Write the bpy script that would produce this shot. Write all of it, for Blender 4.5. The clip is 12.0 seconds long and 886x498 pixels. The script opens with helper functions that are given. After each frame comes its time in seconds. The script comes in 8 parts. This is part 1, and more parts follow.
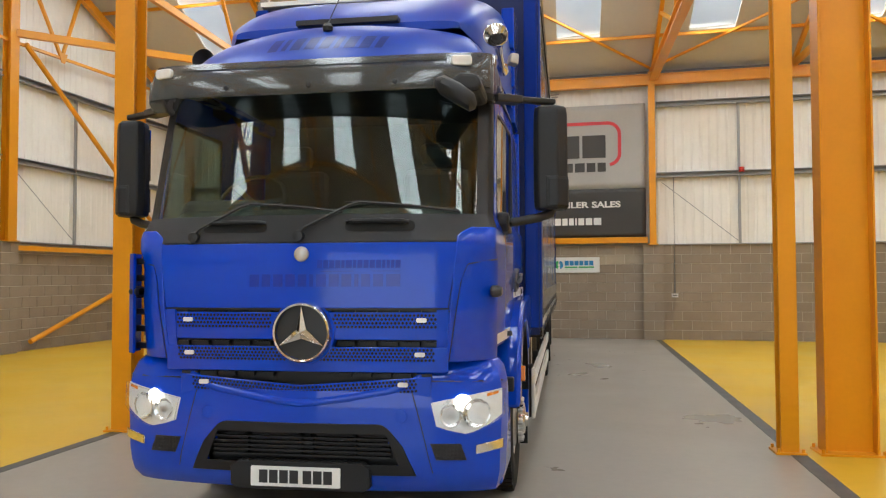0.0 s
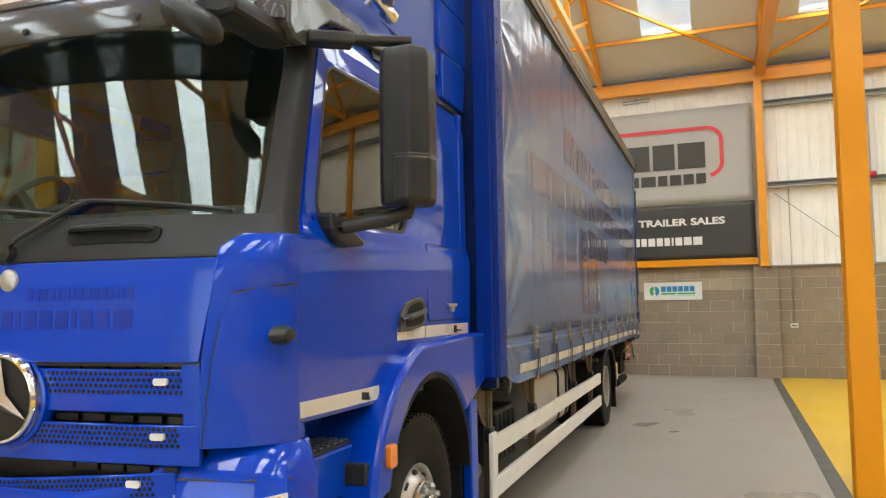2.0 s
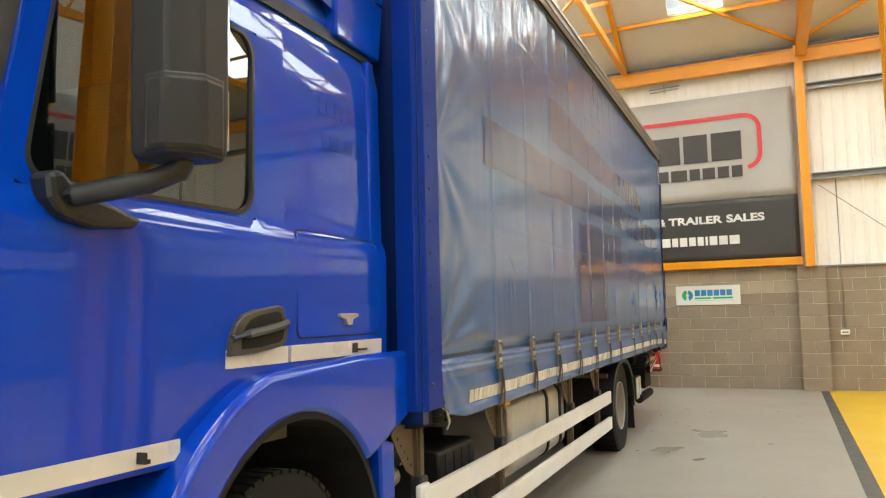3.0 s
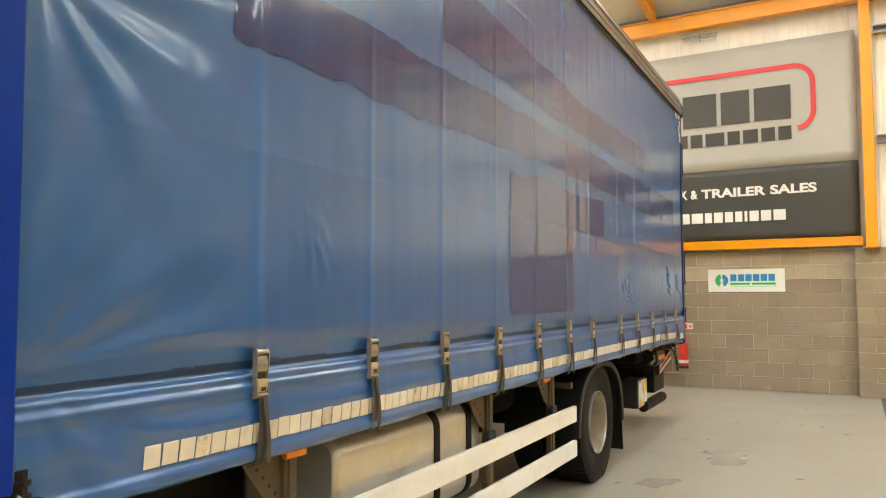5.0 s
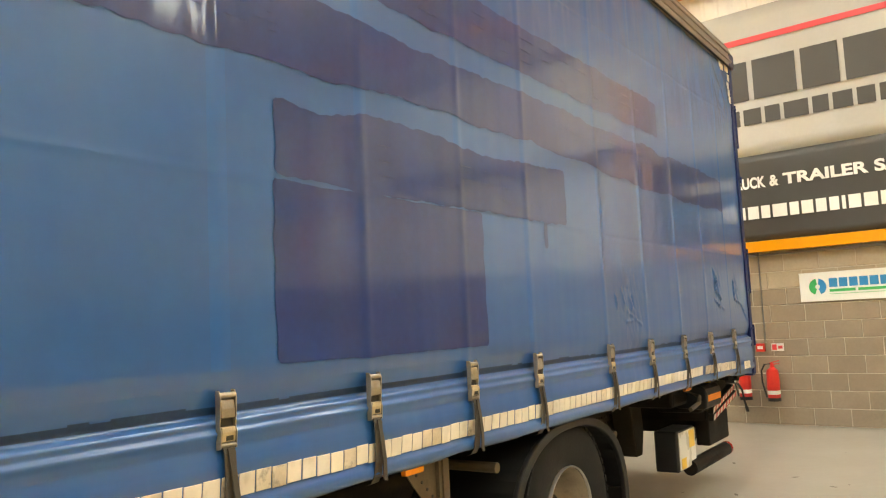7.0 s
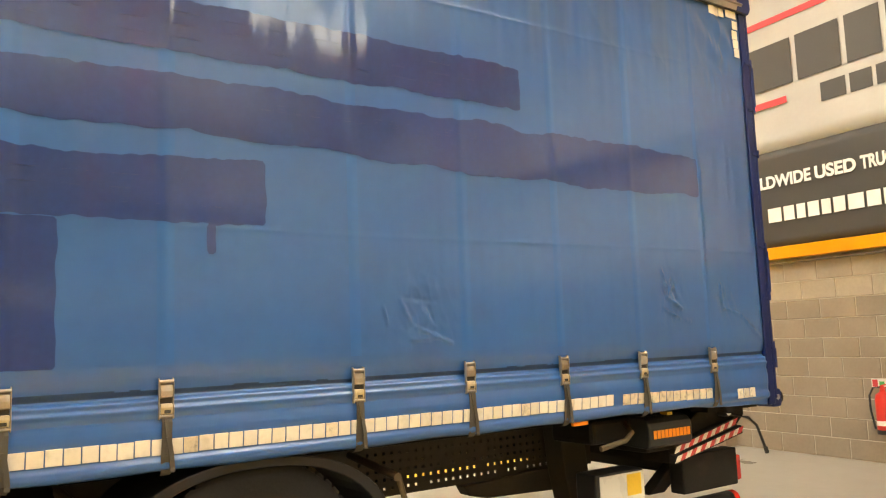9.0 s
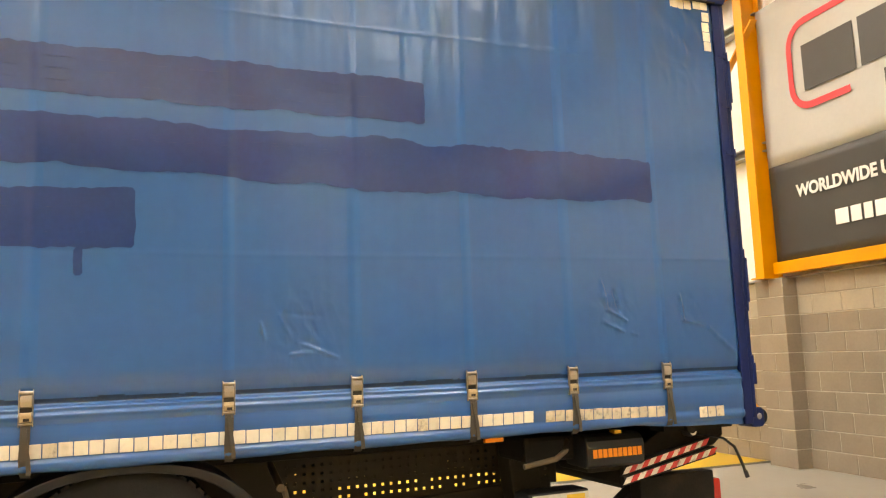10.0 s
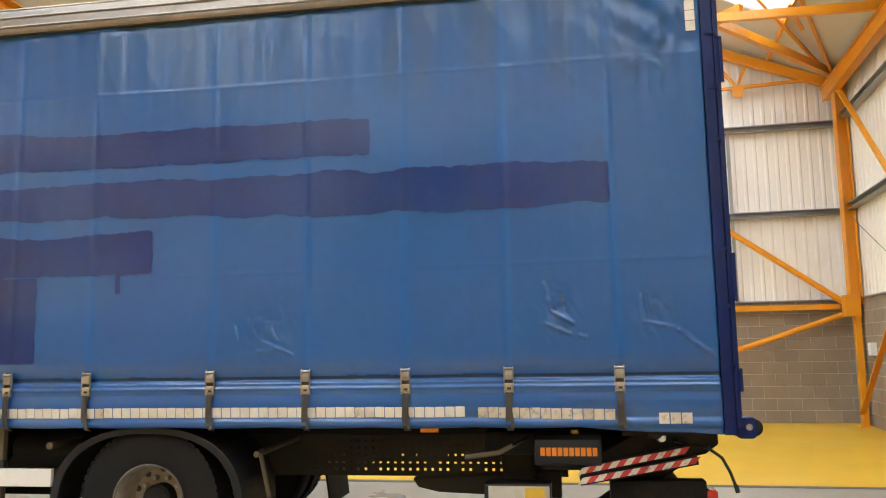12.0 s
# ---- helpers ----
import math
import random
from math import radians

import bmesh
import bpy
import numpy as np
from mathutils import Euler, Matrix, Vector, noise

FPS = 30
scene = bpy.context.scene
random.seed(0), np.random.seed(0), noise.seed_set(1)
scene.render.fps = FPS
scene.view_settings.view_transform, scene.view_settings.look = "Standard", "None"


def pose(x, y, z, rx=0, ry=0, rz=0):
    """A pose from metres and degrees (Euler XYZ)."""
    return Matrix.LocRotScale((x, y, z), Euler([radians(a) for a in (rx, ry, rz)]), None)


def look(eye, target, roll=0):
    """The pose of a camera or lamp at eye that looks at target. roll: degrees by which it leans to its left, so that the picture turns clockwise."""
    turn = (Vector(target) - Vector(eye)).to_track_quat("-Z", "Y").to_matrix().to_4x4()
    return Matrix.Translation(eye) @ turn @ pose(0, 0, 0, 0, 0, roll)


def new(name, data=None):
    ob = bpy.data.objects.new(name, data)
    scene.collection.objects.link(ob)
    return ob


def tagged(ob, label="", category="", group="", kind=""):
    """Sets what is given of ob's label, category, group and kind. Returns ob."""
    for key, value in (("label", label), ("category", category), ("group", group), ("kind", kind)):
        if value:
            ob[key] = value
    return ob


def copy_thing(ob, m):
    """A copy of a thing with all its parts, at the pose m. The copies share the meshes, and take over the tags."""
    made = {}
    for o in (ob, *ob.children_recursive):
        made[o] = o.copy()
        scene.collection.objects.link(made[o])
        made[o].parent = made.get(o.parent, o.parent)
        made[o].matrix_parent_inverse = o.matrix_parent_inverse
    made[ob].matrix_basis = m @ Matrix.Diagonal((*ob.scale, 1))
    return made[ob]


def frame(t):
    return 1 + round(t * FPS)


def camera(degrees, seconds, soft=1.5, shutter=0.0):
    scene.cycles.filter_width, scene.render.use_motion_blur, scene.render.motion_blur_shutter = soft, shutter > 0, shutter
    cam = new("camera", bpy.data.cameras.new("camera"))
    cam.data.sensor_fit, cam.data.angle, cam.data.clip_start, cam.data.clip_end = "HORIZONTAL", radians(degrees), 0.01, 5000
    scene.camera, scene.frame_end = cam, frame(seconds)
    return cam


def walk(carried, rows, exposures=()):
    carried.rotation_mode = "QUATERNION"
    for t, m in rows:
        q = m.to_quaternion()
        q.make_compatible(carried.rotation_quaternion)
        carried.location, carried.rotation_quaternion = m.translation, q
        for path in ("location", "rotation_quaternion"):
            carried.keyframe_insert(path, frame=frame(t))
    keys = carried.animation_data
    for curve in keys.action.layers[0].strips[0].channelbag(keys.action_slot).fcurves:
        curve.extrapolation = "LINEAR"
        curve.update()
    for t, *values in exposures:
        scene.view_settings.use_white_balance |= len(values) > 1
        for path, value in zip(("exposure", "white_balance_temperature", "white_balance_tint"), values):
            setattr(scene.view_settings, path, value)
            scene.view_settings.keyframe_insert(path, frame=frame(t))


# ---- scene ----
cam = camera(58.6, 12.0, soft=1.2)
PATH = [
    (0, (1.501, -4.329, 1.514), (1.191, -2.354, 1.584), -0.2),
    (0.5, (1.831, -3.822, 1.482), (1.419, -1.867, 1.568), -0.6),
    (1, (2.21, -3.386, 1.489), (1.705, -1.454, 1.596), -0.9),
    (1.5, (2.417, -2.867, 1.501), (1.836, -0.958, 1.635), -1.0),
    (2, (2.566, -2.317, 1.522), (1.916, -0.432, 1.668), -0.8),
    (2.5, (2.678, -1.669, 1.52), (1.973, 0.195, 1.684), -1.2),
    (3, (2.763, -0.947, 1.525), (2.009, 0.898, 1.691), -1.3),
    (3.5, (2.9, -0.23, 1.548), (2.106, 1.599, 1.707), -1.2),
    (3.7, (2.896, 0.106, 1.527), (2.092, 1.93, 1.683), -1.2),
    (5.3, (3.05, 1.72, 1.551), (2.136, 3.496, 1.672), -0.6),
    (5.5, (3.032, 2.0, 1.556), (2.104, 3.766, 1.692), -1.3),
    (6, (2.894, 2.735, 1.564), (1.931, 4.482, 1.702), -1.4),
    (6.5, (2.94, 3.421, 1.547), (1.915, 5.131, 1.698), -1.8),
    (6.7, (3.01, 3.682, 1.539), (1.946, 5.366, 1.707), -2.3),
    (8.3, (4.181, 5.723, 1.507), (2.711, 7.06, 1.734), -2.5),
    (8.5, (4.357, 6.002, 1.495), (2.832, 7.277, 1.722), -2.5),
    (9, (4.725, 6.658, 1.492), (3.084, 7.779, 1.719), -2.1),
    (9.5, (5.109, 7.314, 1.493), (3.366, 8.261, 1.743), -2.2),
    (10, (5.442, 7.965, 1.462), (3.61, 8.722, 1.729), -2.0),
    (10.5, (5.749, 8.633, 1.49), (3.843, 9.176, 1.763), -1.7),
    (11, (6.004, 9.366, 1.496), (4.046, 9.671, 1.772), -1.5),
    (11.5, (6.205, 10.116, 1.476), (4.224, 10.13, 1.755), -1.2),
    (12, (6.362, 10.9, 1.494), (4.402, 10.59, 1.743), -1.0),
]
EXPOSURE = [(0.0, -0.86, 6200, 8), (1.5, -0.64, 6250, 6), (2.5, -0.35, 6350, 4), (3.5, -0.1, 6500, 2), (5.5, 0.0, 7050, 2), (6.5, 0.08, 7300, 3), (9.0, 0.36, 7950, 8), (10.5, 0.20, 7150, 9), (12.0, -0.14, 5950, 9)]
walk(cam, [(t, look(eye, target, roll)) for t, eye, target, roll in PATH], EXPOSURE)

# ---- world and light ----
world = bpy.data.worlds.new("sky")
scene.world = world
world.use_nodes = True
_wn = world.node_tree.nodes
_sky = _wn.new("ShaderNodeTexSky")
_sky.sky_type, _sky.sun_disc = "NISHITA", False
_sky.sun_elevation, _sky.sun_rotation = radians(48), radians(200)
world.node_tree.links.new(_sky.outputs[0], _wn["Background"].inputs[0])
_wn["Background"].inputs[1].default_value = 0.12
DOORWAY_WATTS = 9.0
SKYLIGHT_WATTS = 27.5   # per square metre of roof light


# ---- materials ----
def mat(name, color, rough=0.5, metal=0.0, vary=0.08, scale=3.0, bump=0.0, bump_scale=60.0, coat=0.0, coat_rough=0.05,
        stain=None, stain_scale=1.2, stain_amount=0.0, island=0.0, spec=0.5, rough_vary=0.08):
    """A procedural surface: base colour varied at two scales, stains with a shape of their own, fine relief."""
    m = bpy.data.materials.new(name)
    m.use_nodes = True
    nt = m.node_tree
    N, L = nt.nodes, nt.links
    b = N["Principled BSDF"]
    geo = N.new("ShaderNodeNewGeometry")
    n1 = N.new("ShaderNodeTexNoise")
    n1.inputs["Scale"].default_value, n1.inputs["Detail"].default_value = scale, 6
    L.new(geo.outputs["Position"], n1.inputs["Vector"])
    n2 = N.new("ShaderNodeTexNoise")
    n2.inputs["Scale"].default_value, n2.inputs["Detail"].default_value = scale * 14, 4
    L.new(geo.outputs["Position"], n2.inputs["Vector"])
    add = N.new("ShaderNodeMath")
    add.operation = "MULTIPLY_ADD"
    L.new(n2.outputs["Fac"], add.inputs[0])
    add.inputs[1].default_value = 0.5
    L.new(n1.outputs["Fac"], add.inputs[2])
    rng = N.new("ShaderNodeMapRange")
    rng.inputs["From Min"].default_value, rng.inputs["From Max"].default_value = 0.45, 1.05
    rng.inputs["To Min"].default_value, rng.inputs["To Max"].default_value = 1 - vary, 1 + vary
    L.new(add.outputs[0], rng.inputs["Value"])
    val = rng.outputs["Result"]
    if island:
        oi = N.new("ShaderNodeObjectInfo")
        r2 = N.new("ShaderNodeMapRange")
        r2.inputs["To Min"].default_value, r2.inputs["To Max"].default_value = 1 - island, 1 + island
        sm = N.new("ShaderNodeMath")
        sm.operation = "ADD"
        L.new(oi.outputs["Random"], sm.inputs[0])
        L.new(geo.outputs["Random Per Island"], sm.inputs[1])
        fr = N.new("ShaderNodeMath")
        fr.operation = "FRACT"
        L.new(sm.outputs[0], fr.inputs[0])
        L.new(fr.outputs[0], r2.inputs["Value"])
        mu = N.new("ShaderNodeMath")
        mu.operation = "MULTIPLY"
        L.new(val, mu.inputs[0])
        L.new(r2.outputs["Result"], mu.inputs[1])
        val = mu.outputs[0]
    hs = N.new("ShaderNodeMix")
    hs.data_type, hs.blend_type = "RGBA", "MULTIPLY"
    hs.inputs["Factor"].default_value = 1
    hs.inputs["A"].default_value = (*color, 1)
    L.new(val, hs.inputs["B"])
    col = hs.outputs["Result"]
    if stain:
        n3 = N.new("ShaderNodeTexNoise")
        n3.inputs["Scale"].default_value, n3.inputs["Detail"].default_value, n3.inputs["Roughness"].default_value = stain_scale, 8, 0.65
        L.new(geo.outputs["Position"], n3.inputs["Vector"])
        r3 = N.new("ShaderNodeMapRange")
        r3.inputs["From Min"].default_value, r3.inputs["From Max"].default_value = 0.52, 0.75
        r3.inputs["To Max"].default_value = stain_amount
        L.new(n3.outputs["Fac"], r3.inputs["Value"])
        mx = N.new("ShaderNodeMix")
        mx.data_type = "RGBA"
        L.new(r3.outputs["Result"], mx.inputs["Factor"])
        L.new(col, mx.inputs["A"])
        mx.inputs["B"].default_value = (*stain, 1)
        col = mx.outputs["Result"]
    L.new(col, b.inputs["Base Color"])
    rr = N.new("ShaderNodeMapRange")
    rr.inputs["From Min"].default_value, rr.inputs["From Max"].default_value = 0.3, 0.7
    rr.inputs["To Min"].default_value, rr.inputs["To Max"].default_value = max(0, rough - rough_vary), min(1, rough + rough_vary)
    L.new(n1.outputs["Fac"], rr.inputs["Value"])
    L.new(rr.outputs["Result"], b.inputs["Roughness"])
    b.inputs["Metallic"].default_value = metal
    b.inputs["Specular IOR Level"].default_value = spec
    b.inputs["Coat Weight"].default_value, b.inputs["Coat Roughness"].default_value = coat, coat_rough
    if bump:
        n4 = N.new("ShaderNodeTexNoise")
        n4.inputs["Scale"].default_value, n4.inputs["Detail"].default_value = bump_scale, 5
        L.new(geo.outputs["Position"], n4.inputs["Vector"])
        bp = N.new("ShaderNodeBump")
        bp.inputs["Strength"].default_value, bp.inputs["Distance"].default_value = bump, 0.01
        L.new(n4.outputs["Fac"], bp.inputs["Height"])
        L.new(bp.outputs[0], b.inputs["Normal"])
    return m


def glow(name, color, strength):
    m = bpy.data.materials.new(name)
    m.use_nodes = True
    b = m.node_tree.nodes["Principled BSDF"]
    b.inputs["Base Color"].default_value = (*color, 1)
    b.inputs["Emission Color"].default_value = (*color, 1)
    b.inputs["Emission Strength"].default_value = strength
    return m


def glass(name, color, rough=0.0, ior=1.45):
    m = bpy.data.materials.new(name)
    m.use_nodes = True
    b = m.node_tree.nodes["Principled BSDF"]
    b.inputs["Base Color"].default_value = (*color, 1)
    b.inputs["Transmission Weight"].default_value = 1
    b.inputs["Roughness"].default_value, b.inputs["IOR"].default_value = rough, ior
    return m


M_CONCRETE = mat("grey_floor_paint", (0.325, 0.298, 0.255), 0.34, vary=0.10, scale=0.8, bump=0.03, bump_scale=90, stain=(0.20, 0.187, 0.168), stain_scale=0.6, stain_amount=0.22)
M_YELLOW = mat("yellow_floor_paint", (0.66, 0.40, 0.025), 0.36, vary=0.06, scale=0.7, bump=0.02, bump_scale=120, stain=(0.48, 0.30, 0.03), stain_scale=0.9, stain_amount=0.4)
M_STRIP = mat("dark_floor_line", (0.075, 0.073, 0.07), 0.5, vary=0.15, scale=4)
M_BLOCK = mat("concrete_block", (0.29, 0.232, 0.170), 0.9, vary=0.16, scale=2.2, bump=0.5, bump_scale=110, island=0.07)
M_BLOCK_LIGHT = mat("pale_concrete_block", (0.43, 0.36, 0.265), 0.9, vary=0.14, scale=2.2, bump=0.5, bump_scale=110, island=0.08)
M_MORTAR = mat("mortar", (0.58, 0.51, 0.40), 0.95, vary=0.12, scale=5, bump=0.3)
M_CLAD = mat("white_cladding_sheet", (0.86, 0.835, 0.77), 0.45, vary=0.04, scale=1.1, stain=(0.62, 0.58, 0.49), stain_scale=0.8, stain_amount=0.4)
M_ROOF = mat("roof_liner_sheet", (0.62, 0.585, 0.52), 0.5, vary=0.05, scale=0.9)
M_ORANGE = mat("orange_steel_paint", (0.74, 0.30, 0.004), 0.36, vary=0.05, scale=2.0, bump=0.03, bump_scale=30, stain=(0.56, 0.21, 0.006), stain_scale=2.5, stain_amount=0.2)
M_GALV = mat("galvanised_rail", (0.36, 0.36, 0.35), 0.5, metal=0.6, vary=0.12, scale=3)
M_BANNER = mat("grey_banner_cloth", (0.42, 0.41, 0.385), 0.55, vary=0.05, scale=1.5, bump=0.08, bump_scale=4)
M_BANNER_DARK = mat("charcoal_banner_print", (0.045, 0.042, 0.038), 0.5, vary=0.08, scale=1.5, bump=0.08, bump_scale=4)
M_PRINT_DARK = mat("charcoal_print", (0.05, 0.046, 0.042), 0.5)
M_PRINT_RED = mat("red_print", (0.62, 0.045, 0.055), 0.5)
M_PRINT_WHITE = mat("white_print", (0.78, 0.76, 0.72), 0.5)


# ---- mesh helpers ----
def part(name, bm, material, parent=None, label="", smooth=False, bevel=0.0):
    """Links a bmesh as one mesh object under a thing or part."""
    me = bpy.data.meshes.new(name)
    bmesh.ops.recalc_face_normals(bm, faces=bm.faces)
    if smooth:
        for f in bm.faces:
            f.smooth = True
        for e in bm.edges:
            if len(e.link_faces) == 2 and e.calc_face_angle(0.0) > radians(38):
                e.smooth = False
    bm.to_mesh(me)
    bm.free()
    for m in (material if isinstance(material, (list, tuple)) else [material]):
        me.materials.append(m)
    ob = new(name, me)
    if parent:
        ob.parent = parent
    if label:
        tagged(ob, label)
    if bevel:
        mod = ob.modifiers.new("bevel", "BEVEL")
        mod.width, mod.segments, mod.limit_method, mod.angle_limit = bevel, 2, "ANGLE", radians(35)
        mod.harden_normals = False
    return ob


def split_part(name, bm, material, parent, label="", **k):
    """Links each separate piece of a bmesh as a part of its own."""
    bm.verts.index_update()
    seen, out = set(), []
    for v in list(bm.verts):
        if v in seen:
            continue
        stack, group = [v], set()
        while stack:
            a = stack.pop()
            if a in group:
                continue
            group.add(a)
            stack += [e.other_vert(a) for e in a.link_edges]
        seen |= group
        one = B()
        idx = {}
        for a in sorted(group, key=lambda q: q.index):
            idx[a] = one.verts.new(a.co)
        for f in {f for a in group for f in a.link_faces}:
            one.faces.new([idx[a] for a in f.verts])
        out.append(part(name, one, material, parent, label, **k))
    bm.free()
    return out


def thing(name, label, category, group="", kind="", at=(0, 0, 0)):
    ob = new(name)
    ob.location = at
    ob.empty_display_size = 0.1
    return tagged(ob, label, category, group, kind)


def B():
    return bmesh.new()


def box(bm, x0, x1, y0, y1, z0, z1, rot=None, mi=0):
    vs = [bm.verts.new((x, y, z)) for x in (x0, x1) for y in (y0, y1) for z in (z0, z1)]
    if rot is not None:
        for v in vs:
            v.co = rot @ v.co
    for q in ((0, 1, 3, 2), (4, 6, 7, 5), (0, 4, 5, 1), (2, 3, 7, 6), (0, 2, 6, 4), (1, 5, 7, 3)):
        f = bm.faces.new([vs[i] for i in q])
        f.material_index = mi
    return vs


def boxm(*a, **k):
    bm = B()
    box(bm, *a, **k)
    return bm


def basis(p, q, up=(0, 0, 1)):
    d = (Vector(q) - Vector(p)).normalized()
    u = Vector(up)
    if abs(d.dot(u)) > 0.98:
        u = Vector((0, 1, 0))
    s = d.cross(u).normalized()
    return d, s, s.cross(d).normalized()


def bar(bm, p, q, w, h, up=(0, 0, 1)):
    """A rectangular bar from p to q, w wide and h high."""
    d, s, u = basis(p, q, up)
    vs = []
    for c in (Vector(p), Vector(q)):
        for a, b in ((-1, -1), (1, -1), (1, 1), (-1, 1)):
            vs.append(bm.verts.new(c + s * (a * w / 2) + u * (b * h / 2)))
    for q4 in ((3, 2, 1, 0), (4, 5, 6, 7), (0, 1, 5, 4), (1, 2, 6, 5), (2, 3, 7, 6), (3, 0, 4, 7)):
        bm.faces.new([vs[i] for i in q4])


def section(bm, p, q, outline, up=(0, 0, 1)):
    """Sweeps a closed outline of (side, up) from p to q."""
    d, s, u = basis(p, q, up)
    rings = [[bm.verts.new(Vector(c) + s * a + u * b) for a, b in outline] for c in (p, q)]
    n = len(outline)
    for i in range(n):
        bm.faces.new((rings[0][i], rings[0][(i + 1) % n], rings[1][(i + 1) % n], rings[1][i]))
    bm.faces.new(rings[0][::-1])
    bm.faces.new(rings[1])


def isec(w, h, tf, tw):
    """The outline of an I section, w across the flanges and h deep."""
    a, b, c, d = w / 2, h / 2, tf, tw / 2
    return [(-a, -b), (a, -b), (a, -b + c), (d, -b + c), (d, b - c), (a, b - c), (a, b), (-a, b), (-a, b - c), (-d, b - c), (-d, -b + c), (-a, -b + c)]


def ibeam(bm, p, q, w, h, up=(0, 0, 1), tf=0.018, tw=0.012):
    section(bm, p, q, isec(w, h, tf, tw), up)


def tube(bm, p, q, r, seg=12, r2=None, cap=True):
    d, s, u = basis(p, q)
    r2 = r if r2 is None else r2
    rings = []
    for c, rr in ((p, r), (q, r2)):
        rings.append([bm.verts.new(Vector(c) + s * (rr * math.cos(2 * math.pi * i / seg)) + u * (rr * math.sin(2 * math.pi * i / seg))) for i in range(seg)])
    for i in range(seg):
        bm.faces.new((rings[0][i], rings[0][(i + 1) % seg], rings[1][(i + 1) % seg], rings[1][i]))
    if cap:
        bm.faces.new(rings[0][::-1])
        bm.faces.new(rings[1])


def pipe(bm, pts, r, seg=8):
    """A bent pipe through the points."""
    rings = []
    pts = [Vector(p) for p in pts]
    for i, c in enumerate(pts):
        d = (pts[min(i + 1, len(pts) - 1)] - pts[max(i - 1, 0)]).normalized()
        ref = Vector((0, 0, 1)) if abs(d.z) < 0.9 else Vector((1, 0, 0))
        s = d.cross(ref).normalized()
        u = s.cross(d)
        if rings:
            # keep the ring turned as the one before it
            best = rings[-1][0].co - pts[i - 1]
            best = (best - d * best.dot(d)).normalized()
            s, u = best, d.cross(best)
        rings.append([bm.verts.new(c + s * (r * math.cos(2 * math.pi * k / seg)) + u * (r * math.sin(2 * math.pi * k / seg))) for k in range(seg)])
    for a, b in zip(rings, rings[1:]):
        for k in range(seg):
            bm.faces.new((a[k], a[(k + 1) % seg], b[(k + 1) % seg], b[k]))
    bm.faces.new(rings[0][::-1])
    bm.faces.new(rings[-1])


def lathe(bm, profile, origin, axis="x", seg=32):
    """Turns a profile of (radius, along) about an axis through origin."""
    o = Vector(origin)
    rings = []
    for r, a in profile:
        ring = []
        for i in range(seg):
            c, s = r * math.cos(2 * math.pi * i / seg), r * math.sin(2 * math.pi * i / seg)
            ring.append(bm.verts.new(o + Vector({"x": (a, c, s), "y": (c, a, s), "z": (c, s, a)}[axis])))
        rings.append(ring)
    for a, b in zip(rings, rings[1:]):
        for i in range(seg):
            bm.faces.new((a[i], a[(i + 1) % seg], b[(i + 1) % seg], b[i]))
    for (r, _), ring in ((profile[0], rings[0]), (profile[-1], rings[-1])):
        if r < 0.002:
            bm.faces.new(ring)


def prism(bm, outline, axis, a, b, mi=0):
    """Extrudes a closed outline along an axis from a to b. The outline's two numbers are the other axes in order x, y, z."""
    def at(p, c):
        return {"x": (c, p[0], p[1]), "y": (p[0], c, p[1]), "z": (p[0], p[1], c)}[axis]
    r0, r1 = [bm.verts.new(at(p, a)) for p in outline], [bm.verts.new(at(p, b)) for p in outline]
    n = len(outline)
    fs = [bm.faces.new((r0[i], r0[(i + 1) % n], r1[(i + 1) % n], r1[i])) for i in range(n)]
    fs += [bm.faces.new(r0[::-1]), bm.faces.new(r1)]
    for f in fs:
        f.material_index = mi


def round_rect(x0, x1, y0, y1, r, n=4):
    """The outline of a rectangle with rounded corners."""
    pts = []
    for cx, cy, a0 in ((x1 - r, y1 - r, 0), (x0 + r, y1 - r, 90), (x0 + r, y0 + r, 180), (x1 - r, y0 + r, 270)):
        for i in range(n + 1):
            a = radians(a0 + 90 * i / n)
            pts.append((cx + r * math.cos(a), cy + r * math.sin(a)))
    return pts

# ---- the hall ----
WX0, WX1, WY0, WY1 = -9.40, 12.6, -9.7, 15.12   # inner faces of the walls
BLOCK_TOP = 2.25
EAVE, PITCH = 6.42, 0.46
SKEW = 0.078                                      # the back wall is not quite square to the lane
BACK_TURN = math.atan(SKEW)
WEST_SKEW = 0.05                                  # the left wall leans the other way
EAVES_Y = (15.12, 2.75, -9.62)                    # outer eaves and the valley between the two spans
SPAN = 12.37


def shear(x, y):
    """Where a place of the square plan stands in the skewed hall."""
    return y + SKEW * (3.6 - x)


def roof_z(x, y):
    return EAVE + PITCH * min(abs(y - shear(x, k)) for k in EAVES_Y)


def west_x(y):
    return WX0 + WEST_SKEW * (y - 16.0)


# floor: grey lane between yellow bays, dark lines at their edges
def lane_left(y):
    return -2.96 + 0.034 * y


def lane_right(y):
    return 3.32 + 0.0178 * y


def floor_piece(name, left, right, material, label, z=0.0, depth=0.3, kind="structure"):
    bm = B()
    ya, yb = WY0 - 0.1, 16.3
    prism(bm, [(left(ya), ya), (right(ya), ya), (right(yb), yb), (left(yb), yb)], "z", z - depth, z)
    return tagged(part(name, bm, material), label, "floor", kind=kind)


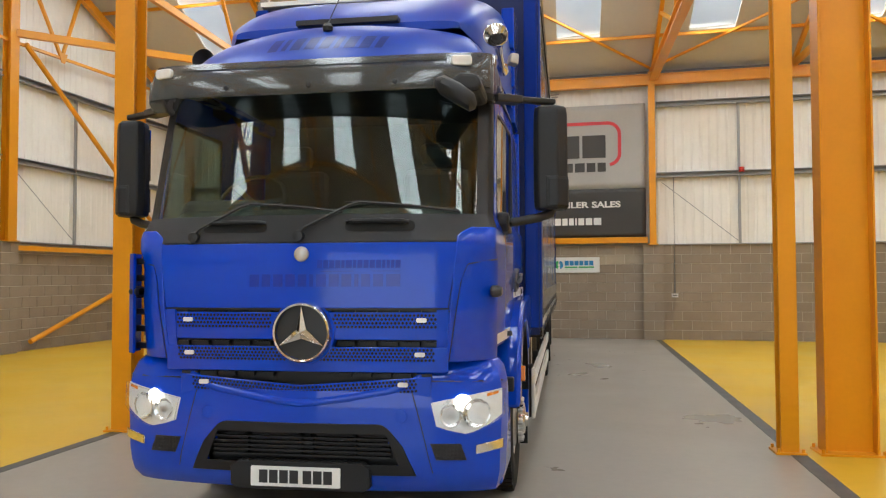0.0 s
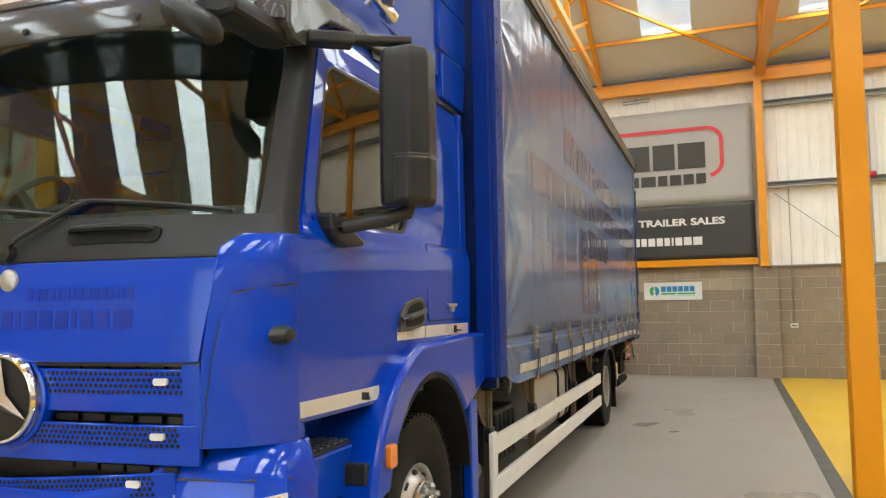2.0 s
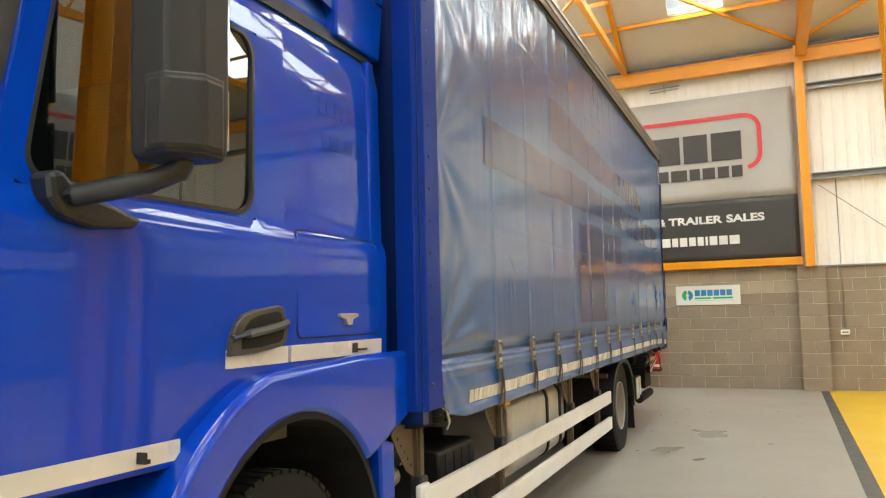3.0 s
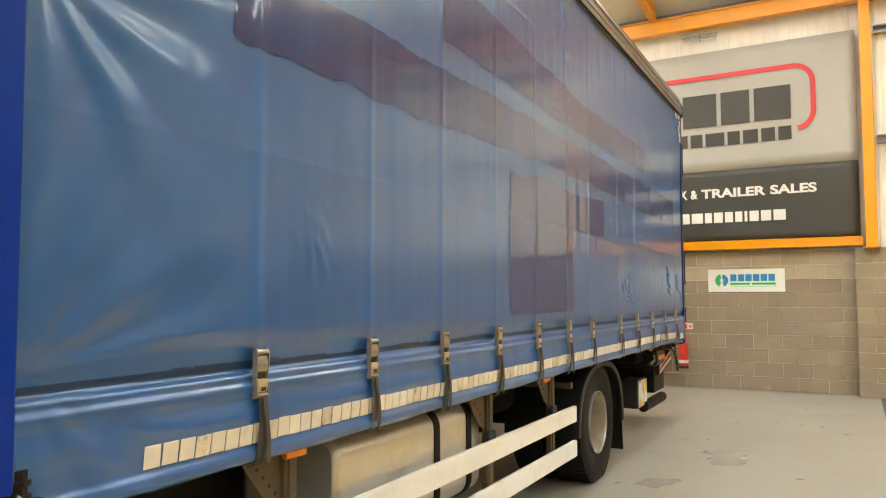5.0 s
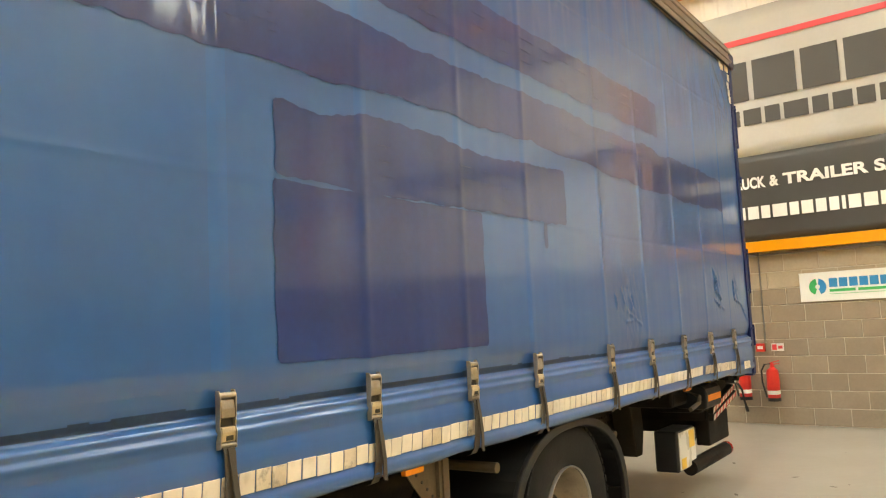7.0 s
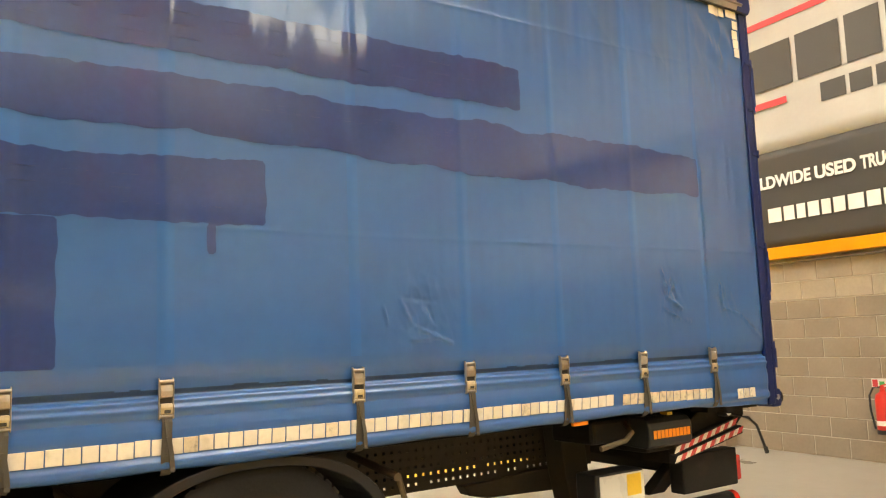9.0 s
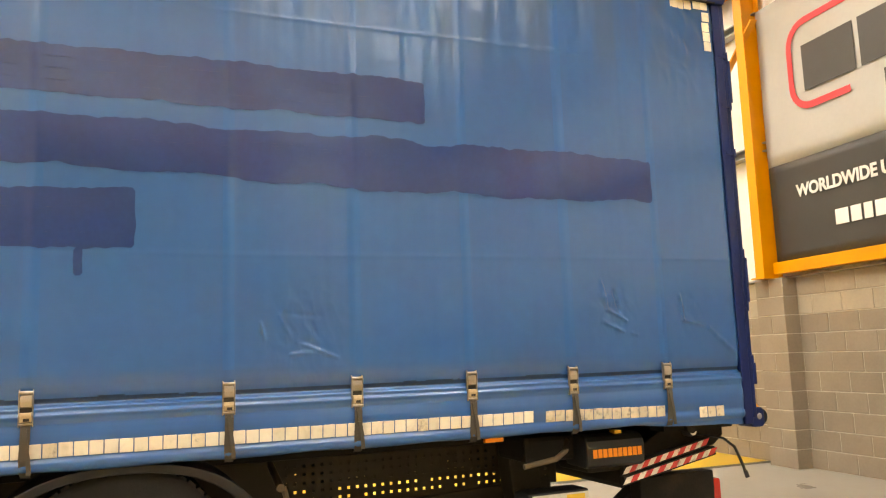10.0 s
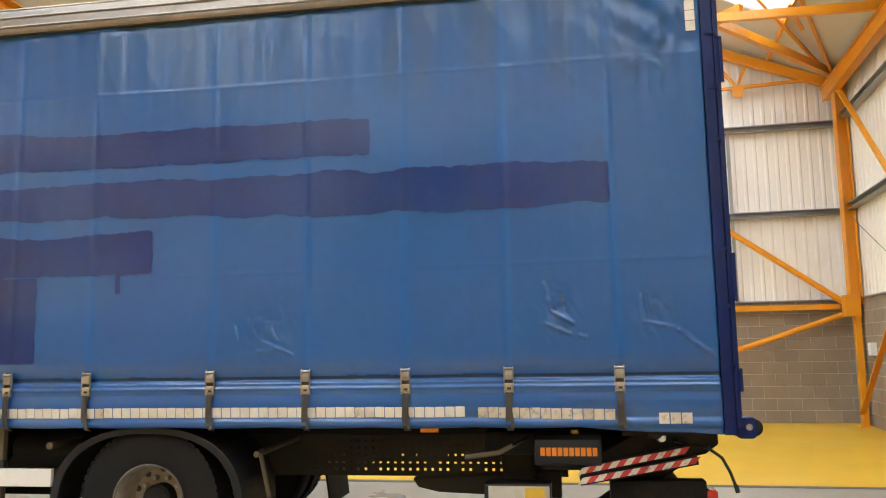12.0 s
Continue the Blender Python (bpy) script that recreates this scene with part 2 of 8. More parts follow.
floor_piece("floor", lane_left, lane_right, M_CONCRETE, "grey painted concrete floor lane, scuffed and stained")
floor_piece("floor_yellow_1", lambda y: WX0 - 1.8, lambda y: lane_left(y) - 0.001, M_YELLOW, "glossy yellow painted concrete floor bay")
floor_piece("floor_yellow_2", lambda y: lane_right(y) + 0.001, lambda y: WX1 + 0.3, M_YELLOW, "glossy yellow painted concrete floor bay")
floor_piece("trim_floor_line_1", lambda y: lane_left(y) - 0.07, lambda y: lane_left(y) + 0.05, M_STRIP, "dark grey line along the yellow floor edge", 0.004, 0.003)
floor_piece("trim_floor_line_2", lambda y: lane_right(y) - 0.02, lambda y: lane_right(y) + 0.11, M_STRIP, "dark grey line along the yellow floor edge", 0.004, 0.003)


def cladding_sheet(width, z0, z1, depth=0.012, pitch=0.2):
    """One ribbed sheet standing in the xz plane, its ribs towards -y."""
    bm = B()
    xs = []
    n = int(round(width / pitch))
    for i in range(n):
        a = i * pitch
        xs += [(a, 0), (a + 0.075, 0), (a + 0.095, -depth), (a + 0.135, -depth), (a + 0.155, 0)]
    xs.append((width, 0))
    lo = [bm.verts.new((x, y, z0)) for x, y in xs]
    hi = [bm.verts.new((x, y, z1)) for x, y in xs]
    for i in range(len(xs) - 1):
        bm.faces.new((lo[i], lo[i + 1], hi[i + 1], hi[i]))
    me = bpy.data.meshes.new("sheet")
    bm.to_mesh(me)
    bm.free()
    me.materials.append(M_CLAD)
    return me


def block_wall(owner, m, length, near0, near1, z_top=BLOCK_TOP, pale_from=99, pale_to=-99):
    """Courses of concrete blocks on a wall. m takes (along, out, up) to the world; blocks between near0 and near1 are parts."""
    bw, bh, joint = 0.44, 0.2145, 0.0105
    bm = B()
    box(bm, 0, 0.4295, -0.008, 0.05, 0, bh)
    bmesh.ops.bevel(bm, geom=[e for e in bm.edges if all(v.co.y < 0 for v in e.verts)], offset=0.004, segments=1, affect="EDGES")
    full, half = bpy.data.meshes.new("brick"), bpy.data.meshes.new("brick_half")
    bm.to_mesh(full)
    for v in bm.verts:
        v.co.x *= 0.4878
    bm.to_mesh(half)
    bm.free()
    pale = [full.copy(), half.copy()]
    for me in (full, half):
        me.materials.append(M_BLOCK)
    for me in pale:
        me.materials.append(M_BLOCK_LIGHT)
    rest = B()
    count = 0
    for row in range(int(z_top / 0.225)):
        x = 0.0
        first = row % 2 == 1
        while x < length - 0.05:
            w = 0.2095 if first else min(0.4295, length - x)
            use_half = w < 0.3
            z = row * 0.225 + 0.005
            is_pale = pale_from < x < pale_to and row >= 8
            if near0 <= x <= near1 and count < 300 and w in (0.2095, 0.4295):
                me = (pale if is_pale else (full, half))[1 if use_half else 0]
                ob = new("brick", me)
                ob.parent = owner
                ob.matrix_local = owner.matrix_world.inverted() @ m @ Matrix.Translation((x, random.uniform(-0.002, 0.002), z))
                count += 1
            else:
                vs = box(rest, x, x + w, -0.008, 0.05, z, z + bh)
                for v in vs:
                    v.co = m @ v.co
            x += w + joint
            first = False
    if rest.verts:
        r = part("far_bricks", rest, M_BLOCK, owner)
        tagged(r, "grey concrete blocks in courses", kind="stuff")
    else:
        rest.free()


# wall frames: (along, out of wall is -y, up)
M_BACK = pose(WX0, WY1 + (3.6 - WX0) * SKEW, 0, 0, 0, -math.degrees(BACK_TURN))
M_LEFT = pose(west_x(WY0), WY0, 0, 0, 0, 90 - math.degrees(math.atan(WEST_SKEW)))
M_RIGHT = pose(WX1, WY1 + 0.1, 0, 0, 0, -90)
M_FRONT = pose(WX1, shear(WX1, WY0), 0, 0, 0, 180 - math.degrees(BACK_TURN))
LEN_X, LEN_Y = WX1 - WX0 + 1.4, WY1 + 1.0 - WY0
LEN_B = (WX1 - WX0) / math.cos(BACK_TURN)
DOOR_X0, DOOR_X1, DOOR_TOP = -2.6, 1.8, 4.2        # open goods door behind the start of the walk
walls = []
for nm, m, ln in (("wall_north", M_BACK, LEN_B), ("wall_west", M_LEFT, LEN_Y), ("wall_east", M_RIGHT, LEN_Y), ("wall_south", M_FRONT, LEN_X)):
    bm = B()
    gable = ln == LEN_Y
    doorway = (WX1 - DOOR_X1, WX1 - DOOR_X0) if nm == "wall_south" else None
    if doorway:
        box(bm, -0.25, doorway[0], 0.0, 0.2, 0, BLOCK_TOP)
        box(bm, doorway[1], ln + 0.25, 0.0, 0.2, 0, BLOCK_TOP)
        box(bm, -0.25, doorway[0], 0.04, 0.2, BLOCK_TOP, EAVE + 0.3)
        box(bm, doorway[1], ln + 0.25, 0.04, 0.2, BLOCK_TOP, EAVE + 0.3)
        box(bm, doorway[0], doorway[1], 0.04, 0.2, DOOR_TOP, EAVE + 0.3)
    else:
        box(bm, -0.25, ln + 0.25, 0.0, 0.2, 0, BLOCK_TOP)
    if gable:
        top = [(-0.25, BLOCK_TOP), (ln + 0.25, BLOCK_TOP)]
        for u in (ln + 0.25, ln * 0.75, ln / 2, ln / 4, -0.25):
            q = m @ Vector((u, 0, 0))
            top.append((u, roof_z(q.x, q.y) + 0.1))
    else:
        top = [(-0.25, BLOCK_TOP), (ln + 0.25, BLOCK_TOP), (ln + 0.25, EAVE + 0.3), (-0.25, EAVE + 0.3)]
    if not doorway:
        prism(bm, top, "y", 0.04, 0.2)
    bm.transform(m)
    w = tagged(part(nm, bm, M_MORTAR), "concrete block wall below white ribbed cladding", "wall", kind="structure")
    walls.append((w, m, ln, gable))

# roof: liner sheets of two spans, with openings for the roof lights
LIGHT_X = [-7.42, -4.52, -1.61, 1.31, 4.24, 7.17, 10.1]
LIGHT_W, LIGHT_A, LIGHT_B = 0.98, 1.27, 5.3      # width, and how far from the eaves they begin and end
SLOPES = [(EAVES_Y[0], -1), (EAVES_Y[1], 1), (EAVES_Y[1], -1), (EAVES_Y[2], 1)]
ROOF_X0, ROOF_X1 = WX0 - 1.7, WX1 + 0.3
bm = B()
for k, (ye, up) in enumerate(SLOPES):
    edges = sorted({ROOF_X0, ROOF_X1} | {x for c in LIGHT_X for x in (c, c + LIGHT_W)})
    low = -0.7 if k in (0, 3) else 0.0
    for x0, x1 in zip(edges, edges[1:]):
        opening = any(abs(x0 - c) < 1e-6 for c in LIGHT_X)
        for d0, d1 in ([(low, LIGHT_A), (LIGHT_B, SPAN / 2)] if opening else [(low, SPAN / 2)]):
            vs = [bm.verts.new((x, shear(x, ye + up * d), EAVE + PITCH * d + dz)) for x in (x0, x1) for d in (d0, d1) for dz in (0, 0.12)]
            for q in ((0, 1, 3, 2), (4, 6, 7, 5), (0, 4, 5, 1), (2, 3, 7, 6), (0, 2, 6, 4), (1, 5, 7, 3)):
                bm.faces.new([vs[i] for i in q])
tagged(part("ceiling", bm, M_ROOF), "pale roof lining of two spans with long roof lights", "ceiling", kind="structure")
M_GRP = mat("translucent_roof_sheet", (0.9, 0.92, 0.92), 0.5, vary=0.03)
_b = M_GRP.node_tree.nodes["Principled BSDF"]
_b.inputs["Transmission Weight"].default_value = 0.9
tilt = math.atan(PITCH)
for ye, up in SLOPES:
    for c in LIGHT_X:
        dm = (LIGHT_A + LIGHT_B) / 2
        ln = (LIGHT_B - LIGHT_A) / math.cos(tilt)
        xm = c + LIGHT_W / 2
        place = Matrix.Translation((xm, shear(xm, ye + up * dm), EAVE + PITCH * dm)) @ Matrix.Rotation(up * tilt, 4, "X")
        pane = B()
        box(pane, -LIGHT_W / 2 + 0.002, LIGHT_W / 2 - 0.002, -ln / 2, ln / 2, 0.05, 0.06)
        pane.transform(place)
        pn = tagged(part("window_roof_light", pane, M_GRP), "long translucent roof light bright with daylight", "roof light", "roof lights", "structure")
        pn.visible_shadow = False
        lamp = bpy.data.lights.new("daylight", "AREA")
        lamp.shape, lamp.size, lamp.size_y = "RECTANGLE", LIGHT_W - 0.01, ln - 0.01
        lamp.energy = SKYLIGHT_WATTS * LIGHT_W * ln
        lamp.color = (0.94, 0.985, 1.0)
        lo = new("daylight", lamp)
        lo.matrix_world = place @ Matrix.Translation((0, 0, 0.02))

# daylight in the open goods door, and the yard outside it
lamp = bpy.data.lights.new("doorway_daylight", "AREA")
lamp.shape, lamp.size, lamp.size_y = "RECTANGLE", DOOR_X1 - DOOR_X0 - 0.02, DOOR_TOP - 0.02
lamp.energy = DOORWAY_WATTS * lamp.size * lamp.size_y
lamp.color = (0.93, 0.98, 1.0)
lo = new("doorway_daylight", lamp)
lo.matrix_world = M_FRONT @ Matrix.Translation((WX1 - (DOOR_X0 + DOOR_X1) / 2, 0.1, DOOR_TOP / 2)) @ Matrix.Rotation(radians(-90), 4, "X")
bm = B()
box(bm, -40, 40, -60, WY0 - 0.105, -0.3, -0.02)
tagged(part("ground", bm, M_CONCRETE), "grey concrete yard outside the goods door", "ground", kind="structure")

# bright overcast sky above the roof lights
bm = B()
box(bm, WX0 - 4, WX1 + 4, WY0 - 4, WY1 + 5, 14.0, 14.05)
tagged(part("backdrop", bm, glow("overcast_sky", (0.95, 0.98, 1.0), 9.0)), "plain white overcast sky above the roof", "sky", kind="structure")

# oil spots and rubber scuffs on the grey lane
M_SCUFF = mat("oil_and_rubber_marks", (0.10, 0.085, 0.065), 0.45, vary=0.3, scale=9)
rnd = random.Random(11)
bm = B()
SPOTS = [(0.86, 12.38), (1.24, 10.99), (0.93, 10.41), (2.0, 11.7), (2.61, 11.74), (1.52, 10.27), (0.82, 10.9), (1.7, 10.0), (2.24, 12.38), (1.53, 11.88), (1.33, 9.42), (2.82, 11.73)]
SPOTS += [(rnd.uniform(1.6, 3.2), rnd.uniform(8.5, 14.5)) for i in range(8)]
for x, y in SPOTS:
    r = rnd.uniform(0.007, 0.02)
    long, turn = rnd.uniform(1.0, 3.2), rnd.uniform(0, 3.1)
    ring = []
    for i in range(10):
        a = 2 * math.pi * i / 10
        q = r * rnd.uniform(0.6, 1.2)
        u, v = q * long * math.cos(a), q * math.sin(a)
        ring.append((x + u * math.cos(turn) - v * math.sin(turn), y + u * math.sin(turn) + v * math.cos(turn)))
    prism(bm, ring, "z", 0.0005, 0.0015)
tagged(part("floor_marks", bm, M_SCUFF), "small dark oil spots and scuffs on the concrete", "floor marks", kind="stuff")

# wall surfaces
for w, m, ln, gable in walls:
    # ribbed liner sheets, clipped at the roof by their own height
    if gable:
        n = int(math.ceil(ln))
        for i in range(n):
            q = m @ Vector((i + 0.5, 0, 0))
            top = roof_z(q.x, q.y) + 0.25
            me = cladding_sheet(1.0, BLOCK_TOP + 0.02, top)
            ob = new("cladding_sheet", me)
            ob.parent = w
            ob.matrix_local = m @ Matrix.Translation((i, 0.036, 0))
    else:
        me = cladding_sheet(1.0, BLOCK_TOP + 0.02, EAVE + 0.15)
        for i in range(int(math.ceil(ln))):
            if m is M_FRONT and WX1 - DOOR_X1 - 1 < i < WX1 - DOOR_X0:
                continue
            ob = new("cladding_sheet", me)
            ob.parent = w
            ob.matrix_local = m @ Matrix.Translation((i, 0.036, 0))


def wall_point(m, u, out, z):
    return m @ Vector((u, -out, z))


def steel(name, label, category, group="", mat_=None):
    bm = B()

    def done(kind=""):
        return tagged(part(name, bm, mat_ or M_ORANGE), label, category, group, kind)
    return bm, done


UB = lambda x: (x - WX0) / math.cos(BACK_TURN)      # distance along the back wall of a place x


def pier(m, u, w=0.47, proud=0.22, label="block pier under a steel column"):
    bm = B()
    for row in range(10):
        z = row * 0.225 + 0.005
        if row % 2:
            cuts = ((-w / 2, 0.0), (0.008, w / 2))
        else:
            cuts = ((-w / 2, w / 2),)
        for a, b in cuts:
            box(bm, u + a, u + b, -proud, -0.01, z, z + 0.215)
    bmesh.ops.bevel(bm, geom=list(bm.edges), offset=0.004, segments=1, affect="EDGES")
    core = B()
    box(core, u - w / 2 + 0.006, u + w / 2 - 0.006, -proud + 0.006, -0.009, 0, BLOCK_TOP - 0.002)
    bm.transform(m)
    core.transform(m)
    t = tagged(part("pier_core", core, M_MORTAR), label, "pier", "block piers", "structure")
    part("pier_blocks", bm, M_BLOCK, t)
    return t


# columns standing on piers against the back and left walls
def wall_column(m, u, z1, w=0.15, d=0.28, z0=BLOCK_TOP, label="orange steel wall column", out=0.05):
    bm, done = steel("wall_column", label, "column", "wall columns")
    p, q = m @ Vector((u, -out - d / 2, z0)), m @ Vector((u, -out - d / 2, z1))
    ibeam(bm, p, q, w, d, up=m.to_3x3() @ Vector((0, -1, 0)))
    box_m = m @ Matrix.Translation((u, 0, z0))
    vs = box(bm, -w / 2 - 0.04, w / 2 + 0.04, -out - d - 0.04, -0.045, 0, 0.02)
    for v in vs:
        v.co = box_m @ v.co
    return done("structure")


BACK_COLS = [3.54, -1.97, 9.3]
for x in BACK_COLS:
    wall_column(M_BACK, UB(x), EAVE - 0.05)
    pier(M_BACK, UB(x))
LEFT_COLS = [9.93, 3.9, -1.8, -6.5]
for y in LEFT_COLS:
    wall_column(M_LEFT, y - WY0, roof_z(west_x(y), y) - 0.05, w=0.24, d=0.19, out=0.08)
    pier(M_LEFT, y - WY0)
for y in (9.8, 4.0, -1.8):
    wall_column(M_RIGHT, WY1 + 0.1 - y, roof_z(WX1, y) - 0.05, w=0.24, d=0.3)
    pier(M_RIGHT, WY1 + 0.1 - y)
for x in (3.54, -3.6):
    wall_column(M_FRONT, WX1 - x, EAVE - 0.05)
# corner column, reaching the floor on a slim leg
CORNER = M_BACK @ Vector((0.63, -0.12, 0))
bm, done = steel("corner_column", "orange steel corner column with a bolted gusset", "column", "wall columns")
ibeam(bm, (CORNER.x, CORNER.y, BLOCK_TOP - 0.1), (CORNER.x, CORNER.y, EAVE - 0.05), 0.2, 0.2)
bar(bm, (CORNER.x + 0.02, CORNER.y, 0.0), (CORNER.x + 0.02, CORNER.y, BLOCK_TOP - 0.1), 0.1, 0.1)
box(bm, CORNER.x - 0.1, CORNER.x + 0.12, CORNER.y - 0.2, CORNER.y + 0.05, BLOCK_TOP - 0.32, BLOCK_TOP + 0.06)
box(bm, CORNER.x - 0.1, CORNER.x + 0.14, CORNER.y - 0.12, CORNER.y + 0.12, 0.0, 0.02)
done("structure")


# free-standing columns of the middle row
def hall_column(x, y, w, d, z1, label, across=True):
    bm, done = steel("hall_column", label, "column", "hall columns")
    ibeam(bm, (x, y, 0.015), (x, y, z1), w, d, up=(0, 1, 0) if across else (1, 0, 0), tf=0.02, tw=0.014)
    bmesh.ops.bevel(bm, geom=list(bm.edges), offset=0.003, segments=1, affect="EDGES")
    bw, bd = (w, d) if across else (d, w)
    box(bm, x - bw / 2 - 0.05, x + bw / 2 + 0.05, y - bd / 2 - 0.05, y + bd / 2 + 0.05, 0, 0.018)
    for sx in (-1, 1):
        for sy in (-1, 1):
            tube(bm, (x + sx * (bw / 2 + 0.025), y + sy * (bd / 2 + 0.025), 0.018), (x + sx * (bw / 2 + 0.025), y + sy * (bd / 2 + 0.025), 0.05), 0.014, 6)
    return done("structure")


COL_TOP = 6.22
hall_column(3.357, 2.87, 0.15, 0.16, COL_TOP, "slim orange steel column beside the grey lane")
hall_column(3.855, 2.9, 0.22, 0.43, COL_TOP, "deep orange steel column with wide web", across=False)
hall_column(-2.86, 3.04, 0.21, 0.24, COL_TOP, "orange steel column beside the grey lane")
hall_column(-9.3, 3.04, 0.22, 0.24, COL_TOP, "orange steel column near the wall")
hall_column(9.9, 2.9, 0.22, 0.49, COL_TOP, "deep orange steel column with wide web", across=False)

# eaves beams
bm, done = steel("eaves_beam", "orange steel eaves beam along the wall top", "beam", "eaves beams")
bar(bm, wall_point(M_BACK, 0.1, 0.2, 6.18), wall_point(M_BACK, LEN_B - 0.1, 0.2, 6.18), 0.16, 0.23)
bar(bm, wall_point(M_BACK, 0.1, 0.27, 6.305), wall_point(M_BACK, LEN_B - 0.1, 0.27, 6.305), 0.1, 0.02)
done("structure")
bm, done = steel("eaves_gutter", "dark gap of the gutter above the eaves beam", "gutter", mat_=M_STRIP)
bar(bm, wall_point(M_BACK, 0.1, 0.16, 6.36), wall_point(M_BACK, LEN_B - 0.1, 0.16, 6.36), 0.12, 0.08)
done("structure")
bm, done = steel("eaves_beam", "orange steel eaves beam along the wall top", "beam", "eaves beams")
bar(bm, wall_point(M_FRONT, 0.1, 0.2, 6.22), wall_point(M_FRONT, LEN_X - 0.1, 0.2, 6.22), 0.16, 0.27)
done("structure")
bm, done = steel("valley_beam", "orange steel beam under the roof valley", "beam", "eaves beams")
ibeam(bm, (ROOF_X0 + 0.5, shear(ROOF_X0 + 0.5, EAVES_Y[1]), 6.3), (WX1, shear(WX1, EAVES_Y[1]), 6.3), 0.3, 0.18)
done("structure")


# roof trusses: a level tie, two sloping rafters and a fan of webs in each span
def truss(x, tie_w, tie_h, chord, heavy):
    for ye, label in ((EAVES_Y[0], "northern"), (EAVES_Y[1], "southern")):
        def at(d, drop=0.0, z=None):
            zz = EAVE + PITCH * min(d, SPAN - d) - drop if z is None else z
            return (x, shear(x, ye - d), zz)
        t = thing("roof_truss", "orange steel roof truss with level tie", "truss", "roof trusses", "structure")
        bm = B()
        if heavy:
            ibeam(bm, at(0.25, z=6.27), at(SPAN - 0.25, z=6.27), tie_w, tie_h)
        else:
            bar(bm, at(0.25, z=6.36), at(SPAN - 0.25, z=6.36), tie_w, tie_h)
        part("tie", bm, M_ORANGE, t)
        for a, b in ((0.2, SPAN / 2), (SPAN - 0.2, SPAN / 2)):
            bm = B()
            bar(bm, at(a, 0.1), at(b, 0.1), chord, chord * 1.3)
            part("rafter", bm, M_ORANGE, t)
        for a, b in ((4.1, 2.0), (4.1, SPAN / 2 - 0.05), (SPAN - 4.1, SPAN - 2.0), (SPAN - 4.1, SPAN / 2 + 0.05)):
            bm = B()
            bar(bm, at(a, z=6.36), at(b, 0.12), chord * 0.75, chord * 0.75)
            part("web", bm, M_ORANGE, t)
        bm = B()
        p = at(4.1, z=6.38)
        box(bm, p[0] - 0.008, p[0] + 0.008, p[1] - 0.14, p[1] + 0.14, p[2] - 0.06, p[2] + 0.12)
        part("gusset", bm, M_ORANGE, t)


for x, heavy in ((9.7, False), (6.68, False), (3.56, True), (0.3, False), (-2.6, False), (-5.55, False)):
    truss(x, 0.19 if heavy else 0.09, 0.22 if heavy else 0.13, 0.085, heavy)
# purlins along the hall
for ye, up in SLOPES:
    for d in (1.24, 3.2, 5.0):
        bm, done = steel("purlin", "slim orange purlin under the roof lining", "purlin", "purlins")
        y = ye + up * d
        bar(bm, (ROOF_X0 + 0.3, shear(ROOF_X0 + 0.3, y), EAVE + PITCH * d - 0.045), (WX1, shear(WX1, y), EAVE + PITCH * d - 0.045), 0.05, 0.07)
        done("structure")


# roof bracing: slim flats under the lining from the eaves to the next truss
def under_roof(x, y, drop=0.09):
    return (x, y, roof_z(x, y) - drop)


for a, b in (((3.5, 14.86), (0.3, 12.68)), ((3.62, 14.78), (6.68, 12.62)), ((-2.5, 15.3), (0.3, 12.68)), ((9.6, 14.4), (6.68, 12.62)), ((-2.7, 15.3), (-5.55, 13.2)),
             ((-8.85, 15.85), (-5.55, 13.2)), ((-8.8, 15.9), (-5.55, 14.35)), ((-7.35, 15.0), (-6.6, 14.6))):
    bm, done = steel("roof_brace", "slim orange diagonal roof brace", "brace", "roof braces")
    bar(bm, under_roof(*a), under_roof(*b), 0.05, 0.05)
    done("structure")
# wind girder at tie height between the left wall and the first truss
for p, q in (((west_x(9.9) + 0.25, 9.95, 6.47), (-5.55, 13.62, 6.47)), ((-8.85, 15.85, 6.5), (-5.55, 12.9, 6.5))):
    bm, done = steel("wind_girder", "orange steel tie at eaves height", "tie beam", "tie beams")
    bar(bm, p, q, 0.1, 0.15)
    done("structure")


# lattice of the gable: level chord, sloping rafter, V members and gusset plates
def gable(y, z):
    return (west_x(y) + 0.17, y, z)


for p, q, w, h, kind in ((gable(9.9, 6.3), gable(15.9, 6.5), 0.06, 0.06, "lattice_chord"), (gable(9.5, roof_z(-9.3, 9.5) - 0.1), gable(15.95, roof_z(-9.1, 15.95) - 0.1), 0.12, 0.18, "gable_rafter"),
                   (gable(11.4, 6.35), gable(9.75, 8.75), 0.06, 0.06, "lattice_member"), (gable(11.4, 6.35), gable(12.0, 7.9), 0.06, 0.06, "lattice_member"),
                   (gable(14.3, 6.45), gable(13.6, 7.4), 0.06, 0.06, "lattice_member"), (gable(14.3, 6.45), gable(14.52, 7.0), 0.06, 0.06, "lattice_member"),
                   (gable(4.0, 6.3), gable(9.8, 6.3), 0.06, 0.06, "lattice_chord"), (gable(7.6, 6.35), gable(6.9, 8.0), 0.06, 0.06, "lattice_member"), (gable(7.6, 6.35), gable(8.4, 8.6), 0.06, 0.06, "lattice_member")):
    bm, done = steel(kind, "slim orange lattice member on the gable wall" if h < 0.1 else "orange steel rafter along the gable wall", "lattice" if h < 0.1 else "rafter", "gable lattice")
    bar(bm, p, q, w, h)
    done("structure")
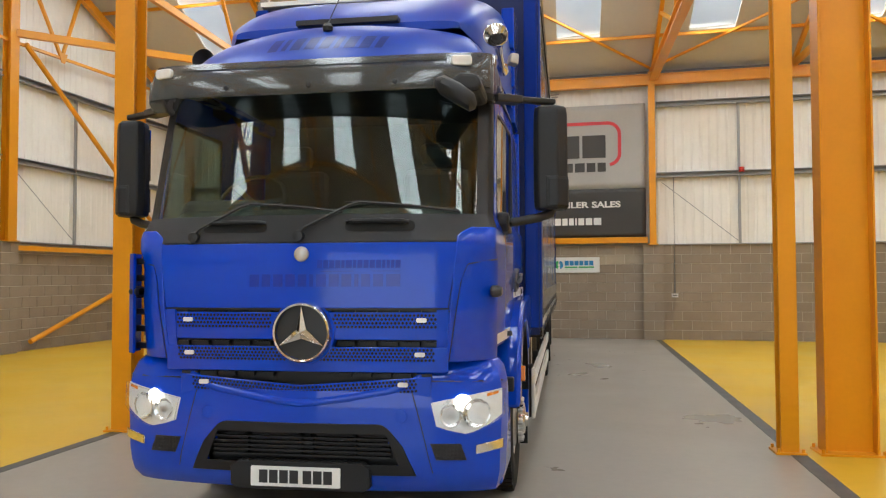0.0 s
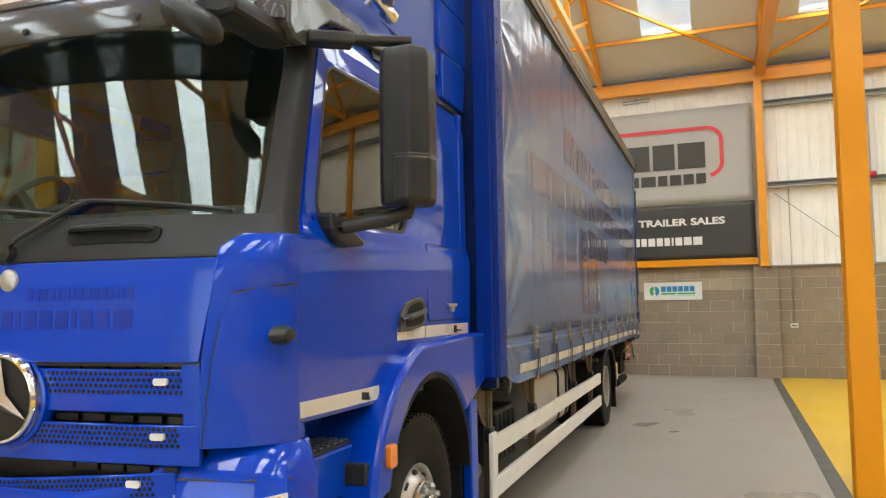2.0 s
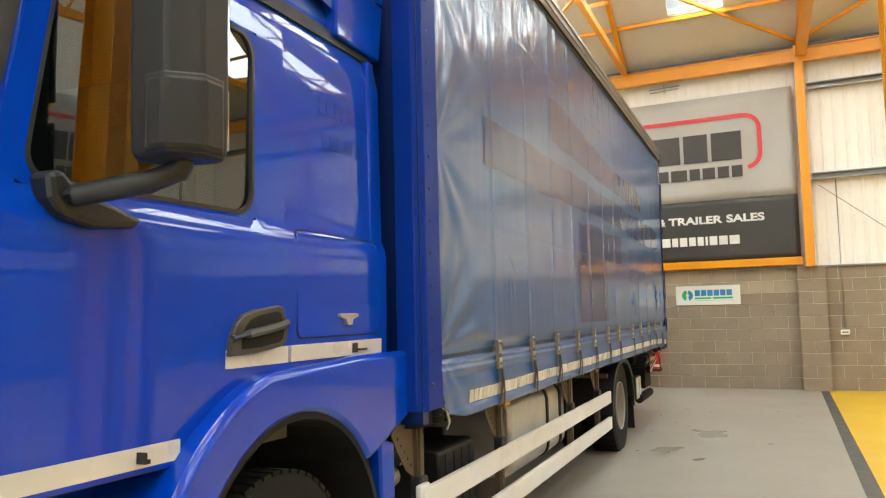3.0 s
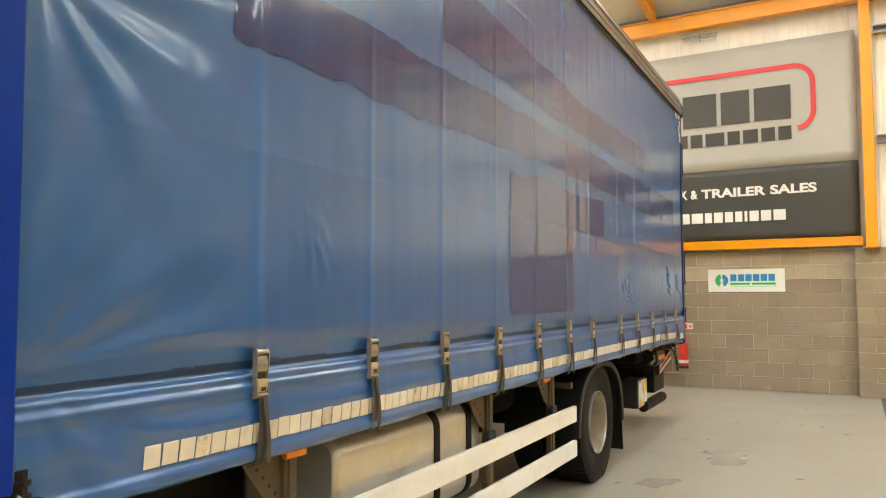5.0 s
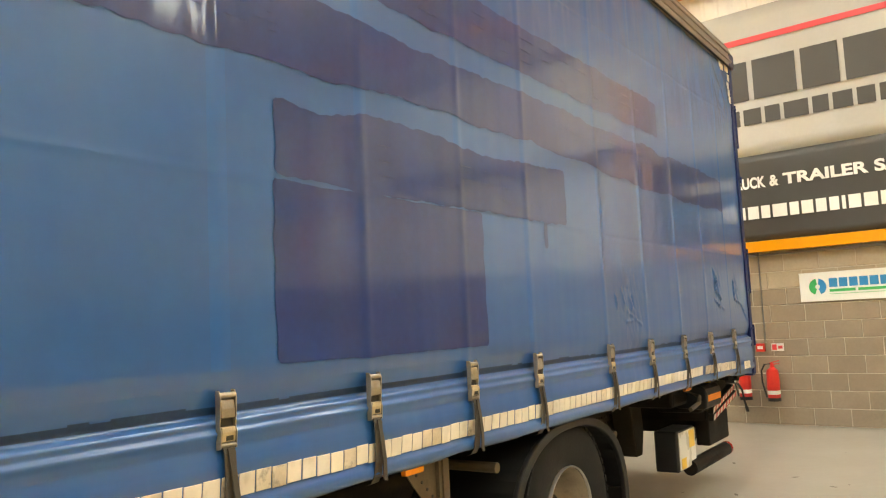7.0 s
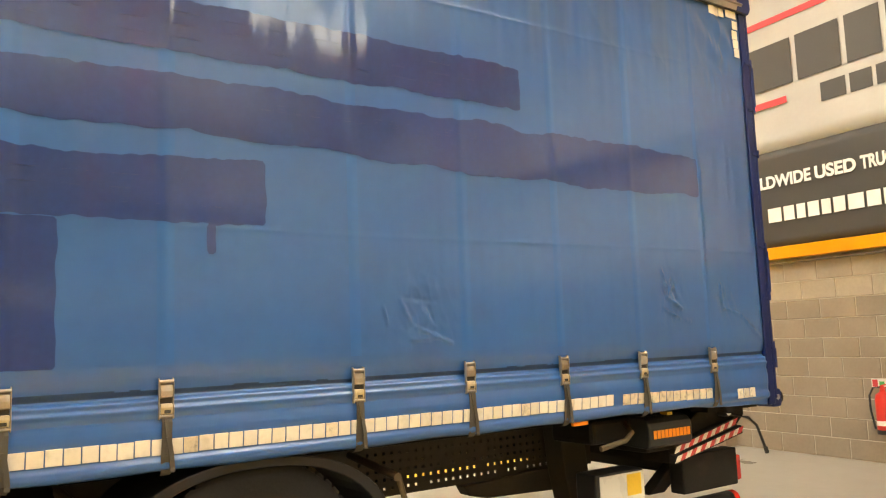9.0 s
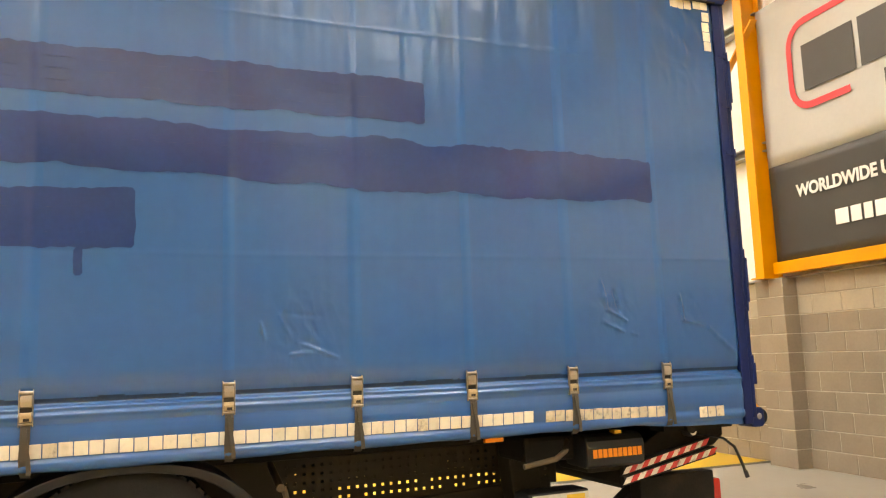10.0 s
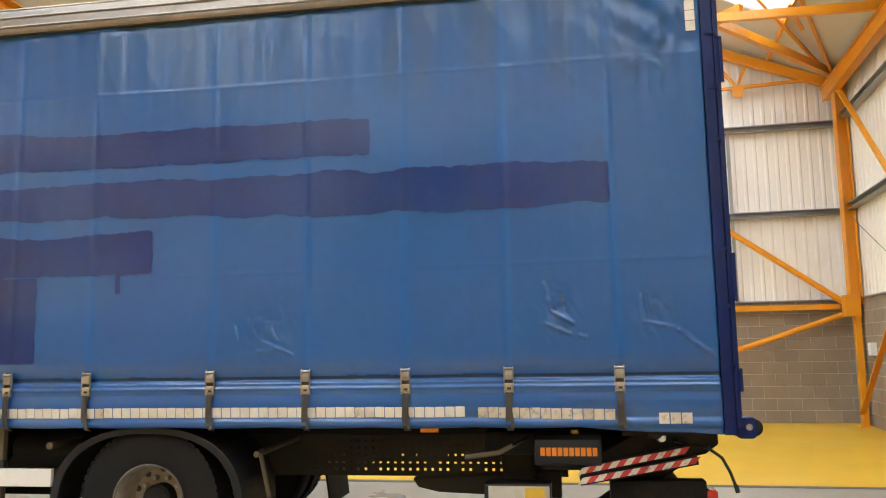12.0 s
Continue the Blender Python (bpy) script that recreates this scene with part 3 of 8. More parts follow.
for y in (7.6, 11.4, 14.3):
    bm, done = steel("gusset_plate", "orange gusset plate of the lattice", "gusset", "gusset plates")
    prism(bm, [(y - 0.15, 6.46), (y + 0.15, 6.46), (y + 0.06, 6.24), (y - 0.06, 6.24)], "x", west_x(y) + 0.20, west_x(y) + 0.215)
    done("structure")
# tubular bracing on the left wall
for p, q in (((west_x(10.25) + 0.22, 10.25, 6.33), (west_x(15.9) + 0.24, 15.9, 2.2)), ((west_x(10.5) + 0.22, 10.5, 0.2), (west_x(15.85) + 0.24, 15.85, 1.97))):
    bm, done = steel("wall_brace", "orange round tube brace across the wall bay", "brace", "wall braces")
    tube(bm, p, q, 0.055, 10)
    done("structure")
for y0, y1 in ((10.05, 15.85), (4.0, 9.8)):
    bm, done = steel("wall_rail", "orange rail along the top of the block wall", "rail", "orange wall rails")
    bar(bm, (west_x(y0) + 0.14, y0, 2.13), (west_x(y1) + 0.14, y1, 2.13), 0.1, 0.1)
    done("structure")
# flat X bracing of the back wall corner bay
for a, b in (((UB(-1.75), 5.5), (UB(-4.72), 2.99)), ((UB(-4.72), 2.99), (UB(-8.3), 0.25)), ((UB(-8.1), 5.9), (UB(-4.72), 2.99)), ((UB(-4.72), 2.99), (UB(-2.2), 0.56))):
    bm, done = steel("wall_brace", "flat orange steel brace across the wall bay", "brace", "wall braces")
    bar(bm, wall_point(M_BACK, a[0], 0.27, a[1]), wall_point(M_BACK, b[0], 0.27, b[1]), 0.10, 0.02, up=(1, 0, 0))
    done("structure")
# orange sill rail under the banner
bm, done = steel("wall_rail", "orange rail under the banner on the block wall", "rail", "orange wall rails")
bar(bm, wall_point(M_BACK, UB(-1.88), 0.14, 2.37), wall_point(M_BACK, UB(3.42), 0.14, 2.37), 0.12, 0.14)
done("structure")

# galvanised rails of the cladding with sag rods
for m, u0, u1 in ((M_BACK, UB(-8.9), UB(-1.9)), (M_BACK, UB(3.65), UB(9.2)), (M_BACK, UB(9.4), LEN_B), (M_LEFT, 0, 13.6), (M_LEFT, 13.7, 19.5), (M_LEFT, 19.75, 25.85), (M_RIGHT, 0, 24), (M_FRONT, 0, WX1 - DOOR_X1 - 0.1), (M_FRONT, WX1 - DOOR_X0 + 0.1, LEN_X)):
    for z in (3.92, 5.62):
        bm, done = steel("cladding_rail", "grey galvanised rail behind the white cladding", "rail", "cladding rails", M_GALV)
        section(bm, wall_point(m, u0, 0.06, z), wall_point(m, u1, 0.06, z), [(-0.07, -0.06), (0.07, -0.06), (0.07, -0.045), (-0.05, -0.045), (-0.05, 0.045), (0.07, 0.045), (0.07, 0.06), (-0.07, 0.06)])
        done("structure")
    k = max(1, int((u1 - u0) / 2.6))
    for i in range(1, k + 1):
        u = u0 + (u1 - u0) * i / (k + 1)
        if m is M_BACK and u0 < 2:
            u = UB(-5.65 if i == 1 else -3.62)
        bm, done = steel("sag_rod", "upright grey strut between the cladding rails", "strut", "cladding struts", M_GALV)
        bar(bm, wall_point(m, u, 0.06, BLOCK_TOP), wall_point(m, u, 0.06, 5.6), 0.055, 0.055)
        done("structure")
        if i == 1:
            bm, done = steel("tie_wire", "thin grey tie rod across the cladding", "tie rod", "cladding ties", M_GALV)
            tube(bm, wall_point(m, u0 + 0.1, 0.08, 3.75), wall_point(m, u, 0.08, BLOCK_TOP + 0.05), 0.008, 5)
            done("structure")
# dark flashing along the top of the blocks
for m, ln in ((M_BACK, LEN_B), (M_LEFT, LEN_Y), (M_RIGHT, LEN_Y)):
    bm, done = steel("trim_flashing", "thin grey flashing on the block wall", "flashing", mat_=M_GALV)
    bar(bm, wall_point(m, 0, 0.02, BLOCK_TOP + 0.012), wall_point(m, ln, 0.02, BLOCK_TOP + 0.012), 0.07, 0.02)
    done("structure")


# ---- banners ----
def text_part(parent, words, m, size, material, name="lettering", width=None, depth=0.002, shear=0.0, offset=0.0):
    cu = bpy.data.curves.new(name, "FONT")
    cu.body, cu.size, cu.extrude, cu.shear, cu.offset = words, size, depth, shear, offset
    tmp = bpy.data.objects.new(name, cu)
    scene.collection.objects.link(tmp)
    me = bpy.data.meshes.new_from_object(tmp.evaluated_get(bpy.context.evaluated_depsgraph_get()))
    bpy.data.objects.remove(tmp)
    xs = [v.co.x for v in me.vertices]
    k = width / (max(xs) - min(xs)) if width else 1
    for v in me.vertices:
        v.co.x = (v.co.x - min(xs)) * k
    me.materials.clear()
    me.materials.append(material)
    ob = new(name, me)
    ob.parent = parent
    ob.matrix_local = m
    return ob


def letter_bars(bm, u0, u1, z0, z1, widths, gap, out, lean=0.0):
    """Plain slanted bars, one for each letter of a name."""
    total = sum(widths)
    k = (u1 - u0 - gap * (len(widths) - 1)) / total
    u = u0
    for w in widths:
        a, b = u, u + w * k
        prism(bm, [(a, z0), (b, z0), (b + lean, z1), (a + lean, z1)], "y", -out - 0.003, -out)
        u = b + gap


def banner(m, u0, u1, group="wall banners"):
    """A cloth banner from u0 to u1 along the wall: grey field with a name in bars in a red outline, charcoal foot with lettering."""
    out = 0.13
    W = u1 - u0
    t = thing("wall_banner", "large grey and charcoal cloth sales banner on the wall", "banner", group)
    t.matrix_world = m
    z0, zm, z1 = 2.45, 3.62, 5.66

    def cloth(za, zb, material, nm):
        bm = B()
        nx, nz = 40, 12
        g = [[bm.verts.new((u0 + W * i / nx, -out - 0.012 * noise.noise((u0 + W * i / nx * 0.9, za * 0.7 + (zb - za) * j / nz * 0.8, 3.0)), za + (zb - za) * j / nz)) for i in range(nx + 1)] for j in range(nz + 1)]
        for j in range(nz):
            for i in range(nx):
                bm.faces.new((g[j][i], g[j][i + 1], g[j + 1][i + 1], g[j + 1][i]))
        ob = part(nm, bm, material, t, smooth=True)
        mod = ob.modifiers.new("cloth", "SOLIDIFY")
        mod.thickness = 0.003
        return ob
    cloth(zm, z1, M_BANNER, "upper_cloth")
    cloth(z0, zm, M_BANNER_DARK, "lower_cloth")
    a, b = u0 + 0.099 * W, u0 + 0.886 * W
    # red outline, open at the lower edge
    bm = B()
    pts = []
    for cx, cz, a0, a1 in ((a + 0.28, 4.2 + 0.28, 270, 180), (a + 0.28, 5.22 - 0.28, 180, 90), (b - 0.28, 5.22 - 0.28, 90, 0), (b - 0.28, 4.2 + 0.28, 0, -80)):
        for i in range(7):
            an = radians(a0 + (a1 - a0) * i / 6)
            pts.append((cx + 0.28 * math.cos(an), cz + 0.28 * math.sin(an)))
    pts.insert(0, (a + 0.85, 4.2))
    th = 0.04
    prev = None
    for i, p in enumerate(pts):
        q0, q1 = pts[max(0, i - 1)], pts[min(len(pts) - 1, i + 1)]
        d = Vector((q1[0] - q0[0], q1[1] - q0[1])).normalized()
        n = Vector((-d.y, d.x)) * th
        cur = [bm.verts.new((p[0] + s * n.x, -out - dz, p[1] + s * n.y)) for s, dz in ((1, 0.016), (-1, 0.016), (-1, 0.012), (1, 0.012))]
        if prev:
            for k in range(4):
                bm.faces.new((prev[k], prev[(k + 1) % 4], cur[(k + 1) % 4], cur[k]))
        prev = cur
    part("red_outline", bm, M_PRINT_RED, t)
    # the name as plain bars
    bm = B()
    letter_bars(bm, a + 0.2, b - 0.33, 4.38, 4.93, (1.5, 1.1, 0.8, 1.1, 0.9, 1.1), 0.07, out + 0.013, lean=0.0)
    letter_bars(bm, a + 1.3, b - 0.33, 4.04, 4.26, (1.25, 1.05, 0.95, 0.8, 1.25, 0.8, 0.95, 0.85, 0.8), 0.05, out + 0.013)
    split_part("name_bar", bm, M_PRINT_DARK, t)
    bm = B()
    letter_bars(bm, u0 + 0.187 * W, u0 + 0.801 * W, 2.75, 2.92, (1.3, 1, 0.8, 1, 0.8, 1, 1.3, 1.1, 1, 0.8, 1.3, 0.8, 1, 0.9, 0.8, 0.3, 1, 1.1, 1.3), 0.035, out + 0.013)
    split_part("address_bar", bm, M_PRINT_WHITE, t)
    for word, f0, f1 in (("WORLDWIDE", 0.082, 0.303), ("USED", 0.313, 0.408), ("TRUCK", 0.418, 0.51), ("&", 0.52, 0.542), ("TRAILER", 0.553, 0.746), ("SALES", 0.759, 0.888)):
        text_part(t, word, Matrix.Translation((u0 + f0 * W, -out - 0.014, 3.175)) @ pose(0, 0, 0, 90, 0, 0), 0.20, M_PRINT_WHITE, width=(f1 - f0) * W, offset=0.007)
    return t


banner(M_BACK, UB(-1.88), UB(3.39))
banner(M_LEFT, 14.05, 19.35)
banner(M_RIGHT @ Matrix.Translation((0, 0, 0.4)), 4.3, 9.6)


# ---- fittings on the back wall ----
def on_back(x, z, out=0.0):
    return M_BACK @ Matrix.Translation((UB(x), -out, z))


M_SIGN = mat("white_sign_board", (0.80, 0.80, 0.77), 0.4, vary=0.04)
M_SIGN_BLUE = mat("blue_sign_print", (0.03, 0.25, 0.55), 0.4)
M_SIGN_GREEN = mat("green_sign_print", (0.05, 0.42, 0.12), 0.4)
M_RED = mat("red_enamel", (0.62, 0.025, 0.02), 0.3, coat=0.5)
M_BLACK = mat("black_plastic", (0.018, 0.018, 0.019), 0.45, vary=0.15, scale=6)
M_STEEL = mat("worn_steel", (0.45, 0.44, 0.42), 0.4, metal=0.9, vary=0.15, scale=9)

t = thing("flooring_sign", "white board sign with green and blue swirl and bars", "sign")
t.matrix_world = on_back(1.09, 1.6, 0.0)
part("board", boxm(0, 1.2, -0.03, -0.012, 0, 0.375), M_SIGN, t, bevel=0.003)
for col, a0 in ((M_SIGN_GREEN, 100), (M_SIGN_BLUE, -70)):
    bm = B()
    pts = [(0.22 + r * math.cos(radians(a0 + k * 15)), 0.19 + r * math.sin(radians(a0 + k * 15))) for r, ks in ((0.105, range(0, 11)), (0.03, range(10, -1, -1))) for k in ks]
    prism(bm, pts, "y", -0.033, -0.03)
    part("swirl", bm, col, t)
bm = B()
letter_bars(bm, 0.36, 1.05, 0.175, 0.29, (1, 1, 1, 1, 1, 1), 0.02, 0.03)
split_part("name_bar", bm, M_SIGN_BLUE, t)
bm = B()
letter_bars(bm, 0.36, 1.06, 0.115, 0.15, (5, 6), 0.03, 0.03)
letter_bars(bm, 0.36, 1.06, 0.085, 0.09, (1,), 0.0, 0.03)
split_part("small_bar", bm, M_SIGN_GREEN, t)


def extinguisher(x, z, label):
    t = thing("fire_extinguisher", label, "extinguisher", "fire extinguishers")
    t.matrix_world = on_back(x, z, 0.13)
    bm = B()
    lathe(bm, [(0.001, 0), (0.07, 0.0), (0.08, 0.02), (0.08, 0.36), (0.07, 0.41), (0.03, 0.44), (0.025, 0.47), (0.001, 0.47)], (0, 0, 0), "z", 20)
    part("cylinder", bm, M_RED, t, smooth=True)
    bm = B()
    lathe(bm, [(0.082, 0.0), (0.083, 0.045)], (0, 0, 0.0), "z", 20)
    part("foot_ring", bm, M_BLACK, t, smooth=True)
    bm = B()
    lathe(bm, [(0.0815, 0.09), (0.0815, 0.14)], (0, 0, 0), "z", 20)
    part("label_band", bm, M_PRINT_WHITE, t)
    bm = B()
    bar(bm, (0, 0, 0.46), (0, 0, 0.50), 0.03, 0.03)
    bar(bm, (-0.02, 0, 0.5), (0.1, 0, 0.53), 0.02, 0.012)
    bar(bm, (-0.02, 0, 0.48), (0.1, 0, 0.49), 0.02, 0.012)
    part("valve", bm, M_RED, t)
    bm = B()
    pipe(bm, [(-0.02, 0, 0.49), (-0.09, -0.02, 0.48), (-0.13, -0.03, 0.40), (-0.13, -0.03, 0.25), (-0.10, -0.04, 0.13), (-0.08, -0.05, 0.05)], 0.011, 8)
    part("hose", bm, M_BLACK, t, smooth=True)
    bm = B()
    box(bm, -0.03, 0.03, 0.075, 0.13, 0.3, 0.36)
    part("bracket", bm, M_STEEL, t)
    return t


extinguisher(0.31, 0.33, "red fire extinguisher with black hose on the wall")
extinguisher(0.68, 0.32, "red fire extinguisher hung beside another one")
for x, z, c in ((0.13, 0.80, M_PRINT_RED), (0.66, 0.97, M_PRINT_RED)):
    t = thing("fire_sign", "small red and white safety sign on blocks", "sign", "safety signs")
    t.matrix_world = on_back(x, z, 0.0)
    part("board", boxm(0, 0.16, -0.02, -0.01, 0, 0.1), M_SIGN, t)
    part("red_panel", boxm(0.012, 0.07, -0.023, -0.02, 0.012, 0.088), c, t)
    part("text_bars", boxm(0.09, 0.145, -0.023, -0.02, 0.03, 0.07), M_SIGN_GREEN if x < 0.5 else c, t)
t = thing("fire_call_point", "red fire alarm call point fed by conduit", "call point")
t.matrix_world = on_back(0.53, 1.02, 0.0)
part("case", boxm(-0.055, 0.055, -0.07, -0.01, -0.055, 0.055), M_RED, t, bevel=0.006)
part("window", boxm(-0.035, 0.035, -0.073, -0.07, -0.02, 0.02), M_SIGN, t)


def conduit(x, z0, z1, label):
    t = thing("conduit", label, "conduit", "wall conduits")
    bm = B()
    p = [M_BACK @ Vector((UB(x), -0.05, z)) for z in (z0, z1 - 0.15)] + [M_BACK @ Vector((UB(x) + 0.02, -0.09, z1 - 0.03)), M_BACK @ Vector((UB(x) + 0.08, -0.1, z1)), M_BACK @ Vector((UB(x) + 0.14, -0.07, z1 - 0.03))]
    pipe(bm, p, 0.013, 8)
    part("pipe", bm, M_GALV, t, smooth=True)
    return t


conduit(4.03, 1.1, 3.98, "grey steel conduit running up the wall to a rail")
conduit(0.60, 1.08, 2.55, "grey steel conduit above the fire call point")
conduit(-2.72, 1.1, 3.98, "grey steel conduit beside an orange column")
for x in (4.03, -2.15):
    t = thing("wall_socket", "white double wall socket on concrete blocks", "socket", "wall sockets")
    t.matrix_world = on_back(x, 1.05, 0.0)
    part("box", boxm(-0.075, 0.075, -0.05, -0.01, -0.045, 0.045), M_SIGN, t, bevel=0.005)
    part("rocker", boxm(-0.05, 0.05, -0.054, -0.05, -0.01, 0.01), M_BLACK, t)
for x, z in ((5.55, 3.99), (-3.05, 3.99)):
    t = thing("alarm_sounder", "round red alarm sounder on the cladding rail", "sounder", "alarm sounders")
    t.matrix_world = on_back(x, z, 0.14)
    bm = B()
    lathe(bm, [(0.001, -0.1), (0.03, -0.1), (0.055, -0.06), (0.06, 0.0), (0.001, 0.0)], (0, 0, 0), "y", 16)
    part("dome", bm, M_RED, t, smooth=True)
    part("base", boxm(-0.06, 0.06, 0.0, 0.03, -0.06, 0.06), M_RED, t, bevel=0.006)
t = thing("wall_box", "white electrical box on the block wall corner", "switch box")
t.matrix_world = on_back(-8.2, 1.35, 0.0)
part("box", boxm(-0.1, 0.1, -0.1, -0.01, -0.11, 0.11), M_SIGN, t, bevel=0.008)
part("lid", boxm(-0.08, 0.08, -0.106, -0.1, -0.09, 0.09), M_SIGN, t)
t = thing("strip_light", "small grey bracket above the banner", "bracket")
t.matrix_world = on_back(1.05, 5.98, 0.05)
bm = B()
bar(bm, (-0.3, 0, 0), (0.3, 0, 0.02), 0.03, 0.02)
bar(bm, (-0.28, 0, -0.06), (0.28, 0, -0.04), 0.03, 0.02)
bar(bm, (0, 0, -0.09), (0, 0, 0.06), 0.02, 0.02)
part("rail", bm, M_GALV, t)

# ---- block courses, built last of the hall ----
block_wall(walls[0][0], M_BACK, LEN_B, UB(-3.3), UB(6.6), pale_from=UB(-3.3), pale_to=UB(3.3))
block_wall(walls[1][0], M_LEFT, LEN_Y, 19.0, 25.6)
block_wall(walls[2][0], M_RIGHT, LEN_Y, 3.0, 9.6)

# ---- the truck ----
M_BLUE = mat("blue_cab_paint", (0.0002, 0.051, 0.52), 0.4, vary=0.05, scale=1.5, coat=0.9, coat_rough=0.035, stain=(0.006, 0.038, 0.32), stain_scale=5, stain_amount=0.12, spec=0.05, rough_vary=0.0)
M_BLUE.node_tree.nodes["Principled BSDF"].inputs["Coat IOR"].default_value = 1.54
M_BLUE_FLAP = mat("dulled_blue_flap_paint", (0.0002, 0.051, 0.52), 0.42, vary=0.05, scale=1.5, coat=0.9, coat_rough=0.09, spec=0.05)
# a duller, less glossy copy of the cab blue
M_BLUE_ROOF = mat("dull_blue_roof_paint", (0.003, 0.045, 0.36), 0.45, vary=0.08, scale=1.5, coat=0.5, coat_rough=0.28, spec=0.15)
M_BLUE_DARK = mat("dark_blue_frame_paint", (0.002, 0.012, 0.085), 0.42, vary=0.10, scale=4, coat=0.2, coat_rough=0.15, spec=0.25)
M_GREY_PLASTIC = mat("dark_grey_plastic", (0.017, 0.018, 0.020), 0.45, vary=0.12, scale=5, bump=0.05, bump_scale=300, spec=0.4)
M_GLOSS_BLACK = mat("smoked_visor", (0.16, 0.17, 0.17), 0.09, vary=0.1, scale=4, rough_vary=0.03)
M_GLOSS_BLACK.node_tree.nodes["Principled BSDF"].inputs["Transmission Weight"].default_value = 0.7
M_VISOR_END = mat("grey_moulded_trim", (0.07, 0.07, 0.068), 0.28, vary=0.08, scale=4, coat=0.3)
M_LIP = mat("black_moulded_trim", (0.011, 0.011, 0.012), 0.5, vary=0.12, scale=5, bump=0.05, bump_scale=300, spec=0.35)
M_RUBBER = mat("tyre_rubber", (0.013, 0.0125, 0.012), 0.7, vary=0.25, scale=6, bump=0.15, bump_scale=60, stain=(0.028, 0.024, 0.018), stain_scale=4, stain_amount=0.5, spec=0.2)
M_CHROME = mat("chrome", (0.80, 0.80, 0.80), 0.09, metal=1.0, vary=0.03, rough_vary=0.03)
M_ALU = mat("dull_aluminium", (0.55, 0.54, 0.52), 0.38, metal=0.85, vary=0.12, scale=5, stain=(0.28, 0.26, 0.23), stain_scale=5, stain_amount=0.4)
M_RIM = mat("dusty_steel_rim", (0.31, 0.265, 0.20), 0.6, metal=0.15, vary=0.2, scale=7, stain=(0.10, 0.07, 0.045), stain_scale=8, stain_amount=0.7)
M_WHITE_RAIL = mat("white_guard_rail", (0.84, 0.83, 0.79), 0.4, vary=0.05, scale=3, stain=(0.52, 0.48, 0.4), stain_scale=6, stain_amount=0.35)
M_WHITE_STRIP = mat("white_side_strip", (0.66, 0.65, 0.60), 0.3, vary=0.05)
M_FRAME = mat("dirty_black_chassis", (0.014, 0.012, 0.010), 0.65, vary=0.3, scale=5, bump=0.15, stain=(0.045, 0.033, 0.02), stain_scale=4, stain_amount=0.5, spec=0.2)
M_POST = mat("grimy_galvanised_post", (0.13, 0.10, 0.062), 0.6, metal=0.3, vary=0.2, scale=6, stain=(0.05, 0.038, 0.025), stain_scale=6, stain_amount=0.6)
M_CURTAIN = mat("blue_curtain_fabric", (0.015, 0.090, 0.285), 0.32, coat=1.0, coat_rough=0.15, vary=0.10, scale=0.9, rough_vary=0.0, spec=0.28)
# near-black: the shade of recesses, holes and the wheel arch put into colour
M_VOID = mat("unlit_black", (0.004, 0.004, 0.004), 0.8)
M_PATCH = mat("dark_overpainted_patch", (0.006, 0.031, 0.15), 0.35, coat=1.0, coat_rough=0.09, vary=0.2, scale=2.5, stain=(0.010, 0.02, 0.11), stain_scale=2, stain_amount=0.5, spec=0.2, rough_vary=0.0)
M_POST_BLUE = mat("dull_blue_post_paint", (0.001, 0.028, 0.27), 0.45, vary=0.08, scale=3, coat=0.15, coat_rough=0.12, spec=0.1)
M_RAIL = mat("dirty_roof_rail", (0.27, 0.245, 0.215), 0.33, metal=0.8, rough_vary=0.03, vary=0.15, scale=4, stain=(0.06, 0.045, 0.03), stain_scale=4, stain_amount=0.5)
M_TAPE = mat("white_reflective_tape", (0.68, 0.65, 0.57), 0.4, vary=0.07, scale=8, stain=(0.38, 0.34, 0.26), stain_scale=14, stain_amount=0.6, island=0.08)
M_HAZARD_RED = mat("grimy_red_tape", (0.52, 0.035, 0.035), 0.45, vary=0.15, scale=9, stain=(0.07, 0.05, 0.035), stain_scale=30, stain_amount=1.0)
M_HAZARD_WHITE = mat("grimy_white_tape", (0.64, 0.60, 0.52), 0.45, vary=0.12, scale=9, stain=(0.10, 0.08, 0.055), stain_scale=30, stain_amount=1.0)
M_WORN_TAPE = mat("worn_reflective_tape", (0.60, 0.54, 0.43), 0.45, vary=0.2, scale=12, stain=(0.05, 0.06, 0.07), stain_scale=22, stain_amount=0.95, island=0.12)
M_WEB = mat("oily_brown_chassis_web", (0.034, 0.027, 0.017), 0.6, vary=0.3, scale=6, bump=0.1, stain=(0.02, 0.016, 0.012), stain_scale=4, stain_amount=0.6, spec=0.3)
M_STRAP = mat("grey_webbing_strap", (0.06, 0.053, 0.042), 0.8, vary=0.2, scale=15, bump=0.2, bump_scale=200)
M_BUCKLE = mat("weathered_buckle_steel", (0.33, 0.305, 0.265), 0.42, metal=0.75, vary=0.2, scale=14, stain=(0.22, 0.15, 0.07), stain_scale=18, stain_amount=0.6)
M_AMBER = mat("amber_lens", (0.85, 0.25, 0.02), 0.2, coat=0.6)
M_REDLENS = mat("red_lens", (0.5, 0.02, 0.015), 0.2, coat=0.6)
M_ORANGE_PRINT = mat("orange_print", (0.80, 0.25, 0.02), 0.5)
M_YELLOW_PRINT = mat("yellow_print", (0.80, 0.52, 0.05), 0.4)
M_HANDLE = mat("grey_handle_plastic", (0.055, 0.055, 0.055), 0.45, vary=0.1, scale=6)
M_CABIN = mat("charcoal_cabin_trim", (0.05, 0.05, 0.048), 0.7, vary=0.15, scale=8)
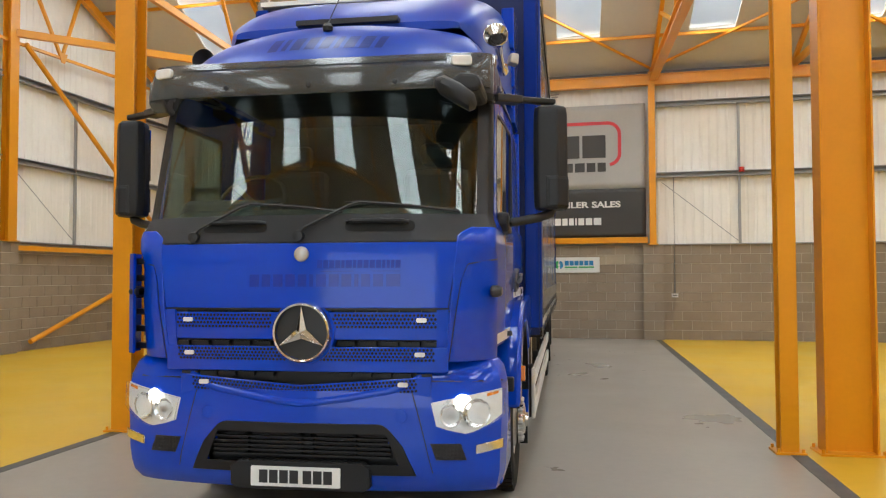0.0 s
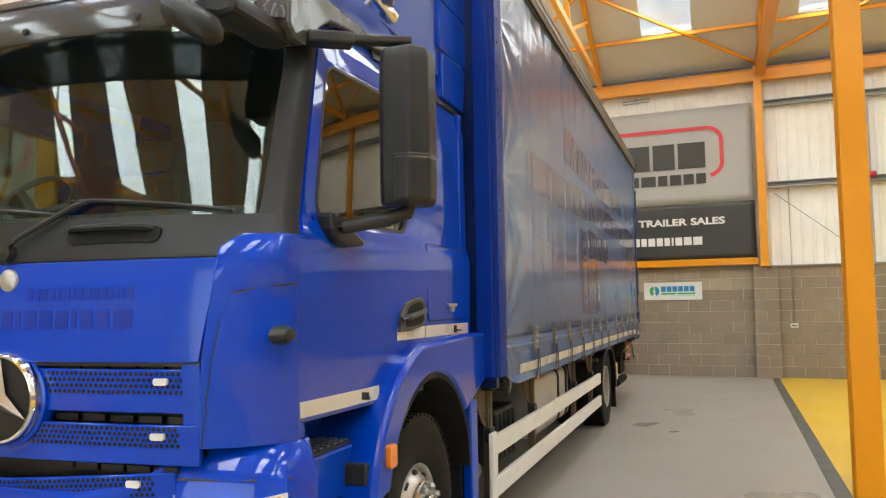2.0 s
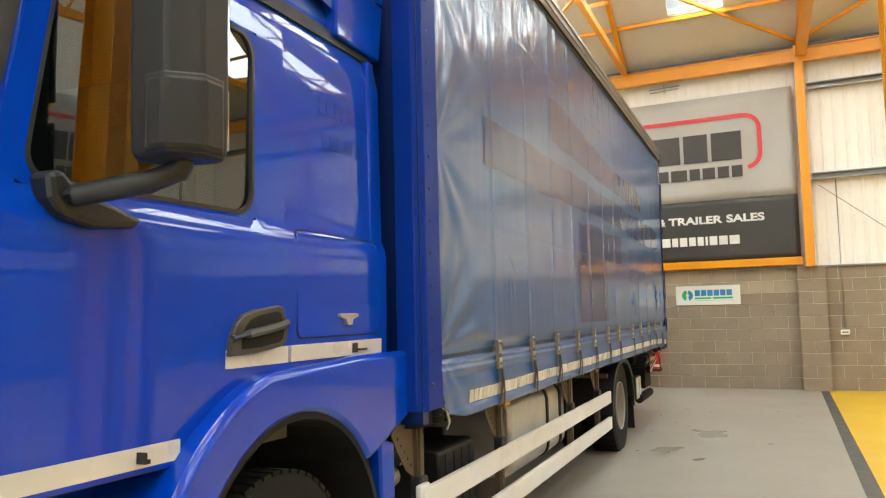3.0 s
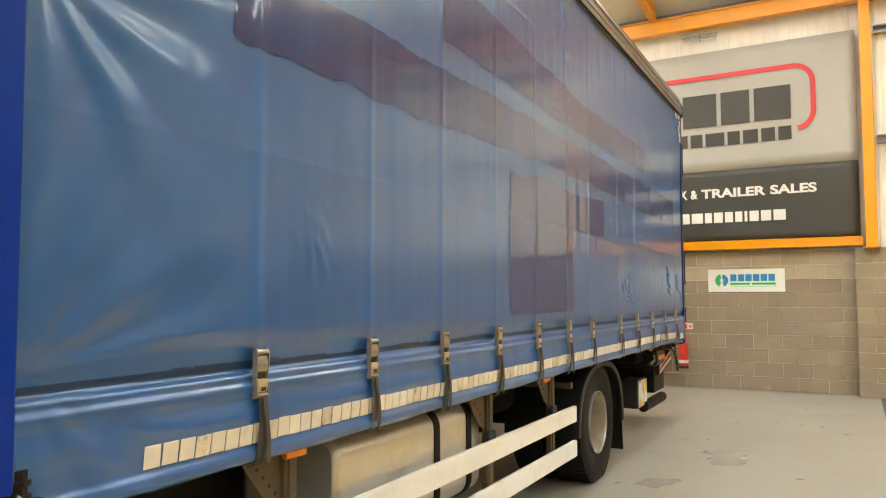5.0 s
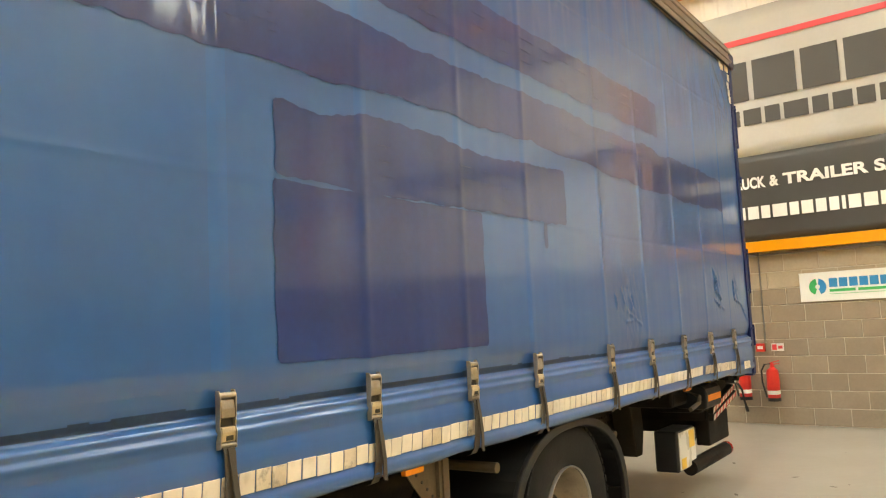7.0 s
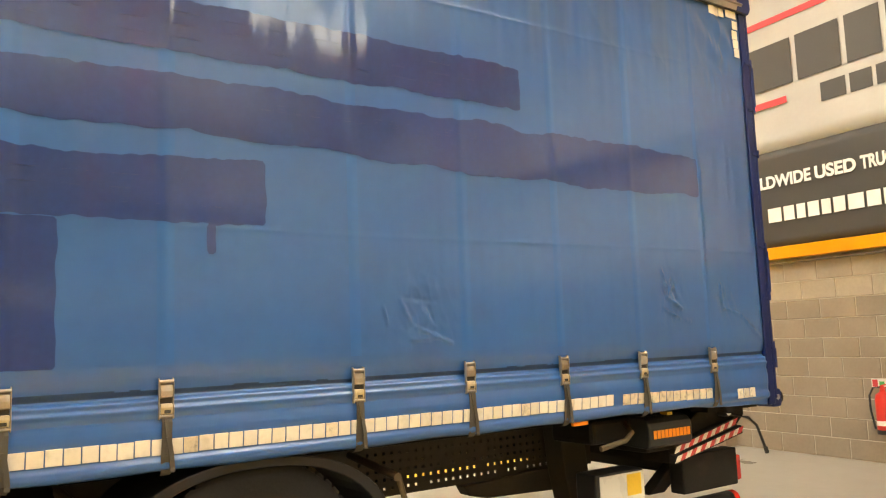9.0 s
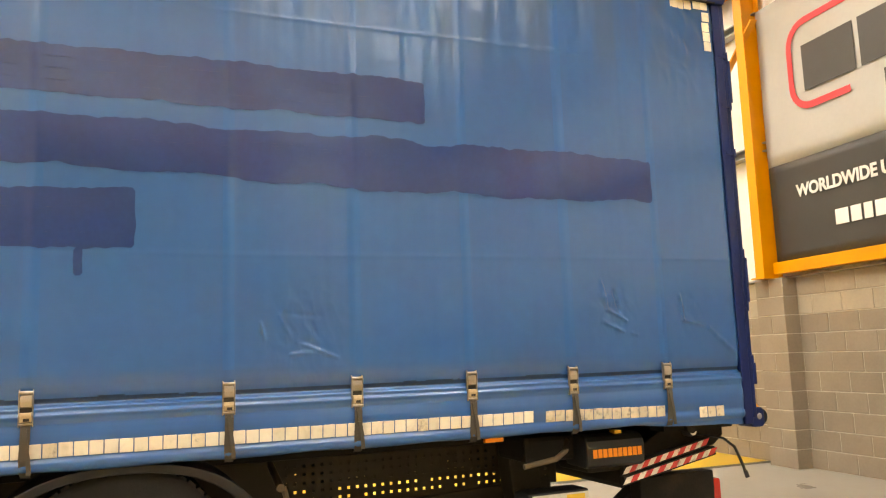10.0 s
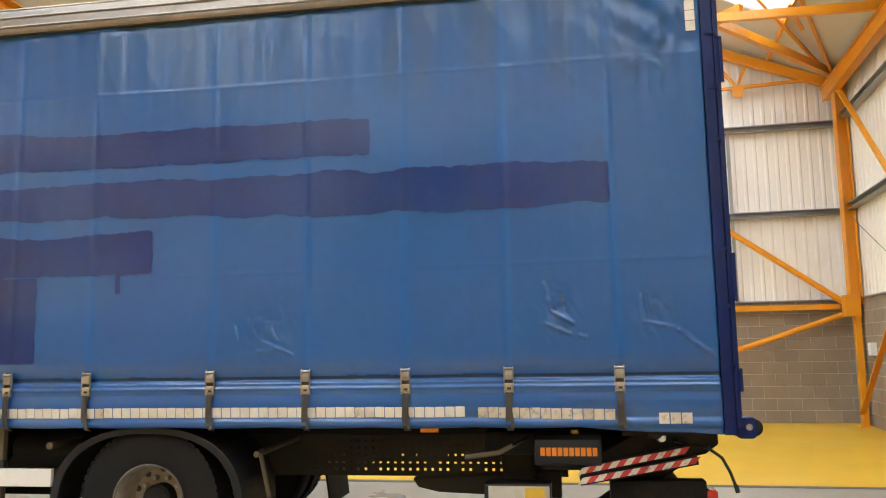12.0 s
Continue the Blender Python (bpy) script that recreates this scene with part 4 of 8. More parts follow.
M_SEAT = mat("grey_seat_cloth", (0.06, 0.06, 0.065), 0.9, vary=0.2, scale=30)
M_GHOST = mat("ghost_of_removed_print", (0.0008, 0.028, 0.36), 0.42, vary=0.04, coat=1.0, coat_rough=0.14, spec=0.05)
M_GHOST_SIDE = mat("ghost_of_side_print", (0.0003, 0.044, 0.46), 0.4, vary=0.05, coat=0.9, coat_rough=0.06, spec=0.05)
M_GHOST_ROOF = mat("ghost_of_roof_print", (0.002, 0.02, 0.17), 0.45, vary=0.06, coat=0.5, coat_rough=0.28, spec=0.12)
M_GLASS = glass("tinted_glass", (0.60, 0.76, 0.69), ior=1.5)
M_SIDE_GLASS = glass("coated_side_glass", (0.26, 0.33, 0.29), ior=1.8)
M_LENS = glass("clear_lens", (0.95, 0.96, 0.97), 0.02)
M_LAMP_ON = glow("lit_lamp", (1.0, 0.9, 0.76), 7.0)
M_LAMP_CASE = mat("silvered_lamp_housing", (0.84, 0.84, 0.83), 0.34, metal=0.3, vary=0.15, scale=14)
M_REFLECTOR = mat("chromed_reflector", (0.88, 0.88, 0.87), 0.26, metal=0.9, vary=0.05, scale=20)
M_SMALL_LAMP = mat("white_marker_lens", (0.75, 0.75, 0.72), 0.2, coat=0.5)

truck = thing("curtainside_truck", "blue two-axle curtainside lorry with glossy cab, parked with headlamps lit", "truck")

# -- cab shell: sections up the height, with openings for the glass --
CAB_Z = [1.03, 1.2, 1.335, 1.5, 1.72, 1.79, 1.83, 1.87, 2.0, 2.2, 2.4, 2.58, 2.68, 2.74, 2.80, 2.84, 2.88, 2.92, 2.95, 2.98, 3.01, 3.04, 3.07, 3.10, 3.125, 3.15, 3.17, 3.19, 3.21, 3.225, 3.24, 3.25]
_W = [(1.03, 1.118), (1.5, 1.13), (1.79, 1.134), (1.83, 1.126), (1.87, 1.110), (2.58, 1.102), (2.68, 1.082), (2.8, 1.045), (2.92, 1.02), (3.04, 0.97), (3.14, 0.90), (3.21, 0.80), (3.25, 0.66)]
_Y = [(1.03, 0.03), (1.34, 0.0), (1.55, 0.008), (1.72, 0.03), (1.87, 0.06), (2.58, 0.20), (2.8, 0.27), (2.92, 0.34), (3.04, 0.45), (3.14, 0.60), (3.21, 0.80), (3.25, 1.05)]
_BOW = [(1.03, 0.05), (1.72, 0.06), (1.87, 0.135), (2.58, 0.235), (2.9, 0.27), (3.25, 0.30)]
_CORNER = [(1.03, 0.22), (1.55, 0.22), (1.72, 0.18), (1.87, 0.14), (2.58, 0.055), (2.9, 0.08), (3.25, 0.19)]
CAB_REAR, CAB_Y0, TAPER = 2.34, 0.24, 0.045


def lerp_table(tab, z):
    for (a, va), (b, vb) in zip(tab, tab[1:]):
        if z <= b:
            k = max(0.0, (z - a) / (b - a))
            if a < 2.57 or len(tab) < 10:
                return va + (vb - va) * k
            # a soft curve through the roof's sections
            i = [q[0] for q in tab].index(a)
            pa, pb = tab[max(0, i - 1)], tab[min(len(tab) - 1, i + 2)]
            ta, tb = (vb - pa[1]) / (b - pa[0]) * (b - a), (pb[1] - va) / (pb[0] - a) * (b - a)
            return (2 * k ** 3 - 3 * k * k + 1) * va + (k ** 3 - 2 * k * k + k) * ta + (3 * k * k - 2 * k ** 3) * vb + (k ** 3 - k * k) * tb
    return tab[-1][1]


def cab_front(s, z, off=0.0):
    """A point on the cab's front; s runs from -1 (off side) to 1 (near side)."""
    w, y = lerp_table(_W, z), lerp_table(_Y, z)
    a = min(1.0, abs(s))
    bow = lerp_table(_BOW, z) * a * a + lerp_table(_CORNER, z) * (1 - (1 - a ** 5) ** (1 / 5))
    n = Vector((math.copysign(a ** 5, s), -math.sqrt(max(0.02, 1 - a ** 10)), 0.0)).normalized()
    return Vector(((w - TAPER) * s, y + bow, z)) + n * off


def corner_front(s, z, off=0.0):
    """The deflectors' own surface: it turns to the side in a wide sweep, squarer towards the top."""
    w, y = lerp_table(_W, z), lerp_table(_Y, z)
    a = min(1.0, abs(s))
    a1 = max(0.0, min(1.0, (a - 0.755) / 0.245))
    m = max(0.0, min(1.0, (z - 1.56) / 0.18))
    m = m * m * (3 - 2 * m)
    sweep = (1 - (1 - a1 ** 1.7) ** (1 / 1.7)) * (1 - m) + (1 - (1 - a ** 5) ** (1 / 5)) * m + 0.22 * a1 * (1 - a1) * (1 - m)
    bow = lerp_table(_BOW, z) * a * a + lerp_table(_CORNER, z) * sweep
    q = a1 ** 1.1 * (1 - m) + a ** 5 * m
    n = Vector((math.copysign(q, s), -math.sqrt(max(0.02, 1 - q * q)), 0.0)).normalized()
    return Vector(((w - TAPER) * s, y + bow, z)) + n * off


def cab_side(k, z, off=0.0, side=1):
    """A point on the cab's side; k runs from 0 (front corner) to 1 (rear)."""
    w, y0 = lerp_table(_W, z), lerp_table(_Y, z) + lerp_table(_CORNER, z) + lerp_table(_BOW, z)
    return Vector((side * (w - TAPER * (1 - k) ** 3 + off), CAB_Y0 + (CAB_REAR - CAB_Y0) * k + (y0 - CAB_Y0) * (1 - k) ** 3, z))


def k_at(y):
    return (y - CAB_Y0) / (CAB_REAR - CAB_Y0)


_fs = [0.06, 0.12, 0.18, 0.27, 0.36, 0.45, 0.55, 0.64, 0.72, 0.8, 0.86, 0.895, 0.925, 0.945, 0.965, 0.975, 0.985, 0.993, 1]
FS = [-s for s in _fs[::-1]] + [0] + _fs
KS = [0.035, 0.1, 0.25, 0.4, 0.515, 0.64, 0.8, 0.95, 1.0]
K_WIN0, K_WIN1 = 0.035, 0.515


def is_glass(a, b, z0, z1):
    """Whether the cell between ring places a and b is a window."""
    if 1.86 < z0 and z1 < 2.69:
        if a[0] == "f" and b[0] == "f" and abs(a[1]) <= 0.926 and abs(b[1]) <= 0.926:
            return True
        if z1 < 2.59 and a[0] == b[0] and a[0] in "lr" and K_WIN0 <= min(a[1], b[1]) and max(a[1], b[1]) <= K_WIN1:
            return True
    return False


RING = [("l", k) for k in KS[::-1]] + [("f", s) for s in FS] + [("r", k) for k in KS]


def ring_point(p, z, off=0.0):
    if p[0] == "f":
        return cab_front(p[1], z, off)
    return cab_side(p[1], z, off, 1 if p[0] == "r" else -1)


bm = B()
grid = [[bm.verts.new(ring_point(p, z)) for p in RING] for z in CAB_Z]
for i in range(len(CAB_Z) - 1):
    for j in range(len(RING) - 1):
        a, b, z0, z1 = RING[j], RING[j + 1], CAB_Z[i], CAB_Z[i + 1]
        if is_glass(a, b, z0, z1):
            continue
        if z1 <= 1.336 and a[0] == "f" and b[0] == "f" and abs(a[1]) <= 0.8 and abs(b[1]) <= 0.8:
            continue
        if z1 <= 1.336 and a[0] != "f" and b[0] != "f":
            continue
        if z1 <= 1.721 and a[0] == "f" and b[0] == "f" and min(abs(a[1]), abs(b[1])) >= 0.79:
            continue
        f = bm.faces.new((grid[i][j], grid[i][j + 1], grid[i + 1][j + 1], grid[i + 1][j]))
        front = a[0] == "f" and b[0] == "f"
        if front and z0 >= (1.71 if max(abs(a[1]), abs(b[1])) < 0.9 else 1.78) and z1 <= 2.82:
            f.material_index = 1
        if z0 >= 2.79:
            f.material_index = 2
        if not front and z0 >= 1.86 and z1 <= 2.59 and max(a[1] if a[0] != "f" else 0, b[1] if b[0] != "f" else 0) <= 0.036:
            f.material_index = 0
bm.faces.new([g for g in grid[-1]])
for i in range(len(CAB_Z) - 1):
    bm.faces.new((grid[i][-1], grid[i][0], grid[i + 1][0], grid[i + 1][-1]))
part("cab_shell", bm, [M_BLUE, M_GREY_PLASTIC, M_BLUE_ROOF], truck, "glossy blue cab shell", smooth=True)


def patch(name, fn, us, zs, material, parent, label="", thick=0.012, bevel=0.0, hole=None):
    """A panel following a surface: fn(u, z, offset), with real thickness."""
    bm = B()
    lay = [[[bm.verts.new(fn(u, z, o)) for u in us] for z in zs] for o in (0.0, thick)]
    nz, nu = len(zs), len(us)
    keep = [[not (hole and hole((us[j] + us[j + 1]) / 2, (zs[i] + zs[i + 1]) / 2)) for j in range(nu - 1)] for i in range(nz - 1)]
    for i in range(nz - 1):
        for j in range(nu - 1):
            if not keep[i][j]:
                continue
            bm.faces.new((lay[1][i][j], lay[1][i][j + 1], lay[1][i + 1][j + 1], lay[1][i + 1][j]))
            bm.faces.new((lay[0][i + 1][j], lay[0][i + 1][j + 1], lay[0][i][j + 1], lay[0][i][j]))
            for di, dj, e in ((-1, 0, ((i, j), (i, j + 1))), (1, 0, ((i + 1, j), (i + 1, j + 1))), (0, -1, ((i, j), (i + 1, j))), (0, 1, ((i, j + 1), (i + 1, j + 1)))):
                ni, nj = i + di, j + dj
                if not (0 <= ni < nz - 1 and 0 <= nj < nu - 1 and keep[ni][nj]):
                    (a, b), (c, d) = e
                    bm.faces.new((lay[0][a][b], lay[0][c][d], lay[1][c][d], lay[1][a][b]))
    return part(name, bm, material, parent, label, smooth=True, bevel=bevel)


def span(a, b, n):
    return [a + (b - a) * i / n for i in range(n + 1)]


ZG = [1.87, 1.93, 2.0, 2.1, 2.2, 2.3, 2.4, 2.5, 2.58]
ZW = ZG + [2.68]
ws = patch("windscreen", cab_front, [s for s in FS if abs(s) <= 0.926], ZW, M_GLASS, truck, "large tinted windscreen", thick=0.006)
ws.visible_shadow = False
for side in (1, -1):
    sg = patch("side_window", lambda k, z, o, sd=side: cab_side(k, z, o - 0.004 + 1.106 - lerp_table(_W, z), sd), span(0.035, 0.515, 16), ZG, M_SIDE_GLASS, truck, thick=0.005)
    sg.visible_shadow = False

# windscreen surround: black header and scuttle with grab recesses
def scuttle_edge(s):
    """Height of the rounded corner where the deflector meets the dark panel."""
    return 1.715 + 0.08 * math.sqrt(max(0.0, min(1.0, (abs(s) - 0.805) / 0.075)))


patch("scuttle_panel", cab_front, span(-0.966, 0.966, 90), span(1.715, 1.795, 10) + [1.82, 1.875], M_GREY_PLASTIC, truck, "matt dark grey panel below the windscreen", thick=0.012, hole=lambda q, z: abs(q) > 0.80 and z < scuttle_edge(q) - 0.012)
for x0 in (-0.62, 0.25):
    bm = B()
    # near-black plate in place of a hollow, the recess shade is its colour
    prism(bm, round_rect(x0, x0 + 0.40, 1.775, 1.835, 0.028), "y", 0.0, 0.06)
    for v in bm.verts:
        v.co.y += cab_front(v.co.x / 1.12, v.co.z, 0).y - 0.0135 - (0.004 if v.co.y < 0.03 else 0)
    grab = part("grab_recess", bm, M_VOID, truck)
    bm = B()
    pipe(bm, [cab_front(x / 1.12, z, o) for x, z, o in ((x0 + 0.02, 1.825, 0.012), (x0 + 0.05, 1.832, 0.034), (x0 + 0.2, 1.836, 0.038), (x0 + 0.35, 1.832, 0.034), (x0 + 0.38, 1.825, 0.012))], 0.014, 8)
    part("grab_handle", bm, M_LIP, grab, smooth=True)
# pillar trims
for sd in (1, -1):
    patch("windscreen_pillar", lambda s, z, o, sd=sd: cab_front(s * sd, z, o), [0.922, 0.94, 0.955, 0.97, 0.985, 1.0], [1.79, 1.87, 2.1, 2.35, 2.6, 2.69], M_GREY_PLASTIC, truck, thick=0.008)


def side_plate(name, fn, outline, o0, o1, material, parent, label="", bevel=0.0):
    """A plate of a given outline (y, z) on the cab's side."""
    bm = B()
    a, b = ([bm.verts.new(fn(k_at(y), z, o)) for y, z in outline] for o in (o0, o1))
    n = len(outline)
    for i in range(n):
        bm.faces.new((a[i], a[(i + 1) % n], b[(i + 1) % n], b[i]))
    bm.faces.new(a[::-1])
    bm.faces.new(b)
    bmesh.ops.recalc_face_normals(bm, faces=bm.faces[:])
    return part(name, bm, material, parent, label, bevel=bevel)


# doors: proud panels with the window opening
def door_hole(k, z):
    if z < 1.2 and k > 0.36:
        return True
    return K_WIN0 + 0.01 < k < K_WIN1 + 0.01 and 1.87 < z < 2.55


K_D0, K_D1 = k_at(0.255), k_at(1.52)
for sd in (1, -1):
    side_fn = lambda k, z, o, sd=sd: cab_side(k, z, o, sd)
    patch("door_gap", side_fn, [K_D0 - 0.004, K_D1 * 0.5, K_D1 + 0.003], [1.095, 1.3, 1.6, 1.865], M_BLACK, truck, thick=0.003)
    patch("door_gap", side_fn, [K_D1 - 0.004, K_D1 + 0.003], [1.865, 2.1, 2.4, 2.64], M_BLACK, truck, thick=0.003)
    door = patch("door", side_fn, [K_D0, 0.025, K_WIN0 + 0.01, 0.12, 0.25, 0.4, 0.5, K_WIN1 + 0.01, 0.57, K_D1], [1.10, 1.2, 1.3, 1.5, 1.7, 1.79, 1.83, 1.87, 1.9, 2.1, 2.3, 2.5, 2.55, 2.63], M_BLUE, truck, "glossy blue cab door", thick=0.011, hole=door_hole)
    # rounded corners of the window opening, then its rubber seal
    ka, kb, za_, zb_ = K_WIN0 + 0.01, K_WIN1 + 0.01, 1.87, 2.55
    for nm, mt, grow, o1 in (("window_frame", M_BLUE, 0.0, 0.011), ("window_seal", M_BLACK, 1.0, 0.013)):
        inner, outer = [], []
        aspect = CAB_REAR - 0.4
        rr = round_rect(ka * aspect + 0.012, kb * aspect - 0.012, za_ + 0.012, zb_ - 0.012, 0.085, 6)
        if grow:
            seal_o, seal_i = rr, round_rect(ka * aspect + 0.026, kb * aspect - 0.026, za_ + 0.026, zb_ - 0.026, 0.075, 6)
        else:
            cx, cz = (ka + kb) / 2 * aspect, (za_ + zb_) / 2
            hx, hz_ = (kb - ka) / 2 * aspect, (zb_ - za_) / 2
            seal_i = rr
            seal_o = []
            for px, pz in rr:
                dx, dz = px - cx, pz - cz
                g = min(hx / abs(dx) if abs(dx) > 1e-6 else 9, hz_ / abs(dz) if abs(dz) > 1e-6 else 9)
                seal_o.append((cx + dx * g, cz + dz * g))
        bm = B()
        loops = []
        for pts, o in ((seal_o, 0.002), (seal_o, o1), (seal_i, o1), (seal_i, 0.0)):
            loops.append([bm.verts.new(side_fn(px / aspect, pz, o)) for px, pz in pts])
        n_ = len(seal_o)
        for la_, lb_ in zip(loops, loops[1:]):
            for i in range(n_):
                bm.faces.new((la_[i], la_[(i + 1) % n_], lb_[(i + 1) % n_], lb_[i]))
        part(nm, bm, mt, door)
    # chrome-bright waist moulding
    patch("waist_strip", side_fn, [K_D0 + 0.003, k_at(0.6), k_at(0.95)], [1.115, 1.175], M_WHITE_STRIP, door, "white reflective strip", thick=0.014)
    patch("waist_strip", side_fn, [k_at(1.16), k_at(1.35), k_at(1.515)], [1.365, 1.425], M_WHITE_STRIP, door, "white reflective strip", thick=0.014)
    bm = B()
    box(bm, sd * 1.10, sd * 1.1475, 0.795, 0.803, 1.13, 1.162)
    box(bm, sd * 1.10, sd * 1.1475, 0.803, 0.815, 1.13, 1.142)
    part("strip_label", bm, M_BLACK, door)
    # handle: a D-shaped surround, a dark cup and the grip across it
    def d_shape(k):
        pts = [(1.165, 1.405), (1.172, 1.455), (1.195, 1.505), (1.235, 1.538), (1.30, 1.556), (1.44, 1.572), (1.468, 1.566), (1.488, 1.53), (1.498, 1.475), (1.488, 1.44), (1.455, 1.425), (1.30, 1.408)]
        cy, cz = 1.335, 1.487
        return [(cy + (y - cy) * k, cz + (z - cz) * k) for y, z in pts]
    bm = B()
    prism(bm, d_shape(1.0), "x", sd * 1.128, sd * 1.153)
    cup = part("handle_surround", bm, M_HANDLE, door, "dark grey handle surround", bevel=0.006)
    bm = B()
    prism(bm, [(y + 0.012, z) for y, z in d_shape(0.74)], "x", sd * 1.14, sd * 1.1545)
    part("handle_cup", bm, M_VOID, cup)
    bm = B()
    pipe(bm, [(sd * 1.15, 1.175, 1.462), (sd * 1.166, 1.24, 1.475), (sd * 1.17, 1.36, 1.49), (sd * 1.166, 1.45, 1.502), (sd * 1.15, 1.492, 1.508)], 0.015, 8)
    part("handle", bm, M_HANDLE, cup, smooth=True)
    # locker hatch and rear strip
    side_plate("locker_gap", side_fn, round_rect(1.587, 2.261, 1.446, 1.864, 0.034), 0.0, 0.002, M_VOID, truck)
    lock = side_plate("locker_hatch", side_fn, round_rect(1.592, 2.256, 1.451, 1.859, 0.03), 0.001, 0.005, M_BLUE, truck, "blue locker hatch behind the door", bevel=0.003)
    # faint ghosts of removed lettering on the rear panel
    for z0, z1, y0, widths in ((2.36, 2.43, 1.80, (0.05, 0.055, 0.045, 0.04, 0.055, 0.06, 0.05)), (2.22, 2.28, 1.82, (0.05, 0.05, 0.055, 0.05, 0.04, 0.05))):
        for w in widths:
            side_plate("ghost_bar", side_fn, [(y0, z0), (y0 + w, z0), (y0 + w, z1), (y0, z1)], 0.0, 0.0012, M_GHOST_SIDE, truck)
            y0 += w + 0.012
    bm = B()
    prism(bm, [(1.89, 1.540), (2.04, 1.540), (2.04, 1.526), (1.995, 1.515), (1.985, 1.492), (1.945, 1.492), (1.935, 1.515), (1.89, 1.526)], "x", sd * 1.13, sd * 1.149)
    part("latch", bm, M_ALU, lock, bevel=0.004)
    patch("waist_strip", side_fn, [k_at(1.54), k_at(1.9), k_at(2.27)], [1.365, 1.425], M_WHITE_STRIP, truck, "white reflective strip", thick=0.01)
    bm = B()
    box(bm, sd * 1.135, sd * 1.145, 2.0, 2.035, 1.375, 1.415)
    box(bm, sd * 1.135, sd * 1.145, 2.05, 2.12, 1.382, 1.39)
    part("strip_label", bm, M_BLACK, truck)
    # dark roof gutter trim behind the door
    patch("gutter_trim", side_fn, [k_at(0.95), k_at(1.4), k_at(1.8), k_at(2.30)], [2.70, 2.77], M_GREY_PLASTIC, truck, "dark trim along the cab roof", thick=0.012)

# front flap below the scuttle
def tapered(s, z, o=0.0):
    return cab_front(s * (0.775 + 0.05 * (z - 1.33) / 0.38), z, o)


flap = patch("front_flap", tapered, span(-1, 1, 22), [1.338, 1.4, 1.5, 1.6, 1.71], M_BLUE_FLAP, truck, "smooth blue front flap with ghosted lettering", thick=0.012, bevel=0.004)
patch("flap_gap", tapered, span(-1.005, 1.005, 22), [1.325, 1.5, 1.716], M_BLACK, truck, thick=0.003)


def bars_on_front(name, x0, x1, z0, z1, widths, gap, off, material, parent, lean=0.0):
    bm = B()
    total = sum(widths)
    k = (x1 - x0 - gap * (len(widths) - 1)) / total
    x = x0
    for w in widths:
        q = []
        for o in (off, off + 0.0008):
            for xx, zz in ((x, z0), (x + w * k, z0), (x + w * k + lean, z1), (x + lean, z1)):
                q.append(bm.verts.new(cab_front(xx / lerp_table(_W, zz), zz, o)))
        for f in ((0, 1, 2, 3), (4, 7, 6, 5), (0, 4, 5, 1), (1, 5, 6, 2), (2, 6, 7, 3), (3, 7, 4, 0)):
            bm.faces.new([q[i] for i in f])
        x += w * k + gap
    return split_part(name, bm, material, parent, "faint ghost of removed lettering")


bars_on_front("ghost_bar", -0.32, 0.60, 1.46, 1.53, [1, .9, 1, 1, .9, .4, 1, 1, 1, .4, .9, 1, 1.4], 0.018, 0.0122, M_GHOST, flap)
bars_on_front("ghost_bar", 0.10, 0.60, 1.565, 1.61, [.8, .8, .8, .8, .5, 1, .5, .8, .8, .8, .8, .5, .5, .5, .8], 0.008, 0.0122, M_GHOST, flap)
bars_on_front("ghost_line", 0.12, 0.60, 1.545, 1.549, [1], 0.0, 0.0122, M_GHOST, flap)
for k in range(5):
    bars_on_front("ghost_bar", -0.38 + 0.006 * k, 0.40 + 0.006 * k, 2.93 + 0.02 * k, 2.95 + 0.02 * k, [1, .5, 1, 1, 1, .5, 1, 1, .7], 0.03, 0.003, M_GHOST_ROOF, truck, lean=0.006)
# round badge
bm = B()
lathe(bm, [(0.001, -0.02), (0.03, -0.018), (0.042, -0.01), (0.045, 0.0), (0.001, 0.0)], (0.0, cab_front(0, 1.645, 0.012).y, 1.645), "y", 24)
part("round_badge", bm, M_ALU, flap, smooth=True)

